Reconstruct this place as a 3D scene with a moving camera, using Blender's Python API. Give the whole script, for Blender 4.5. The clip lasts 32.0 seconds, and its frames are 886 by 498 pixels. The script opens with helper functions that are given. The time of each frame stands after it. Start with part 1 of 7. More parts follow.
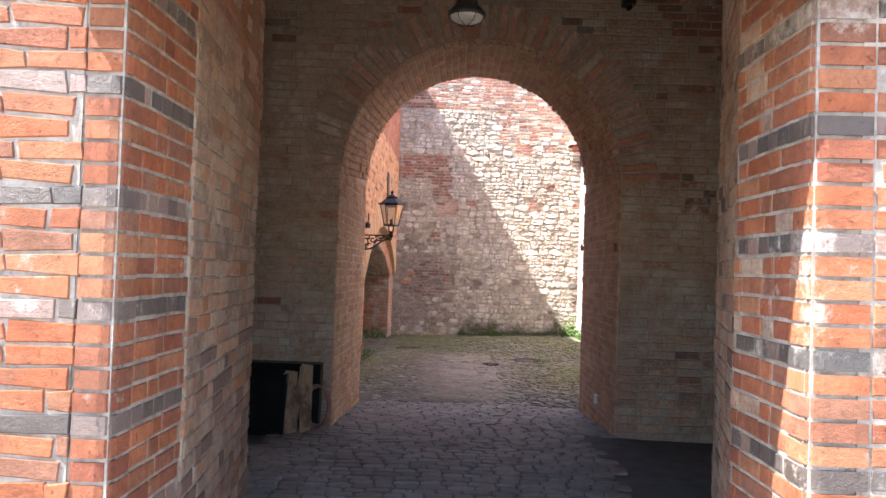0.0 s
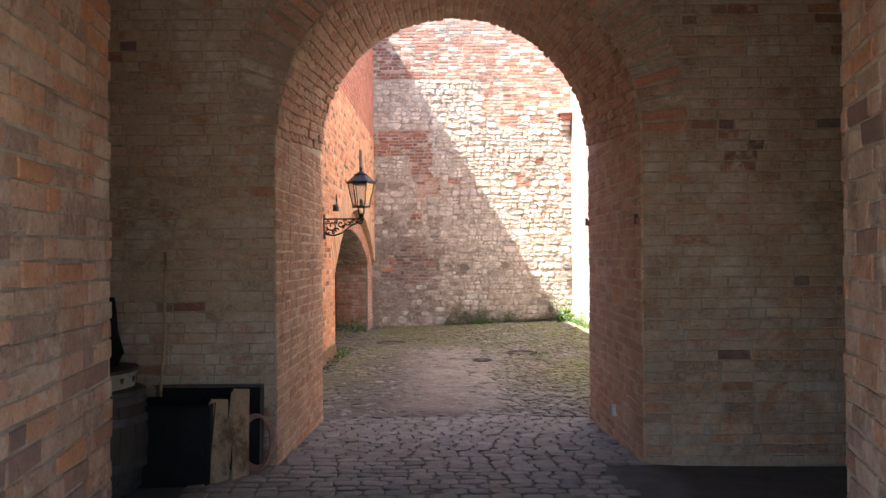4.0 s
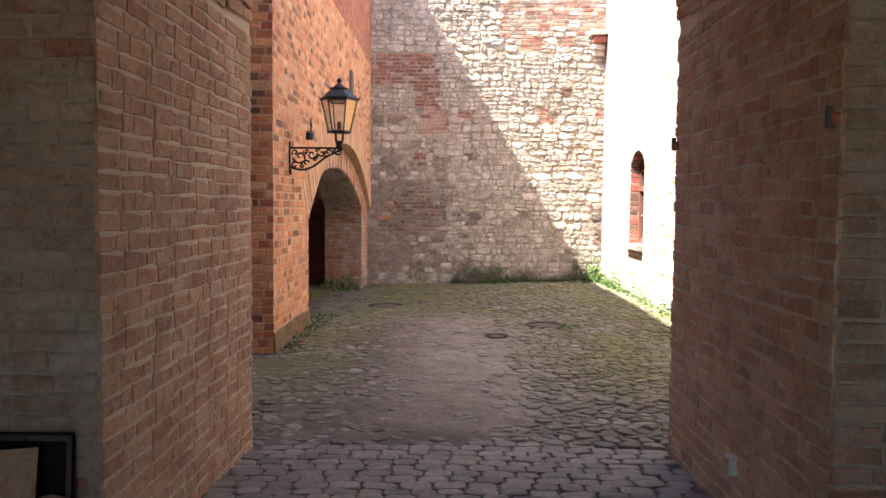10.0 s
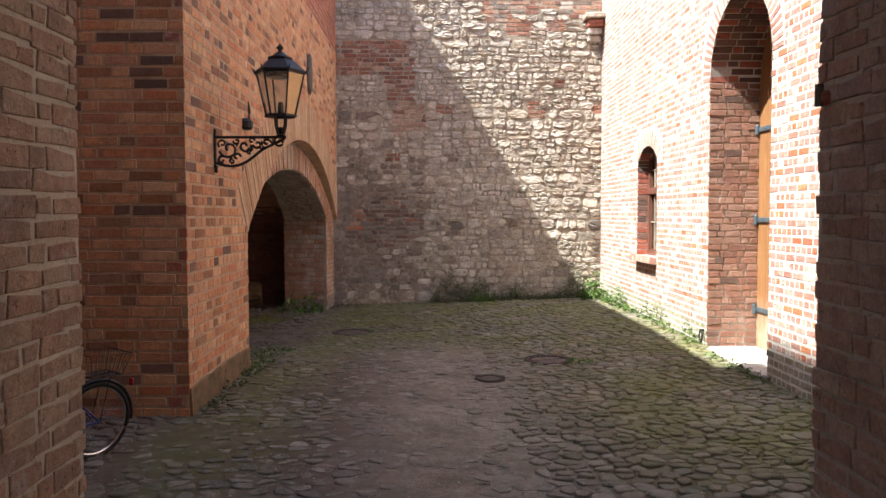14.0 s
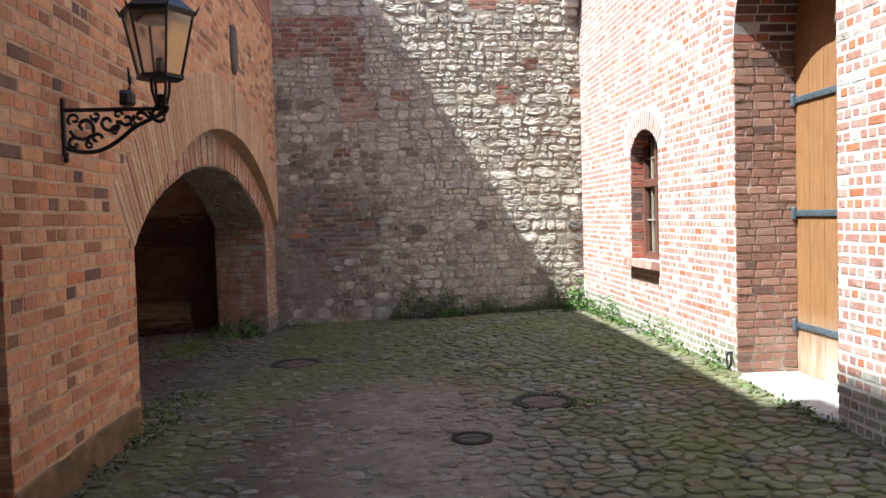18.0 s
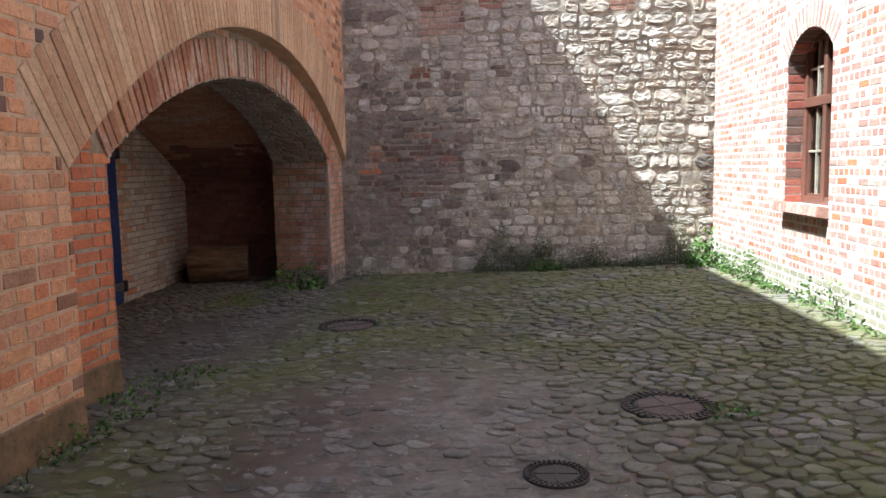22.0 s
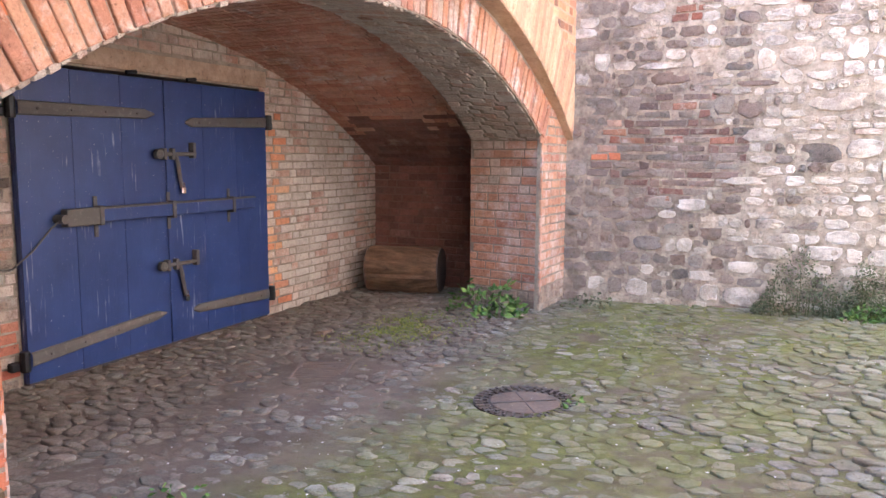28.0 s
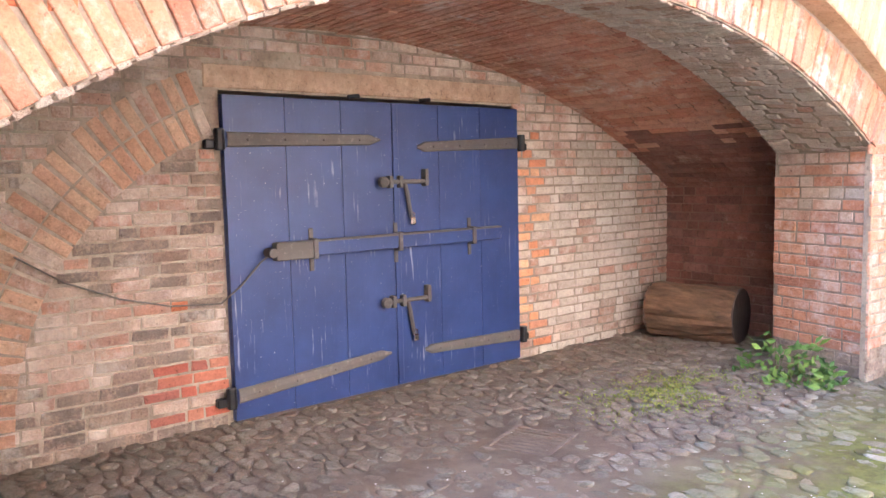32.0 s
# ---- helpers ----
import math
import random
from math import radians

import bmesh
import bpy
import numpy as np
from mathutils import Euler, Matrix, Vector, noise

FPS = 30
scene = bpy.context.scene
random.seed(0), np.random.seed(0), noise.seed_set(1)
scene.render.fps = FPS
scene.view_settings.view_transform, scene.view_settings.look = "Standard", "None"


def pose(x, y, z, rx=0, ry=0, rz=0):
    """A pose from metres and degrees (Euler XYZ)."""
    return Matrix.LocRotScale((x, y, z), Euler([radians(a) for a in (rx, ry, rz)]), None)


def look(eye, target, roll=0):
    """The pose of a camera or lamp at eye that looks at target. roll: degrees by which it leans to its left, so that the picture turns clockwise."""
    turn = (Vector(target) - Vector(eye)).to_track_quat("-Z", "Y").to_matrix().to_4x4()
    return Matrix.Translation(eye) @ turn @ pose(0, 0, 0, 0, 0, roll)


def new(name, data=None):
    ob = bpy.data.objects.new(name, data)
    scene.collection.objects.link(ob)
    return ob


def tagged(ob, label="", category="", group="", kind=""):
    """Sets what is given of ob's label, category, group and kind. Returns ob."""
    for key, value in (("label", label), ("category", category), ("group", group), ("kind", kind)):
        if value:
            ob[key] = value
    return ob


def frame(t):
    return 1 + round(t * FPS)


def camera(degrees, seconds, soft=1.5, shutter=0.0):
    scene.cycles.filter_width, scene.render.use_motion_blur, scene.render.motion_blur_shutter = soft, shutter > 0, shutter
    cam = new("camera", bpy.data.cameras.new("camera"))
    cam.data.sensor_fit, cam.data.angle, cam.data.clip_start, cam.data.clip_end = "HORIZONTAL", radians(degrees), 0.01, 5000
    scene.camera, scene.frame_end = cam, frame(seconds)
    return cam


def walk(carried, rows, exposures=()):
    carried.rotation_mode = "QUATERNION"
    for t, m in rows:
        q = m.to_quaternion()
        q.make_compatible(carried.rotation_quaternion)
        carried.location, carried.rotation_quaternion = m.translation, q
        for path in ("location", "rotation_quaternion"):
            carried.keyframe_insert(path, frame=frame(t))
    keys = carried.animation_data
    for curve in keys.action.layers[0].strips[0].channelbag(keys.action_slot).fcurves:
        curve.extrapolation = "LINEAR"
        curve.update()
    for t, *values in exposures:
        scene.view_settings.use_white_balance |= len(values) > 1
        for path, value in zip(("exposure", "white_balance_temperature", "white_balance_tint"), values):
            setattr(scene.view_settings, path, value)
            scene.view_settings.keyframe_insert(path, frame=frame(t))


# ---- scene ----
cam = camera(59.6, 32.0)

PATH = [
    (0, (0.463, 4.419, 1.921), (0.422, 6.418, 1.976), 1.9),
    (0.5, (0.457, 4.643, 1.907), (0.434, 6.64, 2.005), 2.0),
    (1, (0.445, 4.859, 1.943), (0.461, 6.856, 2.058), 1.7),
    (1.5, (0.464, 5.079, 1.961), (0.457, 7.078, 2.038), 0.9),
    (2, (0.497, 5.314, 1.943), (0.492, 7.307, 2.106), 0.6),
    (2.5, (0.526, 5.507, 1.953), (0.519, 7.5, 2.127), -0.0),
    (3, (0.539, 5.74, 1.939), (0.527, 7.734, 2.091), -0.1),
    (3.5, (0.541, 5.942, 1.932), (0.531, 7.939, 2.049), 0.6),
    (4, (0.554, 6.169, 1.948), (0.546, 8.169, 1.961), -0.5),
    (4.5, (0.562, 6.409, 1.935), (0.554, 8.409, 1.905), -0.8),
    (6.5, (0.624, 7.346, 1.94), (0.615, 9.342, 1.819), 0.1),
    (7, (0.644, 7.591, 1.942), (0.645, 9.582, 1.762), -0.1),
    (7.5, (0.644, 7.83, 1.911), (0.649, 9.823, 1.744), 0.5),
    (8, (0.65, 8.076, 1.931), (0.553, 10.07, 1.803), 0.1),
    (8.5, (0.652, 8.301, 1.92), (0.579, 10.295, 1.781), 0.4),
    (9, (0.633, 8.571, 1.901), (0.572, 10.568, 1.81), 1.2),
    (9.5, (0.618, 8.823, 1.889), (0.589, 10.821, 1.803), 0.6),
    (10, (0.616, 9.11, 1.863), (0.581, 11.106, 1.748), 0.5),
    (10.5, (0.595, 9.401, 1.845), (0.553, 11.4, 1.788), 1.1),
    (11, (0.593, 9.673, 1.851), (0.534, 11.671, 1.78), 2.1),
    (11.5, (0.57, 9.931, 1.809), (0.566, 11.931, 1.753), 1.2),
    (12, (0.558, 10.2, 1.802), (0.579, 12.198, 1.712), -1.1),
    (12.5, (0.553, 10.477, 1.806), (0.554, 12.472, 1.669), -0.8),
    (13, (0.587, 10.761, 1.787), (0.634, 12.759, 1.708), -0.9),
    (13.5, (0.601, 11.01, 1.821), (0.626, 13.008, 1.728), -0.2),
    (15.5, (0.527, 12.071, 1.844), (0.517, 14.07, 1.764), -0.9),
    (16, (0.546, 12.318, 1.862), (0.47, 14.314, 1.773), -2.8),
    (16.5, (0.553, 12.565, 1.858), (0.482, 14.559, 1.723), -2.2),
    (17, (0.571, 12.815, 1.837), (0.581, 14.814, 1.758), -2.5),
    (17.5, (0.591, 13.05, 1.844), (0.629, 15.047, 1.739), -3.4),
    (18, (0.617, 13.313, 1.809), (0.741, 15.308, 1.726), -1.6),
    (18.5, (0.64, 13.558, 1.774), (0.766, 15.554, 1.763), -1.3),
    (19, (0.661, 13.8, 1.779), (0.786, 15.795, 1.725), -0.3),
    (19.5, (0.688, 14.055, 1.738), (0.841, 16.048, 1.682), 0.1),
    (20, (0.712, 14.323, 1.707), (0.878, 16.314, 1.62), -1.1),
    (20.5, (0.766, 14.581, 1.713), (0.871, 16.575, 1.596), -0.7),
    (21, (0.799, 14.841, 1.676), (0.843, 16.84, 1.615), -0.3),
    (21.3, (0.807, 14.949, 1.654), (0.797, 16.949, 1.6), 1.3),
    (21.5, (0.847, 15.085, 1.644), (0.774, 17.077, 1.48), 0.3),
    (22, (0.894, 15.367, 1.627), (0.743, 17.349, 1.412), -1.2),
    (22.5, (0.92, 15.598, 1.624), (0.786, 17.58, 1.394), -2.3),
    (23, (0.944, 15.884, 1.642), (0.744, 17.849, 1.332), -1.9),
    (23.5, (0.943, 16.142, 1.642), (0.695, 18.11, 1.383), -1.7),
    (24, (1.016, 16.437, 1.667), (0.636, 18.385, 1.416), 0.0),
    (24.5, (0.97, 16.698, 1.691), (0.536, 18.63, 1.415), 1.8),
    (26.5, (0.961, 17.807, 1.557), (0.314, 19.689, 1.363), 0.1),
    (27, (0.953, 18.056, 1.581), (0.227, 19.904, 1.338), -0.1),
    (27.5, (0.902, 18.294, 1.565), (0.106, 20.11, 1.305), 0.2),
    (28, (0.846, 18.521, 1.566), (0.017, 20.325, 1.324), 0.3),
    (28.5, (0.832, 18.718, 1.579), (-0.093, 20.472, 1.32), 0.6),
    (29, (0.842, 18.925, 1.574), (-0.187, 20.624, 1.343), -0.2),
    (29.5, (0.876, 19.118, 1.578), (-0.289, 20.72, 1.298), -1.3),
    (30, (0.861, 19.307, 1.579), (-0.373, 20.853, 1.284), -0.9),
    (30.5, (0.846, 19.472, 1.578), (-0.481, 20.946, 1.316), -1.1),
    (31, (0.857, 19.636, 1.615), (-0.518, 21.066, 1.359), 0.3),
    (31.5, (0.883, 19.783, 1.603), (-0.565, 21.143, 1.37), -0.3),
    (32, (0.958, 19.945, 1.59), (-0.598, 21.188, 1.404), -1.3),
]
walk(cam, [(t, look(eye, target, roll)) for t, eye, target, roll in PATH],
     [(0, 2.5, 6000, 10), (1, 2.6, 6000, 10), (2, 2.8, 6150, 10), (4, 2.75, 6350, 10), (7, 2.92, 6250, 9), (10, 2.5, 6350, 9), (13, 1.85, 6300, 8), (16, 1.5, 5950, 7), (17, 1.65, 5750, 3), (19, 1.28, 5500, 2), (21, 1.27, 5350, 2), (22, 1.72, 5400, 2), (23, 2.4, 5500, 3), (24, 2.8, 5450, 4), (27, 3.70, 5250, 5), (30, 4.38, 5250, 5), (32, 4.75, 5350, 5)])

# ---------- light ----------
SUN_WAY = Vector((0.606, 0.22, -1.0)).normalized()      # the way the sunlight travels
world = bpy.data.worlds.new("world")
scene.world = world
world.use_nodes = True
wn = world.node_tree.nodes
sky = wn.new("ShaderNodeTexSky")
sky.sky_type = "NISHITA"
sky.sun_disc = False
sky.sun_elevation = math.asin(-SUN_WAY.z)
sky.sun_rotation = math.atan2(-SUN_WAY.x, -SUN_WAY.y)
world.node_tree.links.new(sky.outputs[0], wn["Background"].inputs[0])
wn["Background"].inputs[1].default_value = 0.15
sun_data = bpy.data.lights.new("sun", "SUN")
sun_data.energy, sun_data.angle, sun_data.color = 5.0, radians(0.5), (1.0, 0.95, 0.86)
sun = new("sun", sun_data)
sun.rotation_mode = "QUATERNION"
sun.rotation_quaternion = SUN_WAY.to_track_quat("-Z", "Y")

# ---------- materials ----------
SAT, GAIN = 0.72, 1.2            # how strong and how light the fired clay is


def mat_base(name, rough=0.85, metal=0.0, spec=0.3):
    m = bpy.data.materials.new(name)
    m.use_nodes = True
    b = m.node_tree.nodes["Principled BSDF"]
    b.inputs["Roughness"].default_value = rough
    b.inputs["Metallic"].default_value = metal
    b.inputs["Specular IOR Level"].default_value = spec
    return m, m.node_tree.nodes, m.node_tree.links, b


def noise_node(n, l, scale, detail=4, rough=0.6, vec=None):
    t = n.new("ShaderNodeTexNoise")
    t.inputs["Scale"].default_value = scale
    t.inputs["Detail"].default_value = detail
    t.inputs["Roughness"].default_value = rough
    if vec is None:
        g = n.new("ShaderNodeNewGeometry")
        vec = g.outputs["Position"]
    l.new(vec, t.inputs["Vector"])
    return t.outputs["Fac"]


def ramp_node(n, l, fac, stops):
    r = n.new("ShaderNodeValToRGB")
    els = r.color_ramp.elements
    while len(els) < len(stops):
        els.new(0.5)
    for e, (p, c) in zip(els, stops):
        e.position = p
        e.color = (*c, 1) if len(c) == 3 else (c[0], c[0], c[0], 1)
    l.new(fac, r.inputs[0])
    return r.outputs[0]


def mix_node(n, l, fac, a, b, mode="MIX"):
    x = n.new("ShaderNodeMix")
    x.data_type, x.blend_type = "RGBA", mode
    for sock, v in ((x.inputs[0], fac), (x.inputs[6], a), (x.inputs[7], b)):
        if isinstance(v, (int, float)):
            sock.default_value = v
        elif isinstance(v, tuple):
            sock.default_value = (*v, 1)
        else:
            l.new(v, sock)
    return x.outputs[2]


def bump_node(n, l, b, height, strength, dist):
    u = n.new("ShaderNodeBump")
    u.inputs["Strength"].default_value = strength
    u.inputs["Distance"].default_value = dist
    l.new(height, u.inputs["Height"])
    l.new(u.outputs[0], b.inputs["Normal"])


def random_fac(n, l):
    """One random value for each loose piece, whether it is an object or an island of a joined mesh."""
    g, o, a, f = (n.new("ShaderNodeNewGeometry"), n.new("ShaderNodeObjectInfo"), n.new("ShaderNodeMath"), n.new("ShaderNodeMath"))
    l.new(g.outputs["Random Per Island"], a.inputs[0])
    l.new(o.outputs["Random"], a.inputs[1])
    f.operation = "FRACT"
    l.new(a.outputs[0], f.inputs[0])
    return f.outputs[0]


def moss_zone(n, l):
    """1 in the damp north-east of the court, 0 on the walked middle and in the bay."""
    g, sp = n.new("ShaderNodeNewGeometry"), n.new("ShaderNodeSeparateXYZ")
    l.new(g.outputs["Position"], sp.inputs[0])

    def ramp01(sock, a, b):
        r = n.new("ShaderNodeMapRange")
        r.inputs[1].default_value, r.inputs[2].default_value = a, b
        l.new(sock, r.inputs[0])
        return r.outputs[0]

    def op(kind, a, b):
        m = n.new("ShaderNodeMath")
        m.operation, m.use_clamp = kind, True
        l.new(a, m.inputs[0])
        l.new(b, m.inputs[1])
        return m.outputs[0]
    east = ramp01(sp.outputs[0], 1.0, 2.3)
    north = ramp01(sp.outputs[1], 19.8, 22.2)
    west = ramp01(sp.outputs[0], -0.1, -1.1)
    court = op("MULTIPLY", ramp01(sp.outputs[0], -1.6, -0.95), ramp01(sp.outputs[1], 14.2, 16.5))
    return op("MULTIPLY", op("ADD", op("ADD", east, north), west), court)


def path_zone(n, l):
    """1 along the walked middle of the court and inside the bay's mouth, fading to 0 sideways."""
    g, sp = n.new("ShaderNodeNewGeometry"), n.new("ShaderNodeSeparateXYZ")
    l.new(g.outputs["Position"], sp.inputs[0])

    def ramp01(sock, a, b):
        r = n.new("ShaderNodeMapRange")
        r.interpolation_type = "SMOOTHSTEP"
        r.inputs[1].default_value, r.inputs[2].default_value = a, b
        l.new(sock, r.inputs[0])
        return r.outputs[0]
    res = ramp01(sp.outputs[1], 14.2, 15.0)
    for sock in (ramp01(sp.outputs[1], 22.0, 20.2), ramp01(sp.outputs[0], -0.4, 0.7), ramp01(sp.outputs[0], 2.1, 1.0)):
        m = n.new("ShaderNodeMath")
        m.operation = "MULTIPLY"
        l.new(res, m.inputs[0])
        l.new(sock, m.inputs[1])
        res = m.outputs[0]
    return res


def height_node(n, l, coarse, fine, share=0.5):
    """Two scales of relief added up."""
    a, c = noise_node(n, l, coarse, 10, 0.72), noise_node(n, l, fine, 6, 0.75)
    m, q = n.new("ShaderNodeMath"), n.new("ShaderNodeMath")
    m.operation = "MULTIPLY"
    m.inputs[1].default_value = share
    l.new(c, m.inputs[0])
    l.new(a, q.inputs[0])
    l.new(m.outputs[0], q.inputs[1])
    return q.outputs[0]


def piece_mat(name, colours, grain=0.35, salt=0.0, moss=0.0, rough=0.85, bump=0.6, dirt=0.35, dirt_scale=1.3, spec=0.3, zone=False, smear=0.0, smear_col=(0.42, 0.36, 0.29), soot=0.0, sat=None, coarse=30, deep=0.016, salt_col=(0.62, 0.58, 0.52), dust=False, stain=False, film=False):
    """Brick, stone or cobble: a palette over the pieces, grain, blotches of dirt, lime bloom, smeared mortar, soot and moss."""
    m, n, l, b = mat_base(name, rough, 0.0, spec)
    k, sat = len(colours), SAT if sat is None else sat
    colours = [tuple(GAIN * (sat * v + (1 - sat) * (0.3 * c[0] + 0.6 * c[1] + 0.1 * c[2])) for v in c) for c in colours]
    col = ramp_node(n, l, random_fac(n, l), [(i / max(1, k - 1), c) for i, c in enumerate(colours)])
    cloud = noise_node(n, l, 17, 8, 0.75)
    col = mix_node(n, l, 0.55, col, ramp_node(n, l, cloud, [(0.3, (0.5, 0.47, 0.45)), (0.55, (1.0, 1.0, 1.0)), (0.75, (1.25, 1.22, 1.18))]), "MULTIPLY")
    fine = noise_node(n, l, 75, 6, 0.7)
    col = mix_node(n, l, grain, col, ramp_node(n, l, fine, [(0.25, (0.25,)), (0.75, (1.0,))]), "MULTIPLY")
    pits = noise_node(n, l, 38, 4, 0.65)
    col = mix_node(n, l, 0.75, col, ramp_node(n, l, pits, [(0.30, (0.28, 0.25, 0.23)), (0.40, (1.0, 1.0, 1.0)), (0.62, (1.0, 1.0, 1.0)), (0.72, (1.22, 1.2, 1.16))]), "MULTIPLY")
    big = noise_node(n, l, dirt_scale, 5, 0.65)
    col = mix_node(n, l, dirt, col, ramp_node(n, l, big, [(0.35, (0.42, 0.38, 0.33)), (0.6, (1.0, 1.0, 1.0))]), "MULTIPLY")
    if smear:
        s = noise_node(n, l, 6.5, 10, 0.78)
        s2 = ramp_node(n, l, s, [(0.70 - 0.28 * smear, (0.0,)), (0.80 - 0.28 * smear, (0.85,))])
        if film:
            # earth smears, laid thicker westward to put the left building's shade into the colour
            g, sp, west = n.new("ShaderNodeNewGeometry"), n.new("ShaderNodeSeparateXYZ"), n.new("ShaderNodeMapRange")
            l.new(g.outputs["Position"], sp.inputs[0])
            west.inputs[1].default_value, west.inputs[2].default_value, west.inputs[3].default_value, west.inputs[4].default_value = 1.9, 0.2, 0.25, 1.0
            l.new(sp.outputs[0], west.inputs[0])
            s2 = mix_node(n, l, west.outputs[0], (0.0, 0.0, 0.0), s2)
        col = mix_node(n, l, s2, col, ramp_node(n, l, fine, [(0.3, tuple(0.75 * v for v in smear_col)), (0.7, tuple(1.15 * v for v in smear_col))]))
    if salt:
        s = noise_node(n, l, 2.3, 9, 0.78)
        s2 = ramp_node(n, l, s, [(0.62 - 0.25 * salt, (0.0,)), (0.75 - 0.15 * salt, (0.85,))])
        col = mix_node(n, l, s2, col, salt_col)
    if stain:
        g, sp, ab = n.new("ShaderNodeNewGeometry"), n.new("ShaderNodeSeparateXYZ"), n.new("ShaderNodeMath")
        l.new(g.outputs["Position"], sp.inputs[0])
        ab.operation = "COMPARE"
        ab.inputs[1].default_value, ab.inputs[2].default_value = 23.2, 0.075
        l.new(sp.outputs[1], ab.inputs[0])
        low = n.new("ShaderNodeMapRange")
        low.inputs[1].default_value, low.inputs[2].default_value, low.inputs[4].default_value = 3.95, 3.7, 0.8
        l.new(sp.outputs[2], low.inputs[0])
        s2 = mix_node(n, l, ab.outputs[0], (0.0, 0.0, 0.0), low.outputs[0])
        col = mix_node(n, l, s2, col, ramp_node(n, l, cloud, [(0.3, (0.2, 0.145, 0.105)), (0.7, (0.40, 0.29, 0.2))]))
    if soot:
        s = noise_node(n, l, 1.7, 8, 0.72)
        s2 = ramp_node(n, l, s, [(0.66 - 0.25 * soot, (0.0,)), (0.82 - 0.25 * soot, (0.8,))])
        col = mix_node(n, l, s2, col, (0.09, 0.075, 0.065))
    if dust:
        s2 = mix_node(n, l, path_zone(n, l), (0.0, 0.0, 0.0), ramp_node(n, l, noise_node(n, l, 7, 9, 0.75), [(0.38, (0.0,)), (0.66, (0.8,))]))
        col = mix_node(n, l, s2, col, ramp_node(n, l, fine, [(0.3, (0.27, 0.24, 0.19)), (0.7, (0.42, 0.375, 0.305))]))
    if dust:
        g, sp, inside = n.new("ShaderNodeNewGeometry"), n.new("ShaderNodeSeparateXYZ"), n.new("ShaderNodeMapRange")
        l.new(g.outputs["Position"], sp.inputs[0])
        inside.inputs[1].default_value, inside.inputs[2].default_value = -1.05, -1.9
        l.new(sp.outputs[0], inside.inputs[0])
        s2 = mix_node(n, l, inside.outputs[0], (0.0, 0.0, 0.0), ramp_node(n, l, noise_node(n, l, 4, 9, 0.75), [(0.36, (0.1,)), (0.6, (0.8,))]))
        col = mix_node(n, l, s2, col, ramp_node(n, l, fine, [(0.3, (0.085, 0.064, 0.05)), (0.7, (0.195, 0.148, 0.118))]))
    if moss:
        s = noise_node(n, l, 1.1, 9, 0.75)
        s2 = ramp_node(n, l, s, [(0.62 - 0.2 * moss, (0.0,)), (0.85 - 0.2 * moss, (0.75,))])
        if zone:
            s2 = mix_node(n, l, moss_zone(n, l), (0.0, 0.0, 0.0), s2)
        col = mix_node(n, l, s2, col, (0.15, 0.155, 0.04))
    l.new(col, b.inputs["Base Color"])
    bump_node(n, l, b, height_node(n, l, coarse, 110, 0.4), bump, deep)
    return m


def plain_mat(name, a, c, scale=6, rough=0.9, bump=0.4, fine=60, metal=0.0, spec=0.3, low=0.35, high=0.65):
    m, n, l, b = mat_base(name, rough, metal, spec)
    col = ramp_node(n, l, noise_node(n, l, scale, 7, 0.68), [(low, a), (high, c)])
    col = mix_node(n, l, 0.3, col, ramp_node(n, l, noise_node(n, l, fine, 5, 0.7), [(0.3, (0.35,)), (0.7, (1.0,))]), "MULTIPLY")
    col = mix_node(n, l, 0.6, col, ramp_node(n, l, noise_node(n, l, 31, 5, 0.7), [(0.32, (0.35,)), (0.45, (1.0,))]), "MULTIPLY")
    l.new(col, b.inputs["Base Color"])
    bump_node(n, l, b, noise_node(n, l, fine, 8, 0.75), bump, 0.012)
    return m


MORTAR_GREY = plain_mat("mortar_grey", (0.24, 0.19, 0.15), (0.42, 0.36, 0.29), 6)
MORTAR_LIGHT = plain_mat("mortar_light", (0.5, 0.46, 0.4), (0.7, 0.66, 0.6), 3)
MORTAR_TAN = plain_mat("mortar_tan", (0.50, 0.41, 0.31), (0.68, 0.58, 0.46), 3)
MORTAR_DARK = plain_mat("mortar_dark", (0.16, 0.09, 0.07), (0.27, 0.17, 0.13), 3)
MORTAR_STONE = plain_mat("mortar_stone", (0.235, 0.20, 0.15), (0.52, 0.445, 0.35), 7, bump=0.8, fine=26)
MORTAR_FRONT = plain_mat("mortar_front", (0.22, 0.18, 0.15), (0.48, 0.41, 0.35), 9, bump=0.8)
FRONT_BRICK = piece_mat("front_brick", [(0.34, 0.098, 0.04), (0.40, 0.14, 0.062), (0.26, 0.08, 0.044), (0.39, 0.165, 0.08), (0.30, 0.10, 0.052), (0.28, 0.13, 0.08)], 0.5, salt=0.1, dirt=0.6, dirt_scale=3.5, sat=0.98, smear=0.36, smear_col=(0.40, 0.31, 0.25), bump=0.9, soot=0.15)
DARK_BRICK = piece_mat("dark_brick", [(0.07, 0.045, 0.035), (0.12, 0.075, 0.055), (0.06, 0.05, 0.045), (0.30, 0.15, 0.10), (0.16, 0.10, 0.08)], 0.3, salt=0.25, rough=0.55, spec=0.5, smear=0.4, bump=0.9)
OLD_BRICK = piece_mat("old_brick", [(0.54, 0.30, 0.18), (0.60, 0.36, 0.23), (0.50, 0.26, 0.16), (0.57, 0.34, 0.22), (0.56, 0.24, 0.14), (0.44, 0.29, 0.21), (0.62, 0.41, 0.27)], 0.5, salt=0.34, bump=1.0, dirt=0.5, dirt_scale=2.2, smear=0.55, smear_col=(0.48, 0.38, 0.29), soot=0.18, deep=0.024)
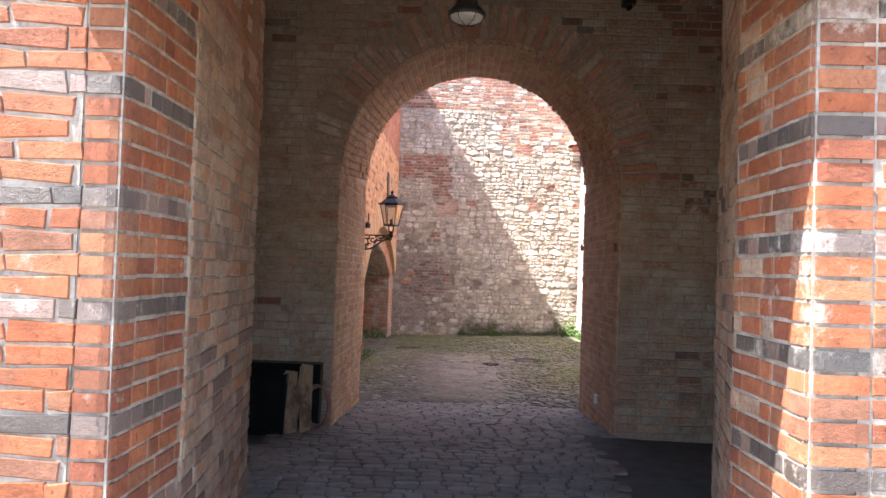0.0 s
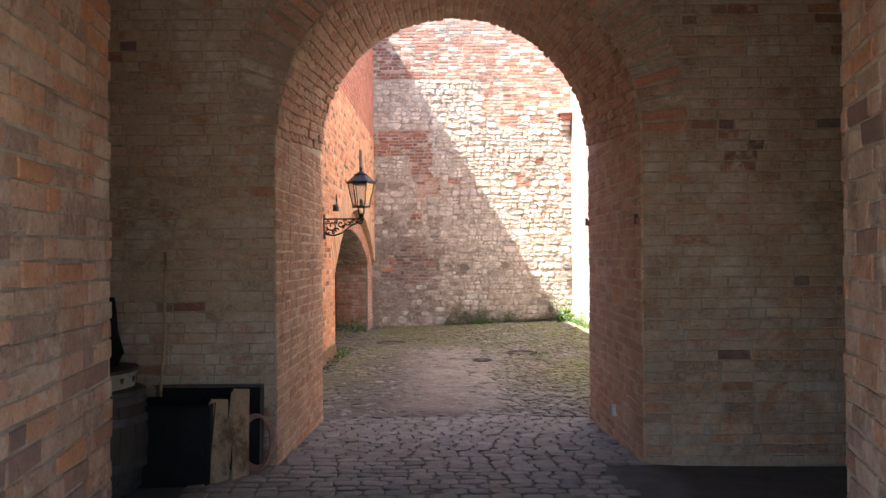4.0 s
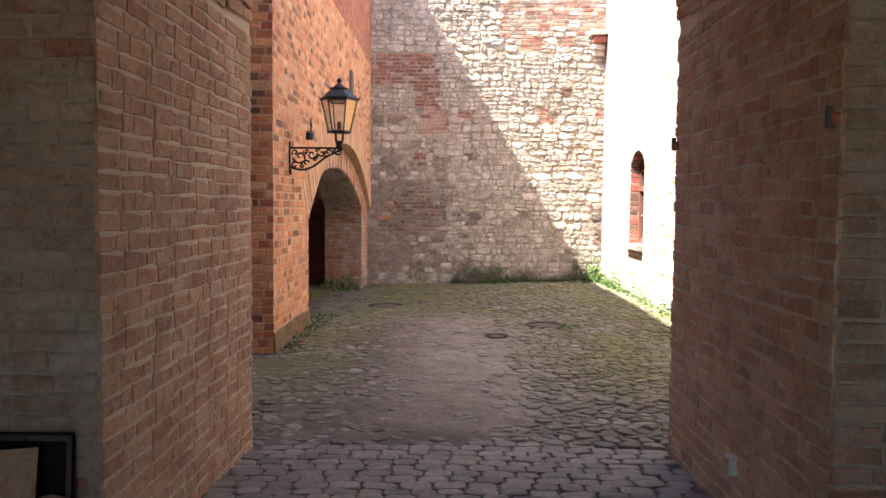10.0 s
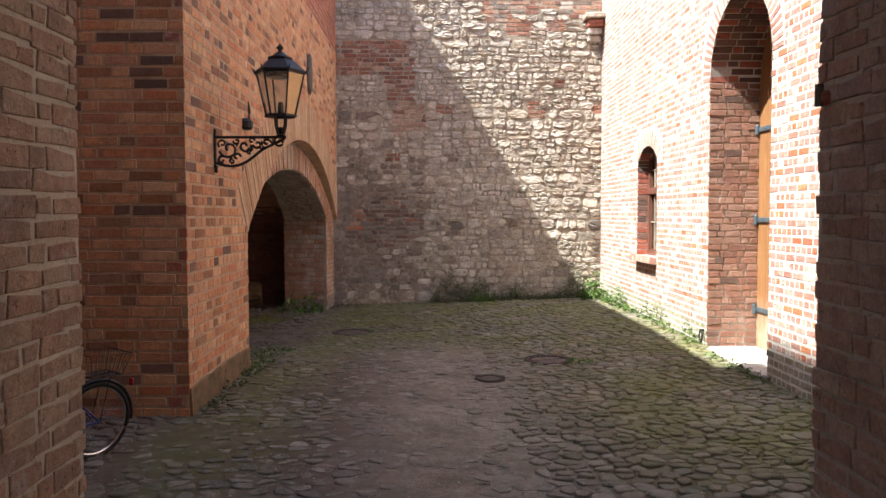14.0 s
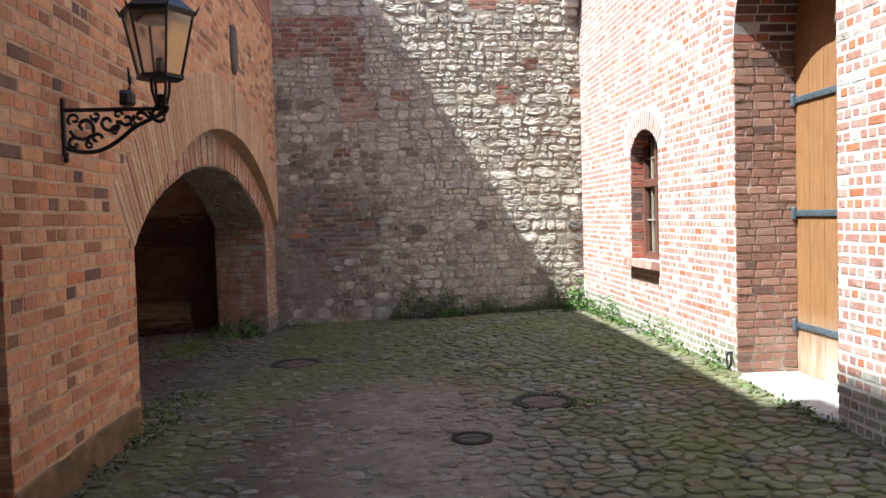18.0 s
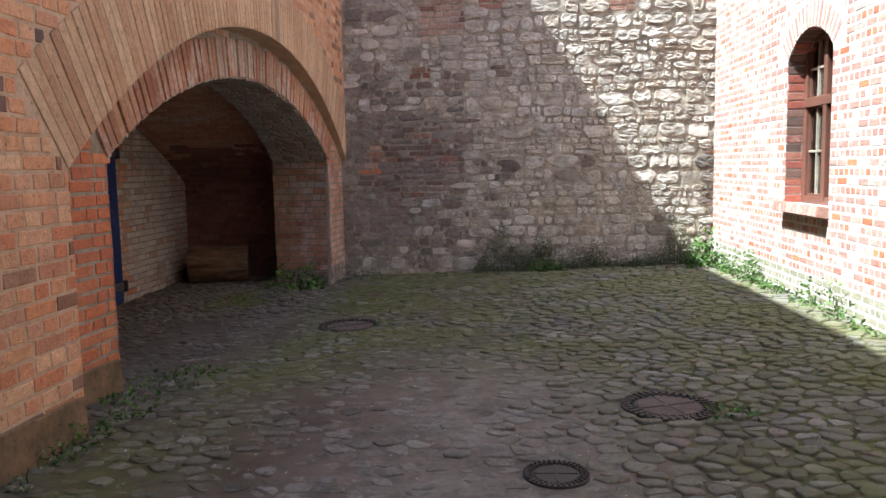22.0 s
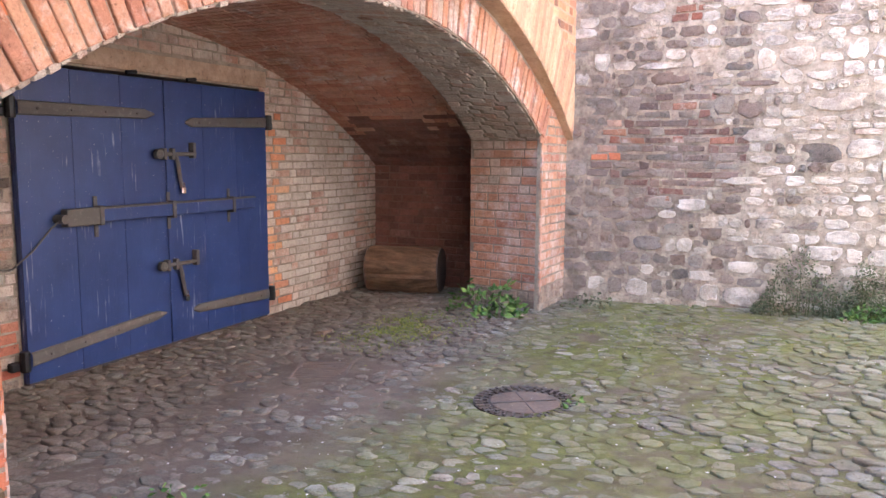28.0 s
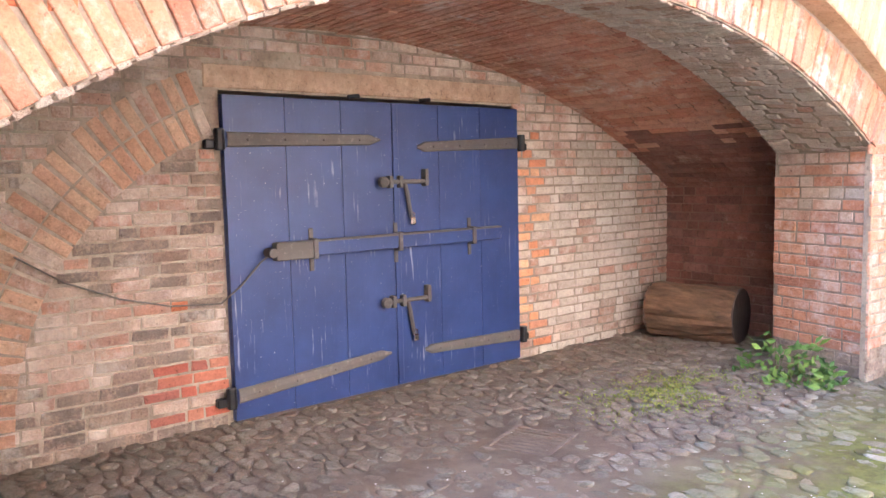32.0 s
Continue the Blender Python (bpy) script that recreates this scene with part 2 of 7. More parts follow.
CHAMBER_BRICK = piece_mat("chamber_brick", [(0.46, 0.27, 0.17), (0.51, 0.32, 0.21), (0.42, 0.24, 0.15), (0.48, 0.31, 0.21), (0.46, 0.21, 0.12), (0.36, 0.25, 0.18), (0.53, 0.37, 0.25)], 0.45, salt=0.38, bump=0.9, dirt=0.5, dirt_scale=1.6, smear=0.85, smear_col=(0.40, 0.31, 0.235), soot=0.3, deep=0.02, salt_col=(0.52, 0.46, 0.41), sat=0.78)
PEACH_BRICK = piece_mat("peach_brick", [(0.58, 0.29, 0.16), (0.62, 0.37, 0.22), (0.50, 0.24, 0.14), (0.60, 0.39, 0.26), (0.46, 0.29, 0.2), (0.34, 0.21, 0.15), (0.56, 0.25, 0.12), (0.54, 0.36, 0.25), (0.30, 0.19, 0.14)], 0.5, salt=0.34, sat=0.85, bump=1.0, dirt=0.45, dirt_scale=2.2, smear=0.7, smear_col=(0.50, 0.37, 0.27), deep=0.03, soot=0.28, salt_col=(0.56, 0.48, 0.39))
TAN_BRICK = piece_mat("tan_brick", [(0.68, 0.33, 0.16), (0.72, 0.41, 0.22), (0.60, 0.27, 0.14), (0.74, 0.46, 0.26), (0.64, 0.35, 0.19), (0.54, 0.29, 0.17)], 0.5, salt=0.12, bump=1.0, dirt=0.35, dirt_scale=3.0, smear=0.6, smear_col=(0.60, 0.42, 0.28), deep=0.03, coarse=24)
WALL_BRICK = piece_mat("wall_brick", [(0.68, 0.29, 0.13), (0.74, 0.41, 0.22), (0.62, 0.23, 0.11), (0.76, 0.48, 0.28), (0.70, 0.35, 0.18), (0.52, 0.24, 0.14), (0.72, 0.42, 0.24), (0.62, 0.32, 0.20)], 0.4, dirt=0.3, dirt_scale=2.0, smear=0.42, smear_col=(0.64, 0.42, 0.27), sat=0.95, bump=0.8, soot=0.12, stain=True)
BROWN_BRICK = piece_mat("brown_brick", [(0.46, 0.20, 0.09), (0.38, 0.17, 0.09), (0.52, 0.23, 0.10), (0.30, 0.15, 0.09), (0.44, 0.24, 0.14)], 0.4, smear=0.3, smear_col=(0.48, 0.34, 0.23), sat=0.9, bump=0.8)
MORTAR_WALL = plain_mat("mortar_wall", (0.46, 0.31, 0.20), (0.62, 0.45, 0.31), 6)
RED_BRICK = piece_mat("red_brick", [(0.50, 0.12, 0.06), (0.42, 0.10, 0.06), (0.56, 0.18, 0.09), (0.36, 0.11, 0.08), (0.58, 0.22, 0.12)], 0.4, salt=0.15, dirt=0.3, smear=0.25, sat=0.8, bump=0.9)
BAY_RED = piece_mat("bay_red_brick", [(0.52, 0.21, 0.10), (0.58, 0.27, 0.14), (0.44, 0.17, 0.10), (0.6, 0.31, 0.17), (0.5, 0.25, 0.15)], 0.4, salt=0.5, dirt=0.35, dirt_scale=2.4, smear=0.48, smear_col=(0.56, 0.46, 0.39), sat=0.82, bump=1.0, salt_col=(0.7, 0.62, 0.57))
NICHE_BRICK = piece_mat("niche_brick", [(0.60, 0.25, 0.14), (0.66, 0.38, 0.25), (0.48, 0.24, 0.16), (0.63, 0.46, 0.34), (0.66, 0.51, 0.39), (0.44, 0.29, 0.22)], 0.5, salt=0.55, dirt=0.45, dirt_scale=2.2, bump=1.0, smear=0.8, smear_col=(0.5, 0.38, 0.3), deep=0.03, salt_col=(0.78, 0.70, 0.63), soot=0.15)
SOFFIT_BRICK = piece_mat("soffit_brick", [(0.64, 0.52, 0.42), (0.70, 0.59, 0.49), (0.58, 0.43, 0.33), (0.74, 0.66, 0.57), (0.62, 0.40, 0.28)], 0.55, salt=0.5, dirt=0.4, dirt_scale=2.6, bump=1.0, smear=0.5, smear_col=(0.6, 0.52, 0.44), deep=0.03, coarse=22)
VAULT_BRICK = piece_mat("vault_brick", [(0.58, 0.24, 0.14), (0.52, 0.21, 0.13), (0.64, 0.33, 0.21), (0.54, 0.29, 0.2)], 0.5, salt=0.3, dirt=0.4, bump=1.0, smear=0.45, smear_col=(0.42, 0.3, 0.24), sat=0.82)
ORANGE_BRICK = piece_mat("orange_brick", [(0.60, 0.20, 0.08), (0.54, 0.16, 0.07), (0.64, 0.26, 0.11), (0.48, 0.15, 0.08)], 0.35, dirt=0.3, salt=0.12, smear=0.3, smear_col=(0.55, 0.42, 0.34), bump=0.8, sat=0.92)
APRICOT = piece_mat("apricot_brick", [(0.66, 0.40, 0.20), (0.58, 0.32, 0.15), (0.70, 0.46, 0.25), (0.61, 0.35, 0.18), (0.54, 0.28, 0.14)], 0.4, dirt=0.25, dirt_scale=2.0, bump=0.9, smear=0.35, smear_col=(0.66, 0.48, 0.31), stain=True, sat=0.8)
RUBBLE = piece_mat("rubble_stone", [(0.41, 0.35, 0.27), (0.33, 0.28, 0.22), (0.49, 0.42, 0.325), (0.31, 0.27, 0.22), (0.56, 0.49, 0.39), (0.43, 0.32, 0.21), (0.38, 0.34, 0.285), (0.50, 0.40, 0.27)], 0.5, salt=0.6, bump=1.0, dirt=0.4, smear=0.75, smear_col=(0.53, 0.46, 0.36), coarse=26, deep=0.010, salt_col=(0.72, 0.66, 0.58), soot=0.12)
PATCH_BRICK = piece_mat("patch_brick", [(0.36, 0.13, 0.075), (0.29, 0.12, 0.08), (0.43, 0.19, 0.12), (0.24, 0.12, 0.09), (0.46, 0.22, 0.12)], 0.5, salt=0.3, dirt=0.45, smear=0.5, smear_col=(0.40, 0.33, 0.26), sat=0.85, bump=1.0, soot=0.2)
SOOTED_DIM_BRICK = piece_mat("sooted_dim_brick", [(0.20, 0.10, 0.075), (0.26, 0.14, 0.10), (0.17, 0.115, 0.095), (0.30, 0.20, 0.155), (0.22, 0.17, 0.145)], 0.55, salt=0.25, dirt=0.5, smear=0.45, smear_col=(0.30, 0.25, 0.21), bump=1.0, soot=0.35, salt_col=(0.45, 0.4, 0.36))
DARK_RUBBLE = piece_mat("sooty_rubble", [(0.25, 0.205, 0.165), (0.33, 0.27, 0.215), (0.28, 0.19, 0.14), (0.40, 0.335, 0.265), (0.20, 0.165, 0.135)], 0.5, bump=1.0, smear=0.35, smear_col=(0.34, 0.28, 0.23), coarse=16, deep=0.04)
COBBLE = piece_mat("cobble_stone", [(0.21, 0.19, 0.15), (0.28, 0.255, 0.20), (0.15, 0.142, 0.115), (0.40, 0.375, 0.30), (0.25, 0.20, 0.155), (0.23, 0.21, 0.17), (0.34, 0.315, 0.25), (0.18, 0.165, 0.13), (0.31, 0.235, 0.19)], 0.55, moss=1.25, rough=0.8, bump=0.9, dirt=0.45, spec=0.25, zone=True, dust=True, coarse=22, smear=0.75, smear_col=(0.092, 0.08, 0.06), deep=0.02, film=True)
SETT = piece_mat("sett_stone", [(0.225, 0.185, 0.155), (0.29, 0.24, 0.20), (0.19, 0.16, 0.14), (0.33, 0.275, 0.225), (0.25, 0.19, 0.16)], 0.5, rough=0.65, bump=0.8, dirt=0.4, spec=0.4, smear=0.35, smear_col=(0.24, 0.20, 0.16))

# ---------- mesh helpers ----------
class Pile:
    """Vertices and faces of many small pieces, to be linked as one mesh."""

    def __init__(self):
        self.v, self.f, self.m = [], [], []

    def add(self, verts, faces, mi=0):
        o = len(self.v)
        self.v.extend(verts)
        self.f.extend([tuple(i + o for i in q) for q in faces])
        self.m.extend([mi] * len(faces))

    def mesh(self, name, mats):
        me = bpy.data.meshes.new(name)
        me.from_pydata([tuple(p) for p in self.v], [], self.f)
        for m in mats:
            me.materials.append(m)
        if len(mats) > 1:
            me.polygons.foreach_set("material_index", self.m)
        me.update()
        return me

    def link(self, name, mats, parent=None, label="", kind=""):
        ob = new(name, self.mesh(name, mats))
        ob.parent = parent
        return tagged(ob, label, kind=kind)


def part(name, bm, material, parent, label="", smooth=False):
    me = bpy.data.meshes.new(name)
    bm.to_mesh(me)
    bm.free()
    me.materials.append(material)
    if smooth:
        for p in me.polygons:
            p.use_smooth = True
    ob = new(name, me)
    ob.parent = parent
    if label:
        ob["label"] = label
    return ob


BLOCK_FACES = [(0, 1, 5, 4), (1, 2, 6, 5), (2, 3, 7, 6), (3, 0, 4, 7), (4, 5, 9, 8), (5, 6, 10, 9), (6, 7, 11, 10), (7, 4, 8, 11), (8, 9, 10, 11)]
rnd = random.Random(7)


def block_verts(c, U, V, N, w, h, proud, ch, back=0.012, jit=0.0):
    """A brick or stone that sits in its bed: back, shoulder and chamfered front."""
    out = []
    offs = [(rnd.uniform(-jit, jit), rnd.uniform(-jit, jit)) for _ in range(4)]
    for d, inset in ((-back, 0.0), (proud - ch, 0.0), (proud, ch)):
        for (sx, sy), (jx, jy) in zip(((-1, -1), (1, -1), (1, 1), (-1, 1)), offs):
            out.append(c + U * (sx * (w / 2 - inset) + jx) + V * (sy * (h / 2 - inset) + jy) + N * d)
    return out


def flat(O, U, N, V=Vector((0, 0, 1))):
    O, U, N = Vector(O), Vector(U), Vector(N)
    return lambda u, v: (O + U * u + V * v, U, V, N)


SHARED = {}


def lay_bricks(parent, F, v0, v1, spans, mats, course=0.088, blen=0.27, joint=0.014, proud=0.006, ch=0.004, pick=None, near=None, limit=300, jit=0.002, name="brick", stuff="brickwork", every=False, bond=lambda row, k: k % 3 == 1):
    """Courses of brick on the surface F(u, v). spans(v): the solid stretches of a course. near(u, v): laid as objects of their own."""
    pile, count, row, v = Pile(), 0, 0, v0
    while v + course * 0.5 < v1:
        h = min(course, v1 - v) - joint
        vc = v + joint / 2 + h / 2
        for ua, ub in spans(vc):
            u = ua - (0.0, 0.37, 0.19, 0.55)[row % 4] * blen - rnd.uniform(0, 0.06)
            k = row % 2
            while u < ub:
                short = bond(row, k)
                w = blen * 0.5 if short else blen
                w *= rnd.uniform(0.94, 1.05)
                a, b = max(u, ua), min(u + w - joint, ub)
                full = a == u and b == u + w - joint
                if b - a > 0.035:
                    mi = pick(a / 2 + b / 2, vc, row) if pick else 0
                    c, U, V, N = F((a + b) / 2, vc)
                    if full and near and count < limit and near((a + b) / 2, vc):
                        key = (id(mats[mi]), short, rnd.randrange(4), round(h, 3), blen)
                        if key not in SHARED:
                            p = Pile()
                            p.add(block_verts(Vector(), Vector((1, 0, 0)), Vector((0, 0, 1)), Vector((0, -1, 0)), (blen * 0.5 if short else blen) - joint, h, proud, ch, jit=jit * 1.5), BLOCK_FACES)
                            SHARED[key] = p.mesh(name, [mats[mi]])
                        ob = new(name, SHARED[key])
                        ob.parent = parent
                        ob.matrix_local = Matrix(((U.x, -N.x, V.x, c.x), (U.y, -N.y, V.y, c.y), (U.z, -N.z, V.z, c.z), (0, 0, 0, 1)))
                        count += 1
                    elif every and count < limit:
                        p = Pile()
                        p.add(block_verts(c, U, V, N, b - a, h, proud * rnd.uniform(0.4, 1.5), ch, jit=jit), BLOCK_FACES)
                        p.link(name, [mats[mi]], parent)
                        count += 1
                    else:
                        pile.add(block_verts(c, U, V, N, b - a, h, proud * rnd.uniform(0.4, 1.5), ch, jit=jit), BLOCK_FACES, mi)
                u += w
                k += 1
        v += course
        row += 1
    if pile.f:
        pile.link(stuff, mats, parent, kind="stuff")


def lay_ring(parent, curve, s0, s1, depth, N, mats, thick=0.08, joint=0.014, proud=0.008, name="voussoir", part_each=True, pick=None, split=1):
    """Radial bricks along curve(s) -> (place, way along, way outward)."""
    n = max(1, round((s1 - s0) / thick))
    step = (s1 - s0) / n
    pile = Pile()
    for i in range(n):
        P, T, R = curve(s0 + (i + 0.5) * step)
        for j in range(split):
            d = depth / split
            mi = pick(i) if pick else 0
            c = P + R * (d * (j + 0.5))
            p = Pile() if part_each else pile
            p.add(block_verts(c, R, T, N, d - joint, step - joint, proud * rnd.uniform(0.5, 1.4), 0.004, jit=0.002), BLOCK_FACES, mi if not part_each else 0)
            if part_each:
                p.link(name, [mats[mi]], parent)
    if not part_each:
        pile.link(name + "_ring", mats, parent, kind="stuff")


def holed_wall(name, O, U, N, length, z0, z1, thick, mat, openings=(), label="", category="wall"):
    """A wall whose front lies in the plane through O, along U, with the face towards N. openings: (ua, ub, sill, top(u))."""
    O, U, N, Z = Vector(O), Vector(U), Vector(N), Vector((0, 0, 1))
    us = {0.0, length}
    for ua, ub, sill, top in openings:
        us |= {ua + (ub - ua) * i / 40 for i in range(41)}
    us = sorted(us)
    p = Pile()

    def quad(a, b, c, d):
        p.add([a, b, c, d], [(0, 1, 2, 3)])

    def at(u, z, d):
        return O + U * u + Z * z - N * d

    for a, b in zip(us, us[1:]):
        mid, bands = (a + b) / 2, [(z0, z0, z1, z1)]
        for ua, ub, sill, top in openings:
            if ua < mid < ub:
                bands = [(top(a), top(b), z1, z1)] + ([(z0, z0, sill, sill)] if sill > z0 else [])
                quad(at(a, top(a), 0), at(b, top(b), 0), at(b, top(b), thick), at(a, top(a), thick))
                if sill > z0:
                    quad(at(a, sill, 0), at(b, sill, 0), at(b, sill, thick), at(a, sill, thick))
        for la, lb, ha, hb in bands:
            quad(at(a, la, 0), at(b, lb, 0), at(b, hb, 0), at(a, ha, 0))
            quad(at(a, la, thick), at(b, lb, thick), at(b, hb, thick), at(a, ha, thick))
    quad(at(0, z1, 0), at(length, z1, 0), at(length, z1, thick), at(0, z1, thick))
    for u in (0, length):
        quad(at(u, z0, 0), at(u, z1, 0), at(u, z1, thick), at(u, z0, thick))
    for ua, ub, sill, top in openings:
        for u in (ua, ub):
            quad(at(u, sill, 0), at(u, top(u), 0), at(u, top(u), thick), at(u, sill, thick))
    ob = p.link(name, [mat])
    return tagged(ob, label, category, kind="structure")


def span_cut(length, openings, margin=0.0):
    def spans(v):
        out = [(0.0, length)]
        for ua, ub, sill, top in openings:
            if v < sill:
                continue
            us = [ua + (ub - ua) * i / 120 for i in range(121)]
            inside = [u for u in us if top(u) + margin > v]
            if not inside:
                continue
            lo, hi = inside[0] - margin, inside[-1] + margin
            out = [s for a, b in out for s in ((a, min(b, lo)), (max(a, hi), b)) if s[1] - s[0] > 0.02]
        return out
    return spans


def cells(points, sx, joint, reach):
    """Cells around jittered points (nearest-point regions, with x scaled by sx), each drawn in by half a joint."""
    grid = {}
    for i, (x, y) in enumerate(points):
        grid.setdefault((int(math.floor(x / sx / reach)), int(math.floor(y / reach))), []).append(i)
    out = []
    for i, (x, y) in enumerate(points):
        px = x / sx
        gi, gj = int(math.floor(px / reach)), int(math.floor(y / reach))
        poly = [(-reach, -reach), (reach, -reach), (reach, reach), (-reach, reach)]
        near = [k for a in (-1, 0, 1) for b in (-1, 0, 1) for k in grid.get((gi + a, gj + b), ()) if k != i]
        for k in near:
            dx, dy = points[k][0] / sx - px, points[k][1] - y
            d2 = math.hypot(dx, dy)
            if d2 < 1e-6 or d2 > 2 * reach:
                continue
            lim = d2 * d2 / 2 - d2 * joint / 2
            new_poly = []
            for (ax, ay), (bx, by) in zip(poly, poly[1:] + poly[:1]):
                da, db = ax * dx + ay * dy - lim, bx * dx + by * dy - lim
                if da <= 0:
                    new_poly.append((ax, ay))
                if da * db < 0:
                    t = da / (da - db)
                    new_poly.append((ax + (bx - ax) * t, ay + (by - ay) * t))
            poly = new_poly
            if len(poly) < 3:
                break
        if len(poly) >= 3:
            out.append(((x, y), [(ax * sx, ay) for ax, ay in poly]))
    return out


def round_poly(poly, cut=0.25):
    """Corners cut, so that a cell reads as a worn stone."""
    res = []
    n = len(poly)
    for i in range(n):
        (ax, ay), (bx, by) = poly[i], poly[(i + 1) % n]
        if math.hypot(bx - ax, by - ay) < 0.012:
            continue
        res.append((ax + (bx - ax) * cut, ay + (by - ay) * cut))
        res.append((bx - (bx - ax) * cut, by - (by - ay) * cut))
    return res if len(res) >= 3 else poly


def arc_top(ua, ub, spring, rise):
    """The height of a circular segment over ua..ub."""
    half, mid = (ub - ua) / 2, (ua + ub) / 2
    R = (half * half + rise * rise) / (2 * rise)
    return lambda u: spring + math.sqrt(max(0.0, R * R - (u - mid) ** 2)) - (R - rise)


def arc_curve(place, ua, ub, spring, rise):
    """The same segment by arc length; place(u, z) gives a point. Returns the curve and its length."""
    half, mid = (ub - ua) / 2, (ua + ub) / 2
    R = (half * half + rise * rise) / (2 * rise)
    zc, a0 = spring - (R - rise), math.asin(min(1, half / R))
    if rise > half:
        a0 = math.pi - a0

    def curve(s):
        a = -a0 + s / R
        P = place(mid + R * math.sin(a), zc + R * math.cos(a))
        O0 = place(0, 0)
        return P, place(math.cos(a), -math.sin(a)) - O0, place(math.sin(a), math.cos(a)) - O0
    return curve, 2 * a0 * R


# ---------- ground ----------
GROUND_POINTS = np.array([(-3, 0, .4), (4, 0, .4), (.6, 5, .4), (-3, 9, .38), (4, 9, .38), (-.7, 12, .37), (2, 12, .36), (-.7, 14.15, .23), (2.05, 14.15, .23), (-2, 17, .24), (-1.4, 18.5, .26),
    (-1.33, 19.8, .22), (1.87, 19.9, .16), (3.87, 18.5, .17), (3.87, 21.5, .25), (3.87, 23.5, .24), (-.67, 23, 0), (-1.44, 25.9, .03), (-3.9, 20.5, -.04), (-3.9, 22, -.035), (-3.9, 24.6, -.035), (-3.6, 26.5, -.02), (0.7, 26.5, .09), (3.7, 26.5, .17)])
_d = np.linalg.norm(GROUND_POINTS[:, None, :2] - GROUND_POINTS[None, :, :2], axis=2)
_w = np.linalg.solve(_d - 0.15 * np.eye(len(_d)), GROUND_POINTS[:, 2] - 0.2)


def ground_z(x, y):
    return 0.2 + float(np.dot(np.hypot(GROUND_POINTS[:, 0] - x, GROUND_POINTS[:, 1] - y), _w)) if -6 < x < 7 and -3 < y < 30 else 0.38


def dirt_level(x, y):
    """How far trodden earth covers the stones: most along the walked middle of the court."""
    v = noise.noise((x * 0.9, y * 0.7, 3.1)) * 0.5 + noise.noise((x * 3.1, y * 2.7, 8.0)) * 0.25
    path = math.exp(-((x - 0.75 - 0.02 * (y - 17)) / 0.9) ** 2) * min(1, max(0, (y - 14.2) / 1.5)) * min(1, max(0, (22.5 - y) / 3))
    nich = math.exp(-((x + 2.0) / 0.95) ** 2 - ((y - 22.2) / 1.7) ** 2)
    bay = max(0.0, min(1.15, 0.8 * nich + 0.7 * v + 0.12 * noise.noise((x * 9, y * 9, 5))))
    if x < -1.5:
        return bay
    return max(bay if y > 20 else 0.0, min(1.0, 0.5 * path + (1.15 if x < 1.2 else 0.5) * v + (0.22 if x < 0.9 else -0.15)))

# ---------- large structure ----------
X, Y, Z = Vector((1, 0, 0)), Vector((0, 1, 0)), Vector((0, 0, 1))


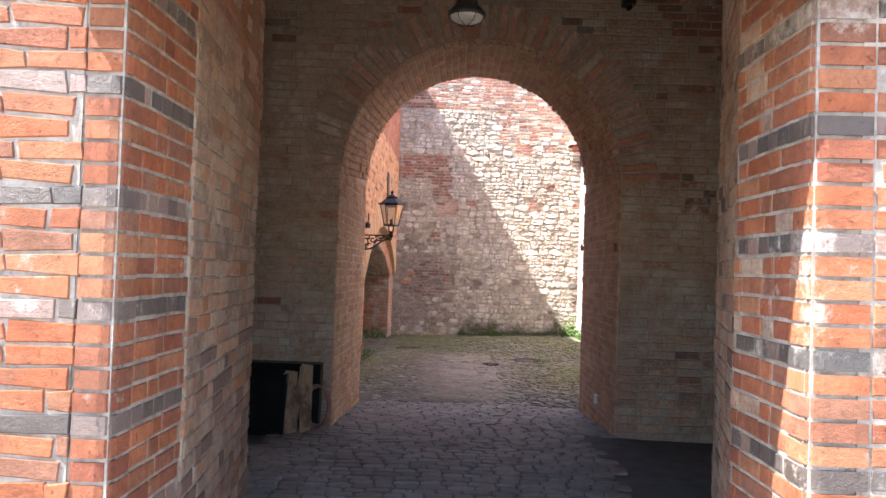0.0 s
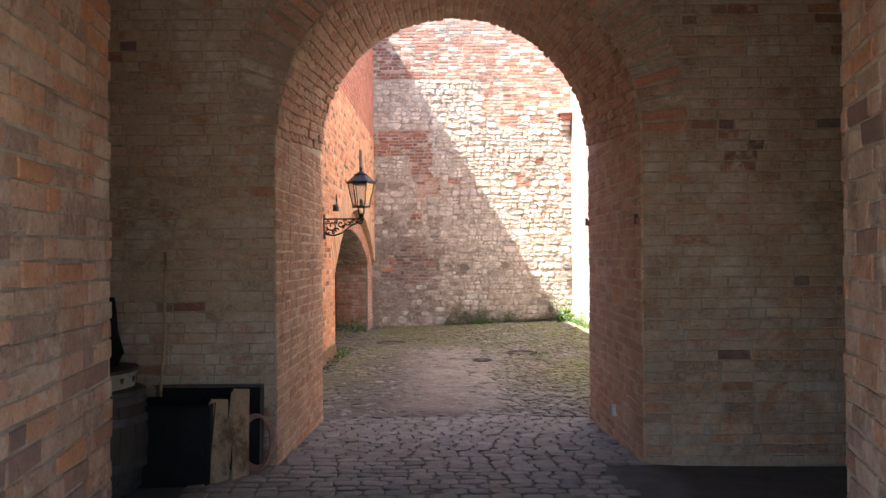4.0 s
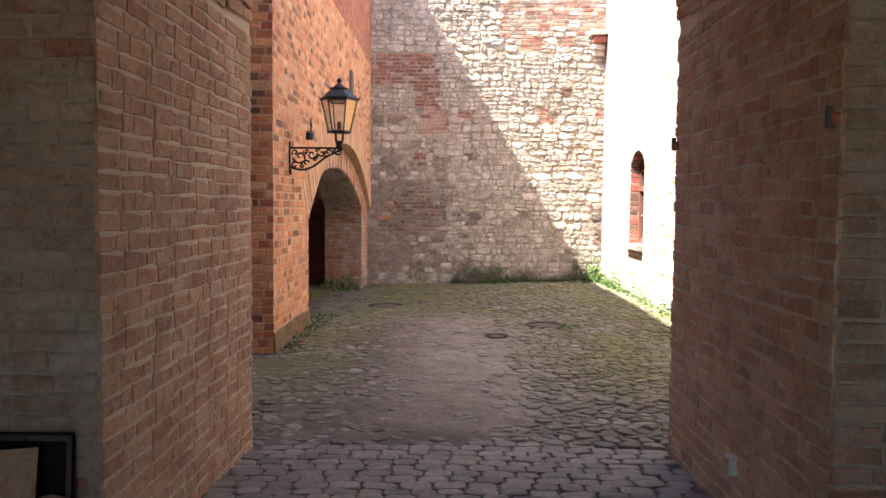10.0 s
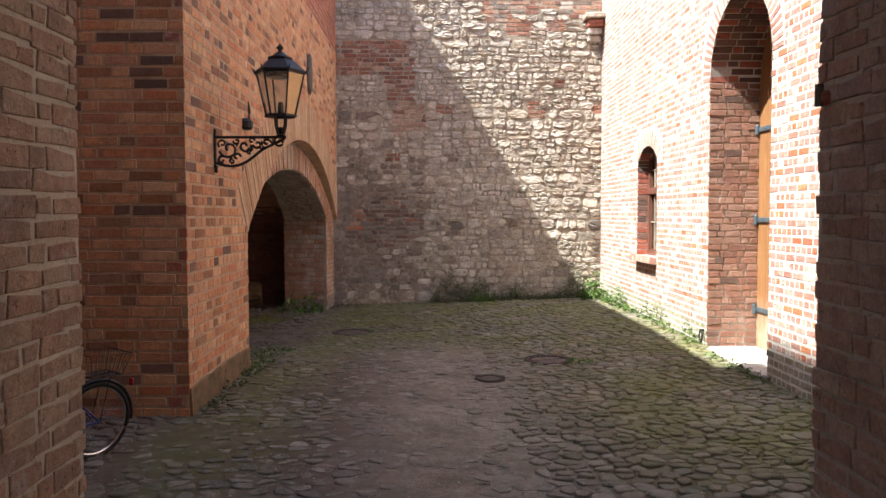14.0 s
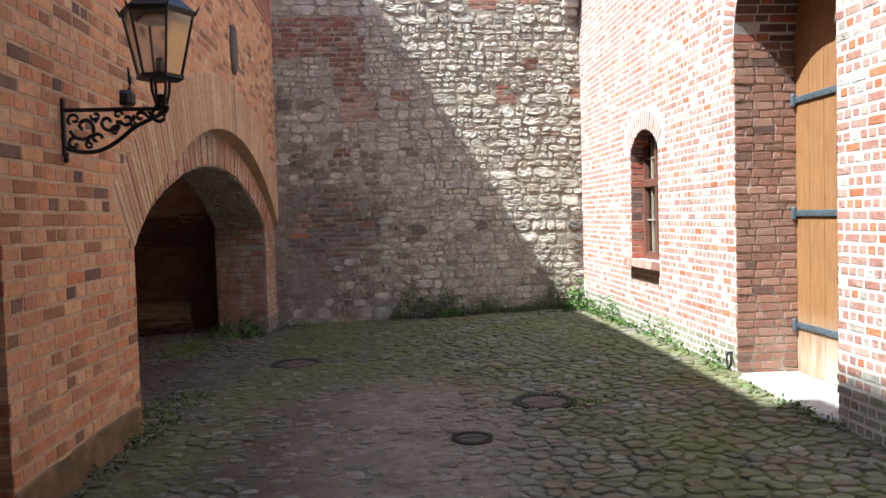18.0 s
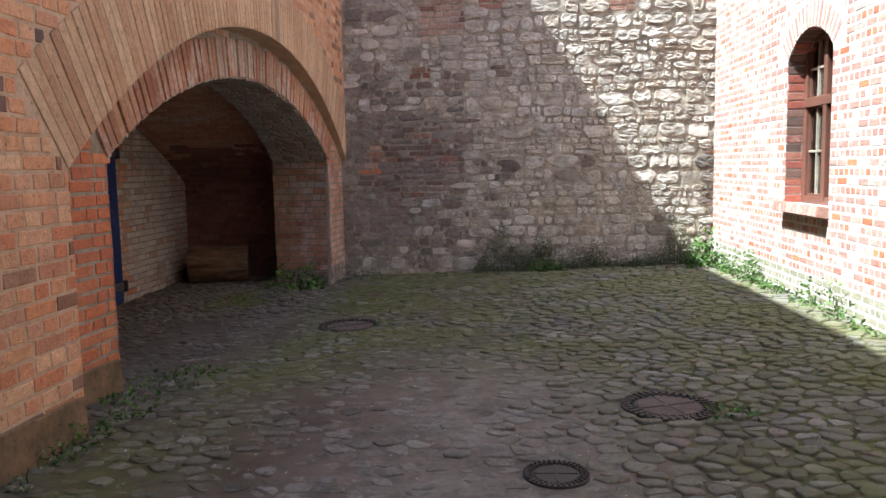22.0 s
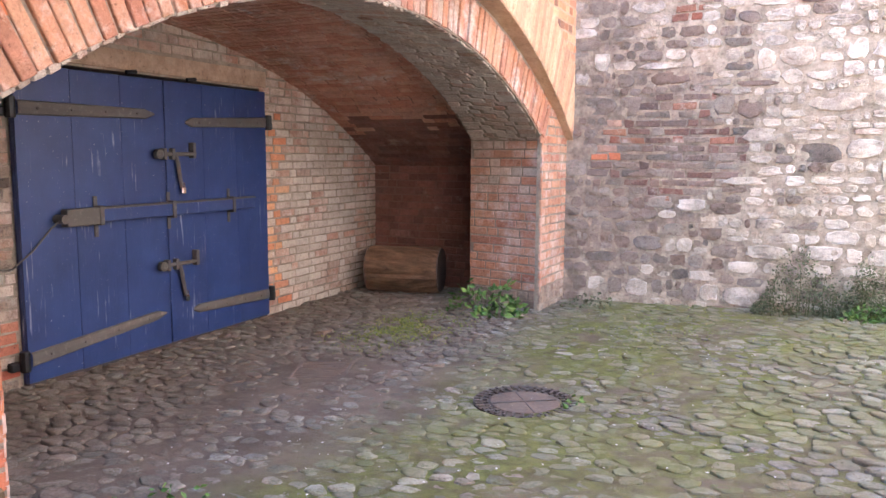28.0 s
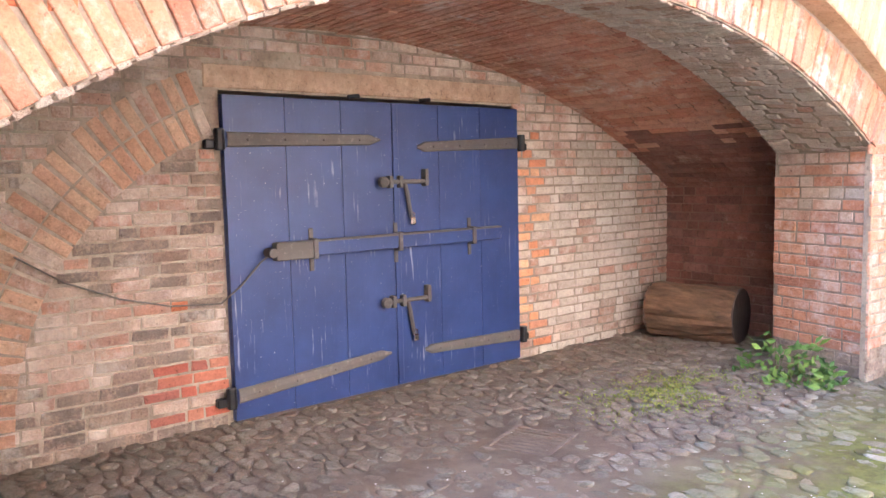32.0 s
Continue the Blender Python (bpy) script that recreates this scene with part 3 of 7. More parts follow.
def ground_sheet():
    m, n, l, b = mat_base("earth", 0.95)
    dirt = ramp_node(n, l, noise_node(n, l, 2.2, 8, 0.7), [(0.3, (0.085, 0.066, 0.05)), (0.7, (0.20, 0.155, 0.122))])
    dirt = mix_node(n, l, mix_node(n, l, path_zone(n, l), (0.0, 0.0, 0.0), ramp_node(n, l, noise_node(n, l, 2.6, 9, 0.75), [(0.36, (0.15,)), (0.6, (1.0,))])), dirt, ramp_node(n, l, noise_node(n, l, 12, 9, 0.75), [(0.3, (0.21, 0.182, 0.145)), (0.7, (0.42, 0.37, 0.305))]))
    moss = ramp_node(n, l, noise_node(n, l, 1.3, 8, 0.7), [(0.38, (0.15,)), (0.56, (0.9,))])
    col = mix_node(n, l, moss, dirt, ramp_node(n, l, noise_node(n, l, 9, 6, 0.7), [(0.3, (0.06, 0.065, 0.02)), (0.7, (0.19, 0.20, 0.05))]))
    col = mix_node(n, l, moss_zone(n, l), dirt, col)
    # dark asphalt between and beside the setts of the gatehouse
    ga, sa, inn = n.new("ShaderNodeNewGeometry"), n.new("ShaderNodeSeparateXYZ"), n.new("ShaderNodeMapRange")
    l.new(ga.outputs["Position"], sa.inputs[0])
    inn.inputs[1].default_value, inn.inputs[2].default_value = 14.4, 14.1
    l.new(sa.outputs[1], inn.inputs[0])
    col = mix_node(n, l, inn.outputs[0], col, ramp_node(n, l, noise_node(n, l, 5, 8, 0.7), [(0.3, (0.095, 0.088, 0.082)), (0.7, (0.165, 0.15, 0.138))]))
    # pale sandy gravel, unseen, put before the gate to bounce light inward
    g, sp, out = n.new("ShaderNodeNewGeometry"), n.new("ShaderNodeSeparateXYZ"), n.new("ShaderNodeMapRange")
    l.new(g.outputs["Position"], sp.inputs[0])
    out.inputs[1].default_value, out.inputs[2].default_value = 7.4, 6.6
    l.new(sp.outputs[1], out.inputs[0])
    col = mix_node(n, l, out.outputs[0], col, ramp_node(n, l, noise_node(n, l, 14, 8, 0.75), [(0.3, (0.34, 0.28, 0.21)), (0.7, (0.52, 0.44, 0.34))]))
    l.new(col, b.inputs["Base Color"])
    bump_node(n, l, b, height_node(n, l, 38, 130, 0.6), 1.0, 0.02)
    xs = [-4000, -400, -60, -12] + [-5 + 0.1 * i for i in range(106)] + [12, 60, 400, 4000]
    ys = [-4000, -400, -60, -12, -4] + [-2 + 0.1 * i for i in range(300)] + [29, 36, 80, 400, 4000]
    v = [(x, y, ground_z(x, y) + (0.003 if y > 14.3 else -0.006) + 0.017 * dirt_level(x, y) + 0.010 * noise.noise((x * 4, y * 4, 0)) if -5 <= x <= 5.6 and -2 <= y < 28 else 0.36) for y in ys for x in xs]
    nx = len(xs)
    f = [(j * nx + i, j * nx + i + 1, (j + 1) * nx + i + 1, (j + 1) * nx + i) for j in range(len(ys) - 1) for i in range(nx - 1)]
    p = Pile()
    p.v, p.f, p.m = v, f, [0] * len(f)
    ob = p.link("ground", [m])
    for q in ob.data.polygons:
        q.use_smooth = True
    return tagged(ob, "brown earth ground with moss between the stones", "ground", kind="structure")


ground = ground_sheet()

# gate passage, chamber and inner arch
MORTAR_WHITE = plain_mat("mortar_white", (0.62, 0.58, 0.52), (0.78, 0.75, 0.7), 3)
DARKISH = piece_mat("burnt_and_shade_brick", [(0.20, 0.10, 0.07), (0.28, 0.14, 0.09), (0.16, 0.09, 0.07), (0.34, 0.16, 0.1)], 0.35)
DAMP_BRICK = piece_mat("damp_brick", [(0.34, 0.19, 0.10), (0.40, 0.25, 0.13), (0.28, 0.17, 0.1), (0.36, 0.26, 0.16)], 0.45, moss=0.75, smear=0.4, smear_col=(0.3, 0.24, 0.16), bump=0.9)
AX0, AX1 = -0.735, 2.03          # inner arch
PASS_TOP = 3.15


def bullnose(parent, x0, x1, y, side, dark_row):
    """Rounded corner bricks stacked up a gate pier; side: the way the rounding faces along x."""
    z, row = 0.36, 0
    shapes = {}
    xr = x1 if side > 0 else x0
    xo = x0 if side > 0 else x1
    while z < PASS_TOP + 0.5:
        dk = row % 5 == dark_row
        prof = [(xo, y), (xr - side * 0.05, y), (xr - side * 0.024, y + 0.007), (xr - side * 0.007, y + 0.024), (xr, y + 0.05), (xr, y + 0.15)]
        v = [Vector((px, py, zz)) for zz in (0.005, 0.066) for px, py in prof] + [Vector((xo, y + 0.15, zz)) for zz in (0.005, 0.066)]
        n = len(prof)
        f = [(i, i + 1, n + i + 1, n + i) for i in range(n - 1)] + [tuple(range(n)) + (2 * n,), tuple(range(n, 2 * n)) + (2 * n + 1,)]
        if dk not in shapes:
            q = Pile()
            q.add(v, f)
            shapes[dk] = q.mesh("bullnose_brick", [DARK_BRICK if dk else FRONT_BRICK])
        ob = new("bullnose_brick", shapes[dk])
        ob.parent = parent
        ob.location = (rnd.uniform(-0.002, 0.002), rnd.uniform(-0.003, 0.003), z)
        z += 0.0752
        row += 1


def gate_walls():
    top_z = PASS_TOP + 0.5
    # west side: front, rounded corner, reveal, splayed passage wall
    front = holed_wall("wall_gate_front_west", (-4.5, 6.95, 0), (1, 0, 0), (0, -1, 0), 3.70, 0.1, 9.4, 0.5, MORTAR_FRONT, label="red brick gate front with glazed dark bands, sunlit")
    lay_bricks(front, flat((-4.5, 6.95, 0), (1, 0, 0), (0, -1, 0)), 0.36, 4.5, lambda v: [(1.6, 3.708)], [FRONT_BRICK, DARK_BRICK], 0.0752, 0.25, 0.011, proud=0.007, pick=lambda u, v, r: 1 if r % 5 == 3 else 0, near=lambda u, v: u > 2.2 and 0.9 < v < 3.4, jit=0.006, bond=lambda row, k: k % 2 == 1)
    west = holed_wall("wall_gate_west", (-0.66, 7.0, 0), (0, 1, 0), (1, 0, 0), 0.6, 0.1, 6.0, 0.12, MORTAR_FRONT, label="orange brick reveal of the gate with dark bands")
    lay_bricks(west, flat((-0.66, 7.0, 0), (0, 1, 0), (1, 0, 0)), 0.36, top_z, lambda v: [(0.10, 0.6)], [FRONT_BRICK, DARK_BRICK], 0.0752, 0.2, 0.013, pick=lambda u, v, r: 1 if r % 5 == 3 else 0, near=lambda u, v: True, every=True, bond=lambda row, k: row % 5 == 3 or k % 2 == 1)
    for nm, xa, xb, ya, pr in ((west, -0.80, -0.668, 6.955, 0),):
        q = Pile()
        q.add([Vector((x, y, z)) for z in (0.1, 5.9) for x, y in ((xa, ya), (xb, ya), (xb, ya + 0.2), (xa, ya + 0.2))], [(0, 1, 5, 4), (1, 2, 6, 5), (2, 3, 7, 6), (3, 0, 4, 7)])
        q.link("mortar_core", [MORTAR_FRONT], nm)
    bullnose(west, -0.786, -0.655, 6.943, 1, 3)
    sp = Vector((-0.213, 1.81, 0)).normalized()
    n1 = Vector((sp.y, -sp.x, 0))
    sw = holed_wall("wall_gate_splay_west", (-0.648, 7.602, 0), sp, n1, 1.82, 0.1, 6.0, 0.4, MORTAR_GREY, label="pale weathered brick passage wall")
    lay_bricks(sw, flat((-0.648, 7.602, 0), sp, n1), 0.36, top_z, lambda v: [(0.0, 1.82)], [PEACH_BRICK, BROWN_BRICK, DARKISH], 0.083, 0.26, 0.013, proud=0.009, pick=lambda u, v, r: 1 if (v > 3.3 - 0.3 * u and rnd.random() < 0.7) or rnd.random() < 0.07 else (2 if v < 1.5 and rnd.random() < 0.3 else 0), near=lambda u, v: 0.7 < v < 3.3, jit=0.005, limit=420, every=True)
    # east side
    fr = holed_wall("wall_gate_front_east", (1.74, 6.905, 0), (1, 0, 0), (0, -1, 0), 4.4, 0.1, 9.4, 0.5, MORTAR_FRONT, label="red brick gate front with glazed dark bands and white joints")
    lay_bricks(fr, flat((1.74, 6.905, 0), (1, 0, 0), (0, -1, 0)), 0.36, 4.5, lambda v: [(0.045, 1.6)], [FRONT_BRICK, DARK_BRICK], 0.0752, 0.25, 0.014, proud=0.004, pick=lambda u, v, r: 1 if r % 5 == 2 else 0, near=lambda u, v: u < 0.9 and 0.9 < v < 3)
    east = holed_wall("wall_gate_east", (1.585, 6.935, 0), (0, 1, 0), (-1, 0, 0), 0.64, 0.1, 6.0, 0.2, MORTAR_FRONT, label="orange brick reveal of the gate with dark bands")
    lay_bricks(east, flat((1.585, 6.935, 0), (0, 1, 0), (-1, 0, 0)), 0.36, top_z, lambda v: [(0.10, 0.64)], [FRONT_BRICK, DARK_BRICK, PEACH_BRICK], 0.0752, 0.2, 0.013, pick=lambda u, v, r: 1 if r % 5 == 2 else (2 if rnd.random() < 0.1 else 0), near=lambda u, v: True, every=True, bond=lambda row, k: row % 5 == 2 or k % 2 == 1)
    q = Pile()
    q.add([Vector((x, y, z)) for z in (0.1, 5.9) for x, y in ((1.593, 6.911), (1.79, 6.911), (1.79, 7.1), (1.593, 7.1))], [(0, 1, 5, 4), (1, 2, 6, 5), (2, 3, 7, 6), (3, 0, 4, 7)])
    q.link("mortar_core", [MORTAR_FRONT], east)
    bullnose(east, 1.58, 1.775, 6.899, -1, 2)
    sp = Vector((0.33, 1.29, 0)).normalized()
    n2 = Vector((-sp.y, sp.x, 0))
    se = holed_wall("wall_gate_splay_east", (1.615, 7.577, 0), sp, n2, 1.33, 0.1, 6.0, 0.4, MORTAR_GREY, label="pale weathered brick passage wall")
    lay_bricks(se, flat((1.615, 7.577, 0), sp, n2), 0.36, top_z, lambda v: [(0.0, 1.33)], [PEACH_BRICK, DARKISH], 0.083, 0.26, 0.013, proud=0.009, pick=lambda u, v, r: 1 if rnd.random() < 0.12 else 0, near=lambda u, v: 0.7 < v < 3.3, jit=0.005, limit=420, every=True)
    # unseen ledge added to keep the sun off the gate reveal
    cor = tagged(new("trim_shade_ledge"), "unseen brick ledge added above the gate to shade its reveal", "cornice", kind="structure")
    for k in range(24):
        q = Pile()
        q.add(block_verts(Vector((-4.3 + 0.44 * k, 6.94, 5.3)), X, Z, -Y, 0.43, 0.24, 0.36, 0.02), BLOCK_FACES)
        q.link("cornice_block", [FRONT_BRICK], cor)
    # gate head, its low edge out of view shading the reveal, and passage vault
    top = arc_top(0, 2.46, 3.06, 0.05)
    head = holed_wall("wall_gate_head", (-0.78, 6.99, 0), (1, 0, 0), (0, -1, 0), 2.5, 2.9, 9.4, 0.55, MORTAR_GREY, [(0.06, 2.4, 2.9, lambda u: max(2.9, top(u)))], label="brick wall above the gate arch")
    lay_bricks(head, flat((-0.78, 6.99, 0), (1, 0, 0), (0, -1, 0)), 2.9, 5.0, span_cut(2.5, [(0.06, 2.4, 2.9, top)], 0.02), [FRONT_BRICK], 0.0752, 0.25, 0.011)
    # order added out of view to narrow the sun strip on the reveal
    order = holed_wall("wall_gate_shade_order", (-0.9, 6.79, 0), (1, 0, 0), (0, -1, 0), 2.8, 2.87, 4.4, 0.19, MORTAR_FRONT, label="unseen projecting brick order added over the gate to shade its reveal")
    lay_bricks(order, flat((-0.9, 6.79, 0), (1, 0, 0), (0, -1, 0)), 2.87, 4.4, lambda v: [(0.0, 2.8)], [FRONT_BRICK, DARK_BRICK], 0.0752, 0.25, 0.011, pick=lambda u, v, r: 1 if r % 5 == 2 else 0)
    cv, ln = arc_curve(lambda u, z: Vector((u, 0, z)), -0.95, 2.0, PASS_TOP + 0.78, 0.85)
    p = Pile()
    pts = [cv(ln * i / 24)[0] for i in range(25)]
    vs = [Vector((q.x, y, q.z)) for y in (7.3, 9.4) for q in pts] + [Vector((q.x, y, 4.9)) for y in (7.3, 9.4) for q in pts]
    p.add(vs, [(i, i + 1, 26 + i, 25 + i) for i in range(24)] + [(50 + i, 51 + i, 76 + i, 75 + i) for i in range(24)] + [(25 + i, 26 + i, 76 + i, 75 + i) for i in range(24)])
    ceil = tagged(p.link("ceiling_passage", [MORTAR_GREY]), "brick barrel vault of the gate passage", "ceiling", kind="structure")

    def F(u, v):
        P, T, R = cv(v)
        return Vector((P.x, 7.35 + u, P.z)), Y, T, -R
    lay_bricks(ceil, F, 0.0, ln, lambda v: [(0, 2.05)], [RED_BRICK], 0.083, 0.26, 0.013, stuff="vault_brickwork")


def chamber():
    # wall with the inner arch, two faces and the reveal between
    z_near, z_far = 2.84, 3.02
    half = (AX1 - AX0) / 2
    xs0, L = -3.3, 8.0
    op = (AX0 - xs0, AX1 - xs0, 0.0, arc_top(AX0 - xs0, AX1 - xs0, z_near, half - 0.01))
    south = holed_wall("wall_arch_south", (xs0, 12.0, 0), (1, 0, 0), (0, -1, 0), L, 0.1, 9.0, 0.14, MORTAR_GREY, [op], label="dim weathered brick wall around the inner arch")
    ring = 0.36
    sc = span_cut(L, [op], 0.0)

    def both(v):
        if v < z_near:
            return sc(v)
        rr, d, mid = half + ring, v - z_near, (AX0 + AX1) / 2 - xs0
        if d >= rr:
            return [(0.0, L)]
        q = math.sqrt(rr * rr - d * d)
        return [(0.0, mid - q), (mid + q, L)]

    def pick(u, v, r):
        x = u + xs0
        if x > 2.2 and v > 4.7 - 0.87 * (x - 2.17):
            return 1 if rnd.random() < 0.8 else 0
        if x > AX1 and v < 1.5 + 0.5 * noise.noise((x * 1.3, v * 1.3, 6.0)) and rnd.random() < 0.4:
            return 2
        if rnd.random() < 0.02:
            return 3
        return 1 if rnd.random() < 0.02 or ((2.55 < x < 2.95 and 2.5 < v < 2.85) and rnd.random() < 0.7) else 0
    lay_bricks(south, flat((xs0, 12.0, 0), (1, 0, 0), (0, -1, 0)), 0.34, 4.9, both, [CHAMBER_BRICK, PATCH_BRICK, PEACH_BRICK, SOOTED_DIM_BRICK], 0.079, 0.25, 0.012, proud=0.005, pick=pick, near=lambda u, v: (2.0 < u < 2.53 or 5.4 < u < 6.6) and 0.4 < v < 3.2, jit=0.004)
    cv, ln = arc_curve(lambda u, z: Vector((u, 12.0, z)), AX0, AX1, z_near, half - 0.01)
    lay_ring(south, cv, 0, ln, ring, -Y, [OLD_BRICK, VAULT_BRICK], 0.085, split=1, pick=lambda i: rnd.random() < 0.35)
    opn = (AX0 - xs0, AX1 - xs0, 0.0, arc_top(AX0 - xs0, AX1 - xs0, z_far, half - 0.01))
    north = holed_wall("wall_arch_north", (xs0, 14.15, 0), (1, 0, 0), (0, 1, 0), L, 0.1, 9.0, 1.15, MORTAR_TAN, [opn], label="brick court face of the gatehouse")
    lay_bricks(north, flat((xs0 + L, 14.15, 0), (-1, 0, 0), (0, 1, 0)), 0.2, 6.0, span_cut(L, [(L - opn[1], L - opn[0], 0, lambda u: opn[3](L - u))], 0.02), [WALL_BRICK], 0.088, 0.27, 0.014)
    for name, x, nx in (("wall_reveal_west", AX0, 1), ("wall_reveal_east", AX1, -1)):
        w = holed_wall(name, (x + 0.004 * nx, 12.004, 0), (0, 1, 0), (nx, 0, 0), 2.142, 0.1, 2.95, 0.05, MORTAR_TAN, label="tan brick reveal of the inner arch")
        lay_bricks(w, flat((x + 0.004 * nx, 12.0, 0), (0, 1, 0), (nx, 0, 0)), 0.22, 2.95, lambda v: [(-0.008, 2.158)], [TAN_BRICK], 0.08, 0.22, 0.014, proud=0.006, ch=0.004, near=lambda u, v: 0.2 < v < 2.9, jit=0.007, limit=340)
    p = Pile()
    lay = []
    for k in range(33):
        a = math.pi * k / 32
        for y, zs in ((12.0, z_near), (14.15, z_far)):
            lay.append(Vector(((AX0 + AX1) / 2 - (half - 0.004) * math.cos(a), y, zs + (half - 0.014) * math.sin(a))))
    p.add(lay, [(2 * k, 2 * k + 1, 2 * k + 3, 2 * k + 2) for k in range(32)])
    sof = tagged(p.link("soffit_arch", [MORTAR_TAN]), "brick soffit of the inner arch", "arch", kind="structure")

    def F(u, v):
        a = v / half
        R = Vector((-math.cos(a), 0, math.sin(a)))
        zs = z_near + (z_far - z_near) * u / 2.15
        return Vector(((AX0 + AX1) / 2, 12.0 + u, zs)) + R * (half - 0.012), Y, Vector((math.sin(a), 0, math.cos(a))), -R
    lay_bricks(sof, F, 0.0, math.pi * half, lambda v: [(0, 2.15)], [TAN_BRICK], 0.08, 0.22, 0.018, proud=0.016, ch=0.006, jit=0.007, stuff="soffit_brickwork", near=lambda u, v: u < 1.0, limit=200)
    # closing walls and ceiling of the chamber, coloured dark to dim the bounced light
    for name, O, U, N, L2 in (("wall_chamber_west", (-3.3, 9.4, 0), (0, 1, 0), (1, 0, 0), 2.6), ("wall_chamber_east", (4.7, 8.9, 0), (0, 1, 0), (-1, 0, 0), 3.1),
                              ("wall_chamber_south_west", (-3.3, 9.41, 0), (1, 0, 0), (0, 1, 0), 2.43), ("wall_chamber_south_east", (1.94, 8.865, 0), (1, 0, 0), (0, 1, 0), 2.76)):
        w = holed_wall(name, O, U, N, L2, 0.1, 5.2, 0.35, MORTAR_GREY, label="closing brick wall of the gate chamber, coloured dark to cut bounced light")
        lay_bricks(w, flat(O, U, N), 0.36, 5.0, lambda v: [(0.0, L2)], [SOOTED_DIM_BRICK])
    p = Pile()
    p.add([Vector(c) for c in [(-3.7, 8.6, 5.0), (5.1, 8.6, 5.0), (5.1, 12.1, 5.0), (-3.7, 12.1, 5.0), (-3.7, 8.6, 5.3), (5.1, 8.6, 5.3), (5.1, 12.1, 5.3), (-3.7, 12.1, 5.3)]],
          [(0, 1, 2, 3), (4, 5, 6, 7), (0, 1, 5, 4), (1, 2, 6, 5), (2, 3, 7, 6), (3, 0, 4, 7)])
    tagged(p.link("ceiling_chamber", [MORTAR_DARK]), "plastered ceiling of the gate chamber, coloured dark to cut bounced light", "ceiling", kind="structure")
    p = Pile()
    p.add([Vector(c) for c in [(-4.5, 7.2, 8.9), (6.1, 7.2, 8.9), (6.1, 14.1, 8.9), (-4.5, 14.1, 8.9)]], [(0, 1, 2, 3)])
    tagged(p.link("roof_gatehouse", [MORTAR_GREY]), "roof over the gatehouse", "roof", kind="structure")


# left building with the lantern wall and the vaulted bay
LX = -1.33
BX = -3.89
OUT0, OUT1 = 19.22, 26.60
BAY_C = (OUT0 + OUT1) / 2
ROUT = ((OUT1 - OUT0) ** 2 / 4 + 1.27 ** 2) / (2 * 1.27)
IN0, IN1 = 20.28, 25.77


def left_building():
    y0, L = 17.27, 9.23
    out_arc = arc_top(OUT0 - y0, OUT1 - y0, 1.64, 1.27)
    out_top = lambda u: out_arc(u) if u + y0 < OUT1 - 0.01 else 1.66
    op = (OUT0 - y0, OUT1 - y0, -0.1, out_arc)
    w = holed_wall("wall_lantern", (LX, y0, 0), (0, 1, 0), (1, 0, 0), L, -0.1, 8.3, 0.42, MORTAR_WALL, [op], label="orange brick building wall with a wide arch")
    RD = 0.6
    sc = span_cut(L, [op], 0.0)
    sr = span_cut(L, [(op[0], op[1], 1.62, lambda u: out_arc(u))], RD)

    def spans(v):
        if v < 1.62:
            return sc(v)
        d = v - (1.64 + 1.27 - ROUT)
        return [(0.0, BAY_C - y0 - math.sqrt(max(0, (ROUT + RD) ** 2 - d * d)) if d < ROUT + RD else L)] + ([(BAY_C - y0 + math.sqrt(max(0, (ROUT + RD) ** 2 - d * d)), L)] if d < ROUT + RD else []) if v > 2.1 else [(0.0, OUT0 - y0 - (v - 1.62) * 0.95)]

    def pick(u, v, r):
        if v > 5.0:
            return 2
        if v < 0.42 + 0.15 * noise.noise((u * 2.0, 3.0, 1.0)) and rnd.random() < 0.85:
            return 3
        if rnd.random() < (0.07 if 1.9 < v < 3.9 and u < 3.8 else 0.02):
            return 1
        return 4 if rnd.random() < (0.18 if v > 1.6 else 0.08) else 0
    lay_bricks(w, flat((LX, y0, 0), (0, 1, 0), (1, 0, 0)), 0.05, 8.3, lambda v: [q for q in spans(v) if q[1] - q[0] > 0.03], [WALL_BRICK, DARKISH, RED_BRICK, DAMP_BRICK, BROWN_BRICK], 0.088, 0.27, 0.018, proud=0.004, jit=0.003, pick=pick, bond=lambda row, k: row % 2 == 1, near=lambda u, v: u < 3.4 and 0.6 < v < 3.2)
    c1, l1 = arc_curve(lambda u, z: Vector((LX, u, z)), OUT0, OUT1, 1.64, 1.27)
    lay_ring(w, c1, 0.0, l1 - 0.2, RD, X, [APRICOT], 0.078, joint=0.011, proud=0.007)
    # mossy rendered plinth that slopes out at the foot of the pier
    def plinth(pts, out, mat):
        q = Pile()
        n = 16
        for (xa, ya), (xb, yb2) in zip(pts, pts[1:]):
            for i in range(n + 1):
                x, y = xa + (xb - xa) * i / n, ya + (yb2 - ya) * i / n
                g = ground_z(x, y) - 0.06
                w1 = 0.02 * noise.noise((x * 3, y * 4, 5.0))
                o = len(q.v)
                q.v += [(x, y, g + 0.29 + w1), (x + out[0] * (0.016 + w1 * 0.2), y + out[1] * 0.016, g + 0.28 + w1), (x + out[0] * (0.024 + w1 * 0.3), y + out[1] * 0.024, g + 0.15 + w1), (x + out[0] * (0.032 + w1 * 0.3), y + out[1] * 0.032, g)]
                if i:
                    for k in range(3):
                        q.f.append((o - 4 + k, o + k, o + k + 1, o - 3 + k))
                        q.m.append(0)
            for o in (len(q.v) - 4, len(q.v) - 4 - 4 * n):
                q.v += [(q.v[o][0], q.v[o][1], q.v[o + 3][2])]
                q.f.append((o, o + 1, o + 2, o + 3, len(q.v) - 1))
                q.m.append(0)
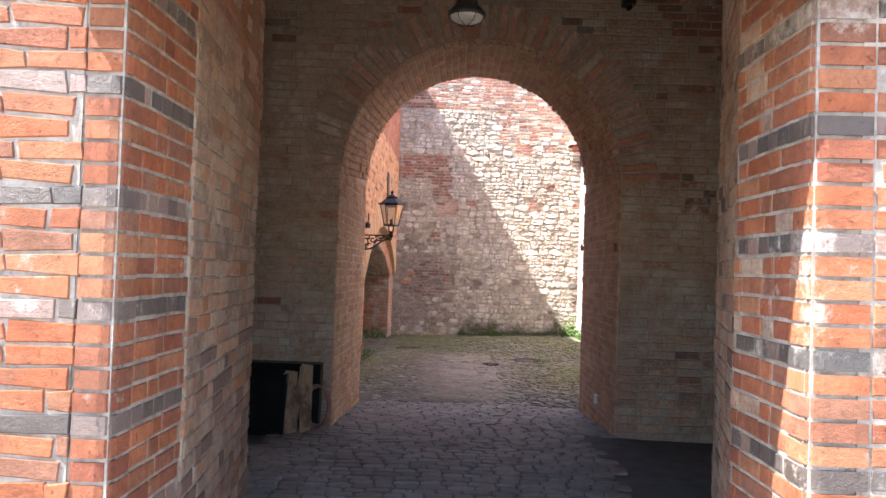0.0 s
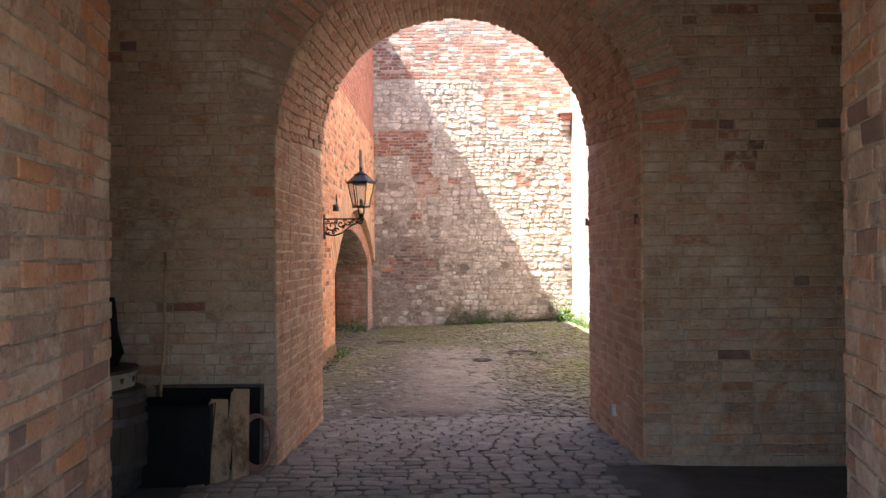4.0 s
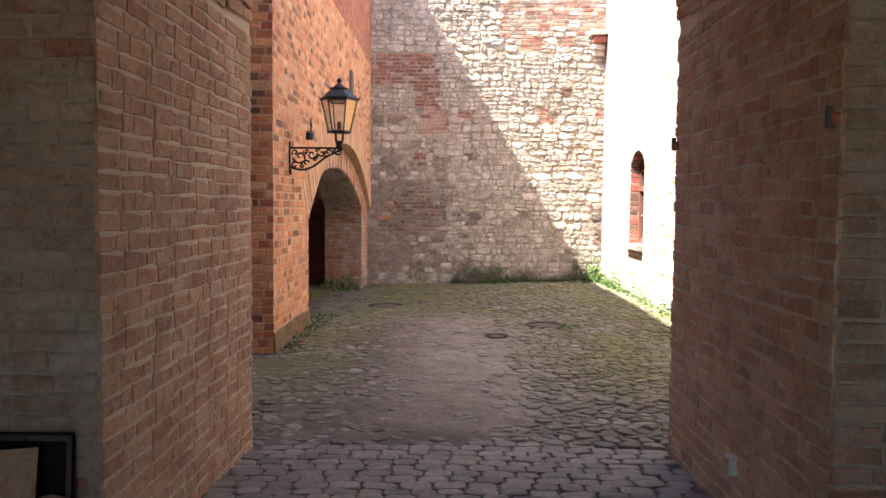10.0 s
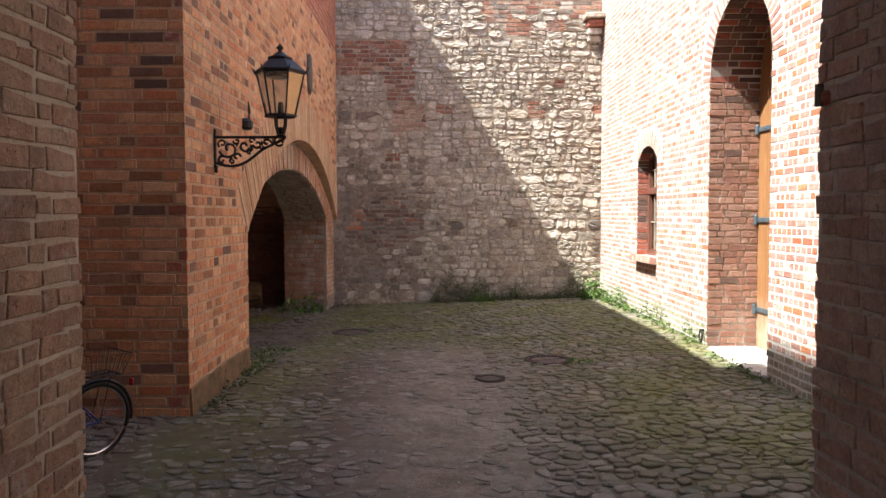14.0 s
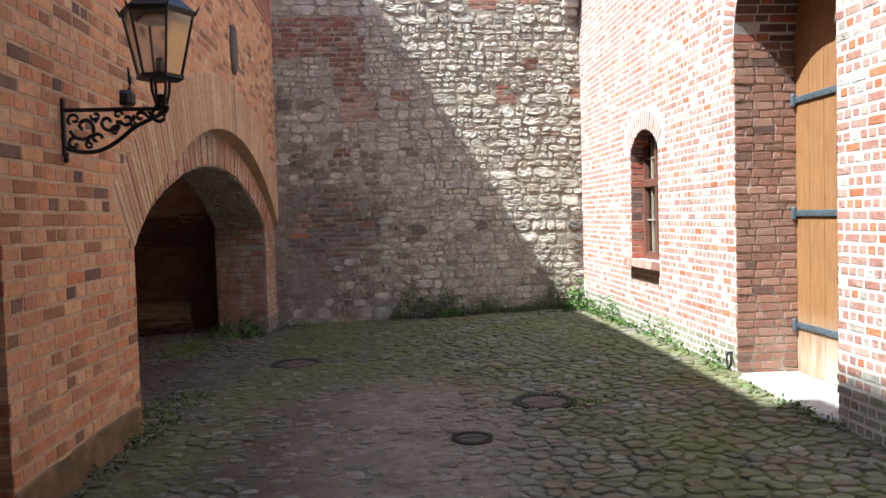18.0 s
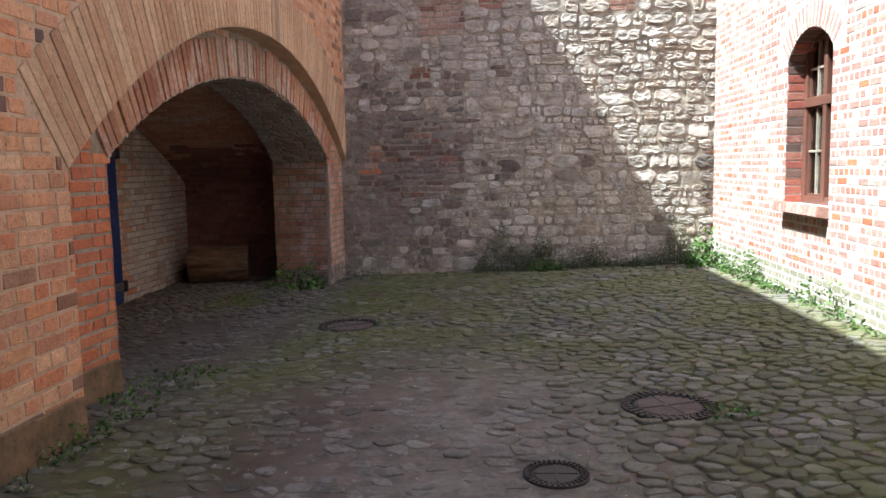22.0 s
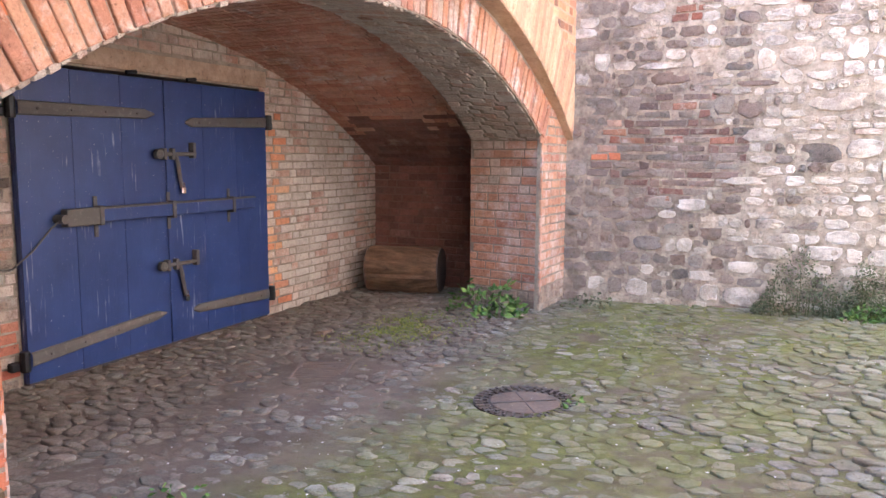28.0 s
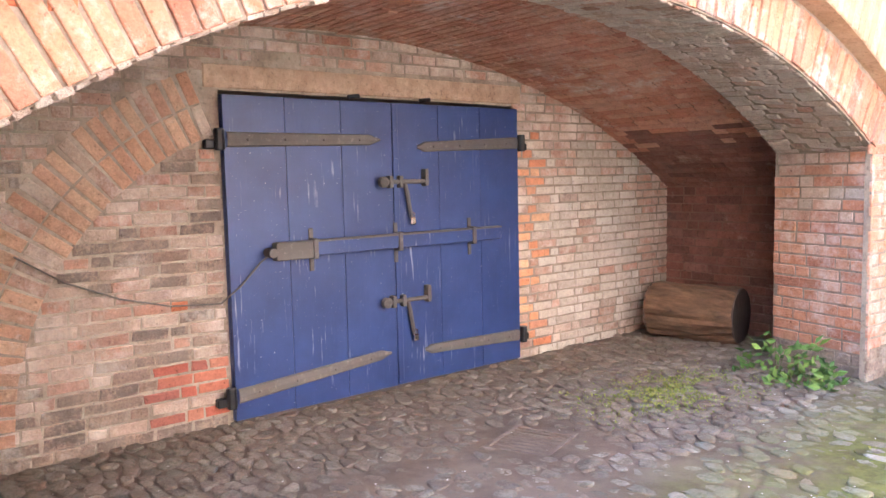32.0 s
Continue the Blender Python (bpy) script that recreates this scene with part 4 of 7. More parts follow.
        ob = q.link("plinth", [mat], w, "mossy brown rendered plinth")
        return ob
    PLINTH = plain_mat("damp_render", (0.10, 0.082, 0.042), (0.27, 0.165, 0.095), 5, bump=0.8, fine=34)
    plinth([(LX, y0 + 0.0), (LX, OUT0 - 0.02)], (1, 0), PLINTH)
    plinth([(-1.70, OUT0 + 0.05), (-1.67, IN0 - 0.03)], (1, 0), PLINTH)
    # inner order, set back and slightly askew
    SK = 0.0446
    IU = Vector((SK, 1, 0)).normalized()
    IN_ = Vector((1, -SK, 0)).normalized()

    def iplace(y, z):
        return Vector((-1.68 + SK * (y - IN0), y, z))
    y1, L2 = 18.9, 8.0
    opi = (IN0 - y1, IN1 - y1, -0.1, arc_top(IN0 - y1, IN1 - y1, 1.72, 0.785))
    wi = holed_wall("wall_bay_arch", iplace(y1, 0), IU, IN_, L2, -0.1, 3.4, 0.05, MORTAR_GREY, [opi], label="red brick arch order of the vaulted bay")
    sci = span_cut(L2, [opi], -0.006)
    srm = span_cut(L2, [(opi[0], opi[1], 1.72, opi[3])], 0.17)
    sri = span_cut(L2, [(opi[0], opi[1], 1.72, opi[3])], 0.36)
    lay_bricks(wi, flat(iplace(y1, 0), IU, IN_), 0.0, 3.3, lambda v: (sri(v) if v > 2.16 else srm(v)) if v > 1.72 else sci(v), [BAY_RED, GREYED_BRICK, ORANGE_BRICK], 0.088, 0.26, 0.02, pick=lambda u, v, r: (1 if v < 0.24 else 0) if u > 3 else 2, near=lambda u, v: v < 1.8, jit=0.004)
    c2, l2 = arc_curve(lambda u, z: Vector((0, u, z)), IN0, IN1, 1.72, 0.785)
    c3, l3 = arc_curve(lambda u, z: Vector((0, u, z)), IN0 - 0.2, IN1 + 0.22, 1.72, 0.87)

    def ring(s):
        P, T, R = c2(s)
        return iplace(P.y, P.z), Vector((SK * T.y, T.y, T.z)), Vector((SK * R.y, R.y, R.z))
    lay_ring(wi, ring, 0.0, l2, 0.36, IN_, [BAY_RED, NICHE_BRICK], 0.082, joint=0.014, proud=0.017, pick=lambda i: 1 if 22 < i < 46 and rnd.random() < 0.75 else 0)
    # soffit and jambs widen towards the bay
    XB = -2.27
    pl = Pile()
    for k in range(41):
        q0, q1 = c2(l2 * k / 40)[0], c3(l3 * k / 40)[0]
        pl.v += [iplace(q0.y, q0.z), Vector((XB, q1.y, q1.z))]
    for k in range(40):
        pl.f.append((2 * k, 2 * k + 1, 2 * k + 3, 2 * k + 2))
        pl.m.append(0)
    for k in (0, 80):
        a0, a1 = pl.v[k], pl.v[k + 1]
        pl.add([a0, a1, Vector((a1.x, a1.y, -0.2)), Vector((a0.x, a0.y, -0.2))], [(0, 1, 2, 3)])
        o = a1 + Vector((0, 0.9 if k else -1.2, 0))
        pl.add([a1, o, Vector((o.x, o.y, -0.2)), Vector((a1.x, a1.y, -0.2))], [(0, 1, 2, 3)])
    sof = tagged(pl.link("soffit_bay", [MORTAR_GREY]), "brick soffit and jambs of the bay arch", "arch", kind="structure")

    def FS(u, v):
        P0, T, R = c2(v)
        P1 = c3(v * l3 / l2)[0]
        A, B = iplace(P0.y, P0.z), Vector((XB, P1.y, P1.z))
        W = (B - A).normalized()
        return A + (B - A) * (u / 0.75), W, T, W.cross(T) if W.cross(T).dot(R) < 0 else -W.cross(T)
    lay_bricks(sof, FS, 0.0, l2, lambda v: [(0.01, 0.74)], [SOFFIT_BRICK, NICHE_BRICK], 0.07, 0.24, 0.014, proud=0.014, jit=0.006, pick=lambda u, v, r: rnd.random() < 0.25, stuff="soffit_brickwork", near=lambda u, v: v > l2 * 0.5, limit=250)
    for ya, yb_ in ((IN0, IN0 - 0.2), (IN1, IN1 + 0.22)):
        A, B = iplace(ya, 0), Vector((XB, yb_, 0))
        W = (B - A).normalized()
        ny = W.cross(Z)
        if ny.y * (1 if ya < 22 else -1) < 0:
            ny = -ny
        lay_bricks(sof, flat(A, W, ny), -0.05, 1.72, lambda v: [(-0.006, (B - A).length)], [BAY_RED, NICHE_BRICK, PALE_BRICK, GREYED_BRICK], 0.088, 0.26, 0.016, proud=0.008, pick=lambda u, v, r: 3 if v < 0.24 else (2 if 1.2 < v < 1.5 and rnd.random() < 0.3 else 1) if v > 1.15 and rnd.random() < 0.5 else 0, near=lambda u, v: True, limit=150)
    # back wall with the door
    DY0, DY1, DZ = 21.99, 24.6, 2.18
    yb, L3 = 18.8, 8.1
    v_top = arc_top(18.88, 26.82, 1.44, 1.2)
    back = holed_wall("wall_bay_back", (BX, yb, 0), (0, 1, 0), (1, 0, 0), L3, -0.2, 3.6, 0.4, MORTAR_GREY, [(DY0 - yb, DY1 - yb, -0.2, lambda u: DZ)], label="patched brick back wall of the bay around the blue door")
    cc, r0, r1 = (22.6, 0.1), 1.9, 2.34

    def bspans(v):
        out = [(0.0, L3)] if v > DZ + 0.17 else [(0.0, DY0 - yb - (0.02 if v < DZ else 0)), (DY1 - yb, L3)]
        if v > DZ + 0.02 and v < DZ + 0.17:
            out = [(0.0, DY0 - yb - 0.1), (DY1 - yb + 0.1, L3)]
        # leave out the relieving arch
        res = []
        for a, b in out:
            d = v - cc[1]
            if d < r1:
                lo = cc[0] - math.sqrt(r1 * r1 - d * d) - yb
                hi = cc[0] - math.sqrt(max(0, r0 * r0 - d * d)) - yb
                if v > 0.62:
                    res += [s for s in ((a, min(b, lo)), (max(a, hi), b)) if s[1] - s[0] > 0.03]
                    continue
            res.append((a, b))
        return res

    def bpick(u, v, r):
        y = u + yb
        if 24.6 <= y < 24.95 + 0.15 * noise.noise((v * 4, 1.0, 0.0)) and v < 2.0:
            return 5 if rnd.random() < 0.6 else 0
        if 21.45 + 0.6 * abs(v - 0.2) < y < 21.95 and 0.06 < v < 0.44:
            return 2 if rnd.random() < 0.85 else 0
        if 21.5 < y < 21.8 and 0.5 < v < 0.85 and rnd.random() < 0.5:
            return 1
        if y < 21.9:
            return 4 if noise.noise((y * 1.6, v * 2.0, 2.0)) > -0.15 and rnd.random() < 0.8 else 0
        return 3 if 24.95 < y < 26.4 and v < 1.9 and rnd.random() < 0.68 else 0
    lay_bricks(back, flat((BX, yb, 0), (0, 1, 0), (1, 0, 0)), -0.03, 3.2, bspans, [NICHE_BRICK, ORANGE_BRICK, RED_BRICK, PALE_BRICK, GREYED_BRICK, WALL_BRICK], 0.08, 0.24, 0.017, proud=0.007, ch=0.005, pick=bpick, near=lambda u, v: u > 1.7 and v < 2.4, jit=0.004)

    def ra(s):
        a = math.radians(196) - s / r0
        R = Vector((0, math.cos(a), math.sin(a)))
        return Vector((BX, cc[0], cc[1])) + R * r0, Vector((0, math.sin(a), -math.cos(a))), R
    lay_ring(back, ra, 0.55, r0 * math.radians(86), 0.44, X, [TAN_BRICK, NICHE_BRICK], 0.085, joint=0.014, proud=0.01, pick=lambda i: rnd.random() < 0.3, split=2)
    lint = Pile()
    lint.add(block_verts(Vector((BX, (DY0 + DY1) / 2, DZ + 0.09)), Y, Z, X, DY1 - DY0 + 0.2, 0.15, 0.012, 0.006), BLOCK_FACES)
    lint.link("lintel", [MORTAR_LINTEL], back, "rough plastered lintel")
    # vault and end walls of the bay
    cv, ln = arc_curve(lambda u, z: Vector((0, u, z)), 18.88, 26.82, 1.44, 1.2)
    p = Pile()
    for k in range(41):
        q = cv(ln * k / 40)[0]
        p.v += [Vector((-2.24, q.y, q.z)), Vector((BX - 0.05, q.y, q.z))]
    for k in range(40):
        p.f.append((2 * k, 2 * k + 1, 2 * k + 3, 2 * k + 2))
        p.m.append(0)
    va = tagged(p.link("vault_bay", [MORTAR_DARK]), "red brick vault of the bay, darker towards its end wall", "ceiling", kind="structure")

    def FV(u, v):
        P, T, R = cv(v)
        return Vector((-2.2 - u, P.y, P.z)) - R * 0.002, -X, T, -R
    # the last courses towards the end wall use a darker brick
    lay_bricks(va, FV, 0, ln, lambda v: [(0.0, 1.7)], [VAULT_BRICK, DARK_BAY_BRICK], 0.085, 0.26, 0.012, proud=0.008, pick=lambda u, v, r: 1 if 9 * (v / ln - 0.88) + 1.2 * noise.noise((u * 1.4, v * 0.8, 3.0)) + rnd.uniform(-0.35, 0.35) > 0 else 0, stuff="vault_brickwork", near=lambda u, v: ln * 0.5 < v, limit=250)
    for nm, y, ny in (("wall_bay_east", 26.82, -1), ("wall_bay_west", 18.88, 1)):
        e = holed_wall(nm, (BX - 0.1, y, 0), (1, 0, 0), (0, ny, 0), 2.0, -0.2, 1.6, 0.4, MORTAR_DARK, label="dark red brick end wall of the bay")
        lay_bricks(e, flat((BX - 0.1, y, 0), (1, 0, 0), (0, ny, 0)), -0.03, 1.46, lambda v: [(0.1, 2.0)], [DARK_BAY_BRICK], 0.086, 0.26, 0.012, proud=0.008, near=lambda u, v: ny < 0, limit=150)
    # upper body, buttress and recess by the bicycle
    tall = holed_wall("wall_tower_south", (-2.33, 17.268, 0), (1, 0, 0), (0, -1, 0), 1.0, -0.1, 8.3, 0.3, MORTAR_WALL, label="orange brick buttress of the building")
    lay_bricks(tall, flat((-2.33, 17.268, 0), (1, 0, 0), (0, -1, 0)), 0.15, 6.5, lambda v: [(0.0, 1.005)], [WALL_BRICK, DARKISH, RED_BRICK, BROWN_BRICK], 0.088, 0.27, 0.018, proud=0.005, jit=0.003, pick=lambda u, v, r: (2 if u > 0.86 and rnd.random() < 0.4 else 3 if rnd.random() < 0.18 else (1 if rnd.random() < 0.06 else 0)), near=lambda u, v: v < 3.4)
    rec = holed_wall("wall_recess_north", (-4.6, 17.5, 0), (1, 0, 0), (0, -1, 0), 2.3, -0.1, 9.3, 0.3, MORTAR_TAN, label="orange brick wall behind the bicycle")
    lay_bricks(rec, flat((-4.6, 17.5, 0), (1, 0, 0), (0, -1, 0)), 0.15, 6.0, lambda v: [(0.0, 2.28)], [WALL_BRICK], 0.088, 0.27, 0.014)
    rw = holed_wall("wall_recess_west", (-4.5, 8.0, 0), (0, 1, 0), (1, 0, 0), 9.6, -0.1, 8.3, 0.3, MORTAR_TAN, label="orange brick wall of the recess")
    # high wall out of view, added to keep stray sun off the court
    holed_wall("wall_sun_block", (-4.5, 8.0, 0), (0, 1, 0), (1, 0, 0), 8.3, 8.3, 14.4, 0.3, MORTAR_TAN, label="unseen high brick wall added to block sun from the court")
    lay_bricks(rw, flat((-4.5, 14.16, 0), (0, 1, 0), (1, 0, 0)), 0.15, 5.0, lambda v: [(0.0, 3.34)], [TAN_BRICK])
    p = Pile()
    for x0, y0b, x1, y1b, z0, z1 in ((-8, 17.6, LX - 0.1, 27.2, 8.1, 8.28), (-8, 13.2, -4.55, 17.4, 8.3, 9.3), (-8.0, 13.2, -7.8, 27.2, 0, 8.2), (-8, 27.0, -1.4, 27.2, 0, 8.2), (-8, 13.2, -4.8, 13.4, 0, 9.0)):
        c = [Vector((x, y, z)) for z in (z0, z1) for x, y in ((x0, y0b), (x1, y0b), (x1, y1b), (x0, y1b))]
        p.add(c, [(0, 1, 2, 3), (4, 5, 6, 7), (0, 1, 5, 4), (1, 2, 6, 5), (2, 3, 7, 6), (3, 0, 4, 7)])
    tagged(p.link("roof_left_building", [MORTAR_TAN]), "eaves and upper body of the brick building", "roof", kind="structure")


GREYED_BRICK = piece_mat("greyed_brick", [(0.30, 0.22, 0.17), (0.36, 0.28, 0.22), (0.24, 0.18, 0.15), (0.42, 0.31, 0.23), (0.33, 0.2, 0.14)], 0.5, salt=0.4, dirt=0.5, bump=1.0, smear=0.8, smear_col=(0.42, 0.32, 0.25), soot=0.35, deep=0.03)
PALE_BRICK = piece_mat("limewashed_brick", [(0.62, 0.54, 0.44), (0.55, 0.45, 0.36), (0.66, 0.6, 0.52)], 0.4, salt=0.3, smear=0.4, smear_col=(0.5, 0.38, 0.31), dirt=0.4, bump=1.0)
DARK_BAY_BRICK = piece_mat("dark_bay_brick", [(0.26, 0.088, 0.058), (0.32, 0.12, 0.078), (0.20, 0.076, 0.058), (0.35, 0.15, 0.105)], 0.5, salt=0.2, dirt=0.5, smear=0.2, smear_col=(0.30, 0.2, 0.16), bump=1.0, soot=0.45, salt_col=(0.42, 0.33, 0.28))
MORTAR_LINTEL = plain_mat("lintel_plaster", (0.34, 0.23, 0.16), (0.52, 0.39, 0.28), 7, bump=1.0, fine=24)

# right building
RX = 3.866
WIN0, WIN1, WSILL, WSPR = 22.65, 23.75, 1.16, 2.62
DR0, DR1 = 18.80, 20.51


def right_building():
    y0, L = 14.15, 12.6
    dtop = arc_top(L + y0 - DR1, L + y0 - DR0, 3.38, 0.85)
    wtop = arc_top(L + y0 - WIN1, L + y0 - WIN0, WSPR, 0.25)
    dop = (L + y0 - DR1, L + y0 - DR0, 0.0, dtop)
    wop = (L + y0 - WIN1, L + y0 - WIN0, WSILL, wtop)
    O, U, N = (RX, y0 + L, 0), (0, -1, 0), (-1, 0, 0)
    w = holed_wall("wall_east", O, U, N, L, -0.1, 9.0, 0.6, MORTAR_WHITE, [dop, wop], label="sunlit red brick wall with white lime joints")
    s1 = span_cut(L, [dop, (wop[0], wop[1], wop[2], wop[3])], 0.0)
    s2 = span_cut(L, [(dop[0], dop[1], 3.38, dtop), (wop[0], wop[1], WSPR, wtop)], 0.26)

    def spans(v):
        a = s1(v)
        b = s2(v)
        res = []
        for p0, p1 in a:
            for q0, q1 in b:
                lo, hi = max(p0, q0), min(p1, q1)
                if hi - lo > 0.02:
                    res.append((lo, hi))
        return res
    lay_bricks(w, flat(O, U, N), 0.1, 9.0, spans, [SUN_BRICK, ORANGE_BRICK, PALE_BRICK, MOSSY_BRICK], 0.08, 0.20, 0.021, proud=0.003, bond=lambda row, k: row % 2 == 1, pick=lambda u, v, r: 3 if v < 0.5 else (2 if rnd.random() < 0.16 else (1 if rnd.random() < 0.12 else 0)), near=lambda u, v: 2.2 < u < 6.2 and 0.5 < v < 2.4)
    for ua, ub, sp, rise, nm in ((dop[0], dop[1], 3.38, 0.85, 0), (wop[0], wop[1], WSPR, 0.25, 1)):
        cv, ln = arc_curve(lambda u, z: Vector((RX, y0 + L - u, z)), ua, ub, sp, rise)
        lay_ring(w, cv, 0, ln, 0.25, -X, [SUN_BRICK], 0.075, joint=0.02, proud=0.004)
        dep = 0.6 if nm == 0 else 0.3

        def FO(u, v, cv=cv):
            P, T, R = cv(v)
            return P + X * u - R * 0.002, X, T, -R
        # soffits laid in darker brick than the wall face
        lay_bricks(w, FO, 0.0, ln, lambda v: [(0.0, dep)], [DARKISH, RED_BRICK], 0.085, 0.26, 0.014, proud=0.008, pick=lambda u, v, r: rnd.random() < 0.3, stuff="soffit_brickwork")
    # reveals in darker brick than the face, so their shade is partly colour
    for y, ny in ((DR1, -1), (DR0, 1)):
        lay_bricks(w, flat((RX, y + 0.003 * ny, 0), (1, 0, 0), (0, ny, 0)), 0.1, 3.38, lambda v: [(0.0, 0.6)], [RED_BRICK, DARKISH, SHADED_REVEAL_BRICK], 0.08, 0.2, 0.018, proud=0.012, pick=lambda u, v, r: 2 if rnd.random() < 0.9 else 1, near=lambda u, v: ny < 0, limit=120, jit=0.008)
    for y, ny in ((WIN1, -1), (WIN0, 1)):
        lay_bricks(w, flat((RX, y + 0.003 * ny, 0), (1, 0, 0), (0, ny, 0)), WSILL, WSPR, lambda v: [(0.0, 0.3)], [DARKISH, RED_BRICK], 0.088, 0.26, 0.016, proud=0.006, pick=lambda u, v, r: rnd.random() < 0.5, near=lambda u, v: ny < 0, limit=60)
    p = Pile()
    for x0, y0b, x1, y1b, z0, z1 in ((4.6, 14.2, 9, 27.2, 8.8, 8.98), (8.8, 14.2, 9, 27.2, 0, 8.8), (4.4, 13.95, 9.0, 14.14, 0, 8.9)):
        c = [Vector((x, y, z)) for z in (z0, z1) for x, y in ((x0, y0b), (x1, y0b), (x1, y1b), (x0, y1b))]
        p.add(c, [(0, 1, 2, 3), (4, 5, 6, 7), (0, 1, 5, 4), (1, 2, 6, 5), (2, 3, 7, 6), (3, 0, 4, 7)])
    tagged(p.link("roof_right_building", [MORTAR_LIGHT]), "roof and far walls of the brick building", "roof", kind="structure")


SHADED_REVEAL_BRICK = piece_mat("shaded_reveal_brick", [(0.40, 0.16, 0.09), (0.48, 0.21, 0.12), (0.33, 0.14, 0.09), (0.52, 0.26, 0.16), (0.42, 0.22, 0.15)], 0.45, salt=0.15, smear=0.35, smear_col=(0.42, 0.34, 0.28), bump=1.0, dirt=0.35)
SUN_BRICK = piece_mat("sunlit_brick", [(0.58, 0.24, 0.15), (0.52, 0.20, 0.13), (0.64, 0.33, 0.23), (0.5, 0.22, 0.16), (0.66, 0.40, 0.29)], 0.4, salt=0.2, dirt=0.25, smear=0.48, smear_col=(0.68, 0.6, 0.52), bump=0.8)
MOSSY_BRICK = piece_mat("mossy_brick", [(0.42, 0.36, 0.24), (0.34, 0.32, 0.18), (0.5, 0.42, 0.3)], 0.4, moss=0.8)


MORTAR_SOOT = plain_mat("sooty_mortar", (0.19, 0.155, 0.125), (0.42, 0.35, 0.275), 7, bump=0.8, fine=26)


def end_wall():
    """Random rubble in thick smeared mortar, patched with brick."""
    x0, L = LX - 0.1, 5.4
    w = holed_wall("wall_north", (x0, 26.5, 0), (1, 0, 0), (0, -1, 0), L, -0.1, 9.6, 0.5, MORTAR_STONE, label="old rubble stone court wall patched with brick")
    reds = [(-1.5, 0.18, 4.50, 5.22), (-0.37, 0.2, 3.97, 4.52), (0.61, 0.95, 3.74, 3.95), (-0.38, -0.07, 2.86, 3.04), (-1.03, -0.73, 1.6, 1.9), (2.39, 2.72, 3.7, 4.0), (1.98, 2.5, 5.3, 5.62), (2.73, 3.13, 5.37, 5.62), (3.6, 4.0, 3.77, 3.97), (2.91, 3.15, 4.28, 4.47)]
    oranges = [(-0.27, 0.4, 3.39, 3.98)]

    def inside(x, z, zones):
        x += 0.05 * noise.noise((x * 6.0, z * 11.0, 4.0))
        return any(a < x < b and lo < z < hi for a, b, lo, hi in zones)

    def soot_level(x, z):
        """Old soot and damp, densest round the patched hearth low in the west, thin up the corner."""
        return max(math.exp(-((x + 0.4) / 0.95) ** 2 - ((z - 1.7) / 0.75) ** 2), 0.95 * math.exp(-((x + 1.0) / 1.1) ** 2 - ((z - 1.4) / 1.6) ** 2), 0.6 * math.exp(-((x + 1.2) / 0.8) ** 2 - ((z - 2.4) / 1.3) ** 2), 0.5 * math.exp(-((x - 0.1) / 1.2) ** 2 - ((z - 0.5) / 0.5) ** 2))

    def sooty(x, z):
        return soot_level(x, z) + 0.35 * noise.noise((x * 3, z * 4, 2.0)) + 0.55 * noise.noise((x * 13, z * 16, 5.0)) > 0.5

    def brick_top(x):
        return 5.62 + 0.25 * noise.noise((x * 0.9, 2.0, 5.0)) + (0.9 if x < 1.5 else 0)

    def bricky(x, z):
        return z > brick_top(x) or inside(x, z, reds) or inside(x, z, oranges) or math.exp(-((x + 0.4) / 0.95) ** 2 - ((z - 1.62) / 0.55) ** 2) > 0.5 + 0.45 * noise.noise((x * 2.5, z * 3.5, 7.0)) + 0.25 * noise.noise((x * 7.0, z * 9.0, 3.0))

    def spans(v):
        out, start = [], None
        for i in range(109):
            u = i * 0.05
            ok = bricky(x0 + u, v) and i < 108
            if ok and start is None:
                start = u
            if not ok and start is not None:
                out.append((start, u))
                start = None
        return out

    def pick(u, v, r):
        x = x0 + u
        if inside(x, v, reds):
            return 0 if rnd.random() < 0.85 else rnd.choice((1, 2))
        if inside(x, v, oranges):
            return 2 if rnd.random() < 0.75 else 0
        if v < 2.6:
            return 5 if -1.05 < x < -0.75 and 1.55 < v < 1.9 and rnd.random() < 0.8 else rnd.choice((4, 4, 4, 0, 1, 1))
        return rnd.choice((0, 0, 2, 3, 1)) if noise.noise((u * 1.1, v * 1.3, 3.0)) > -0.1 else rnd.choice((0, 0, 0, 2))
    lay_bricks(w, flat((x0, 26.5, 0), (1, 0, 0), (0, -1, 0)), 0.0, 9.6, spans, [PATCH_BRICK, DARK_RUBBLE, OLD_BRICK, PALE_BRICK, SOOTED_DIM_BRICK, ORANGE_BRICK], 0.084, 0.25, 0.020, proud=0.010, ch=0.005, pick=pick, near=lambda u, v: v < 5.8, jit=0.008)

    def worn(x, z):
        """How far the mortar has washed out, most in the weathered upper east."""
        return min(1.0, max(0.0, 0.22 * (z - 1.6) + 0.24 * (x - 0.6) + 0.45 * noise.noise((x * 0.8, z * 0.8, 4.0))))
    # mortar bed with its own relief; it rises over the edges of the stones
    st = 0.026
    nx, nz = int(L / st) + 1, int(7.4 / st) + 1
    bed = Pile()
    for j in range(nz):
        for i in range(nx):
            x, z = x0 + L * i / (nx - 1), -0.06 + st * j
            k = worn(x, z)
            r = 0.55 * noise.noise((x * 3.1, z * 4.3, 1.0)) + 0.4 * noise.noise((x * 9, z * 12, 2.0)) + 0.3 * noise.noise((x * 24, z * 26, 3.0))
            d = 0.009 + 0.010 * r - 0.005 * k
            if bricky(x, z):
                d = 0.002 + 0.008 * r
            bed.v.append((x, 26.5 - max(0.002, d), z))
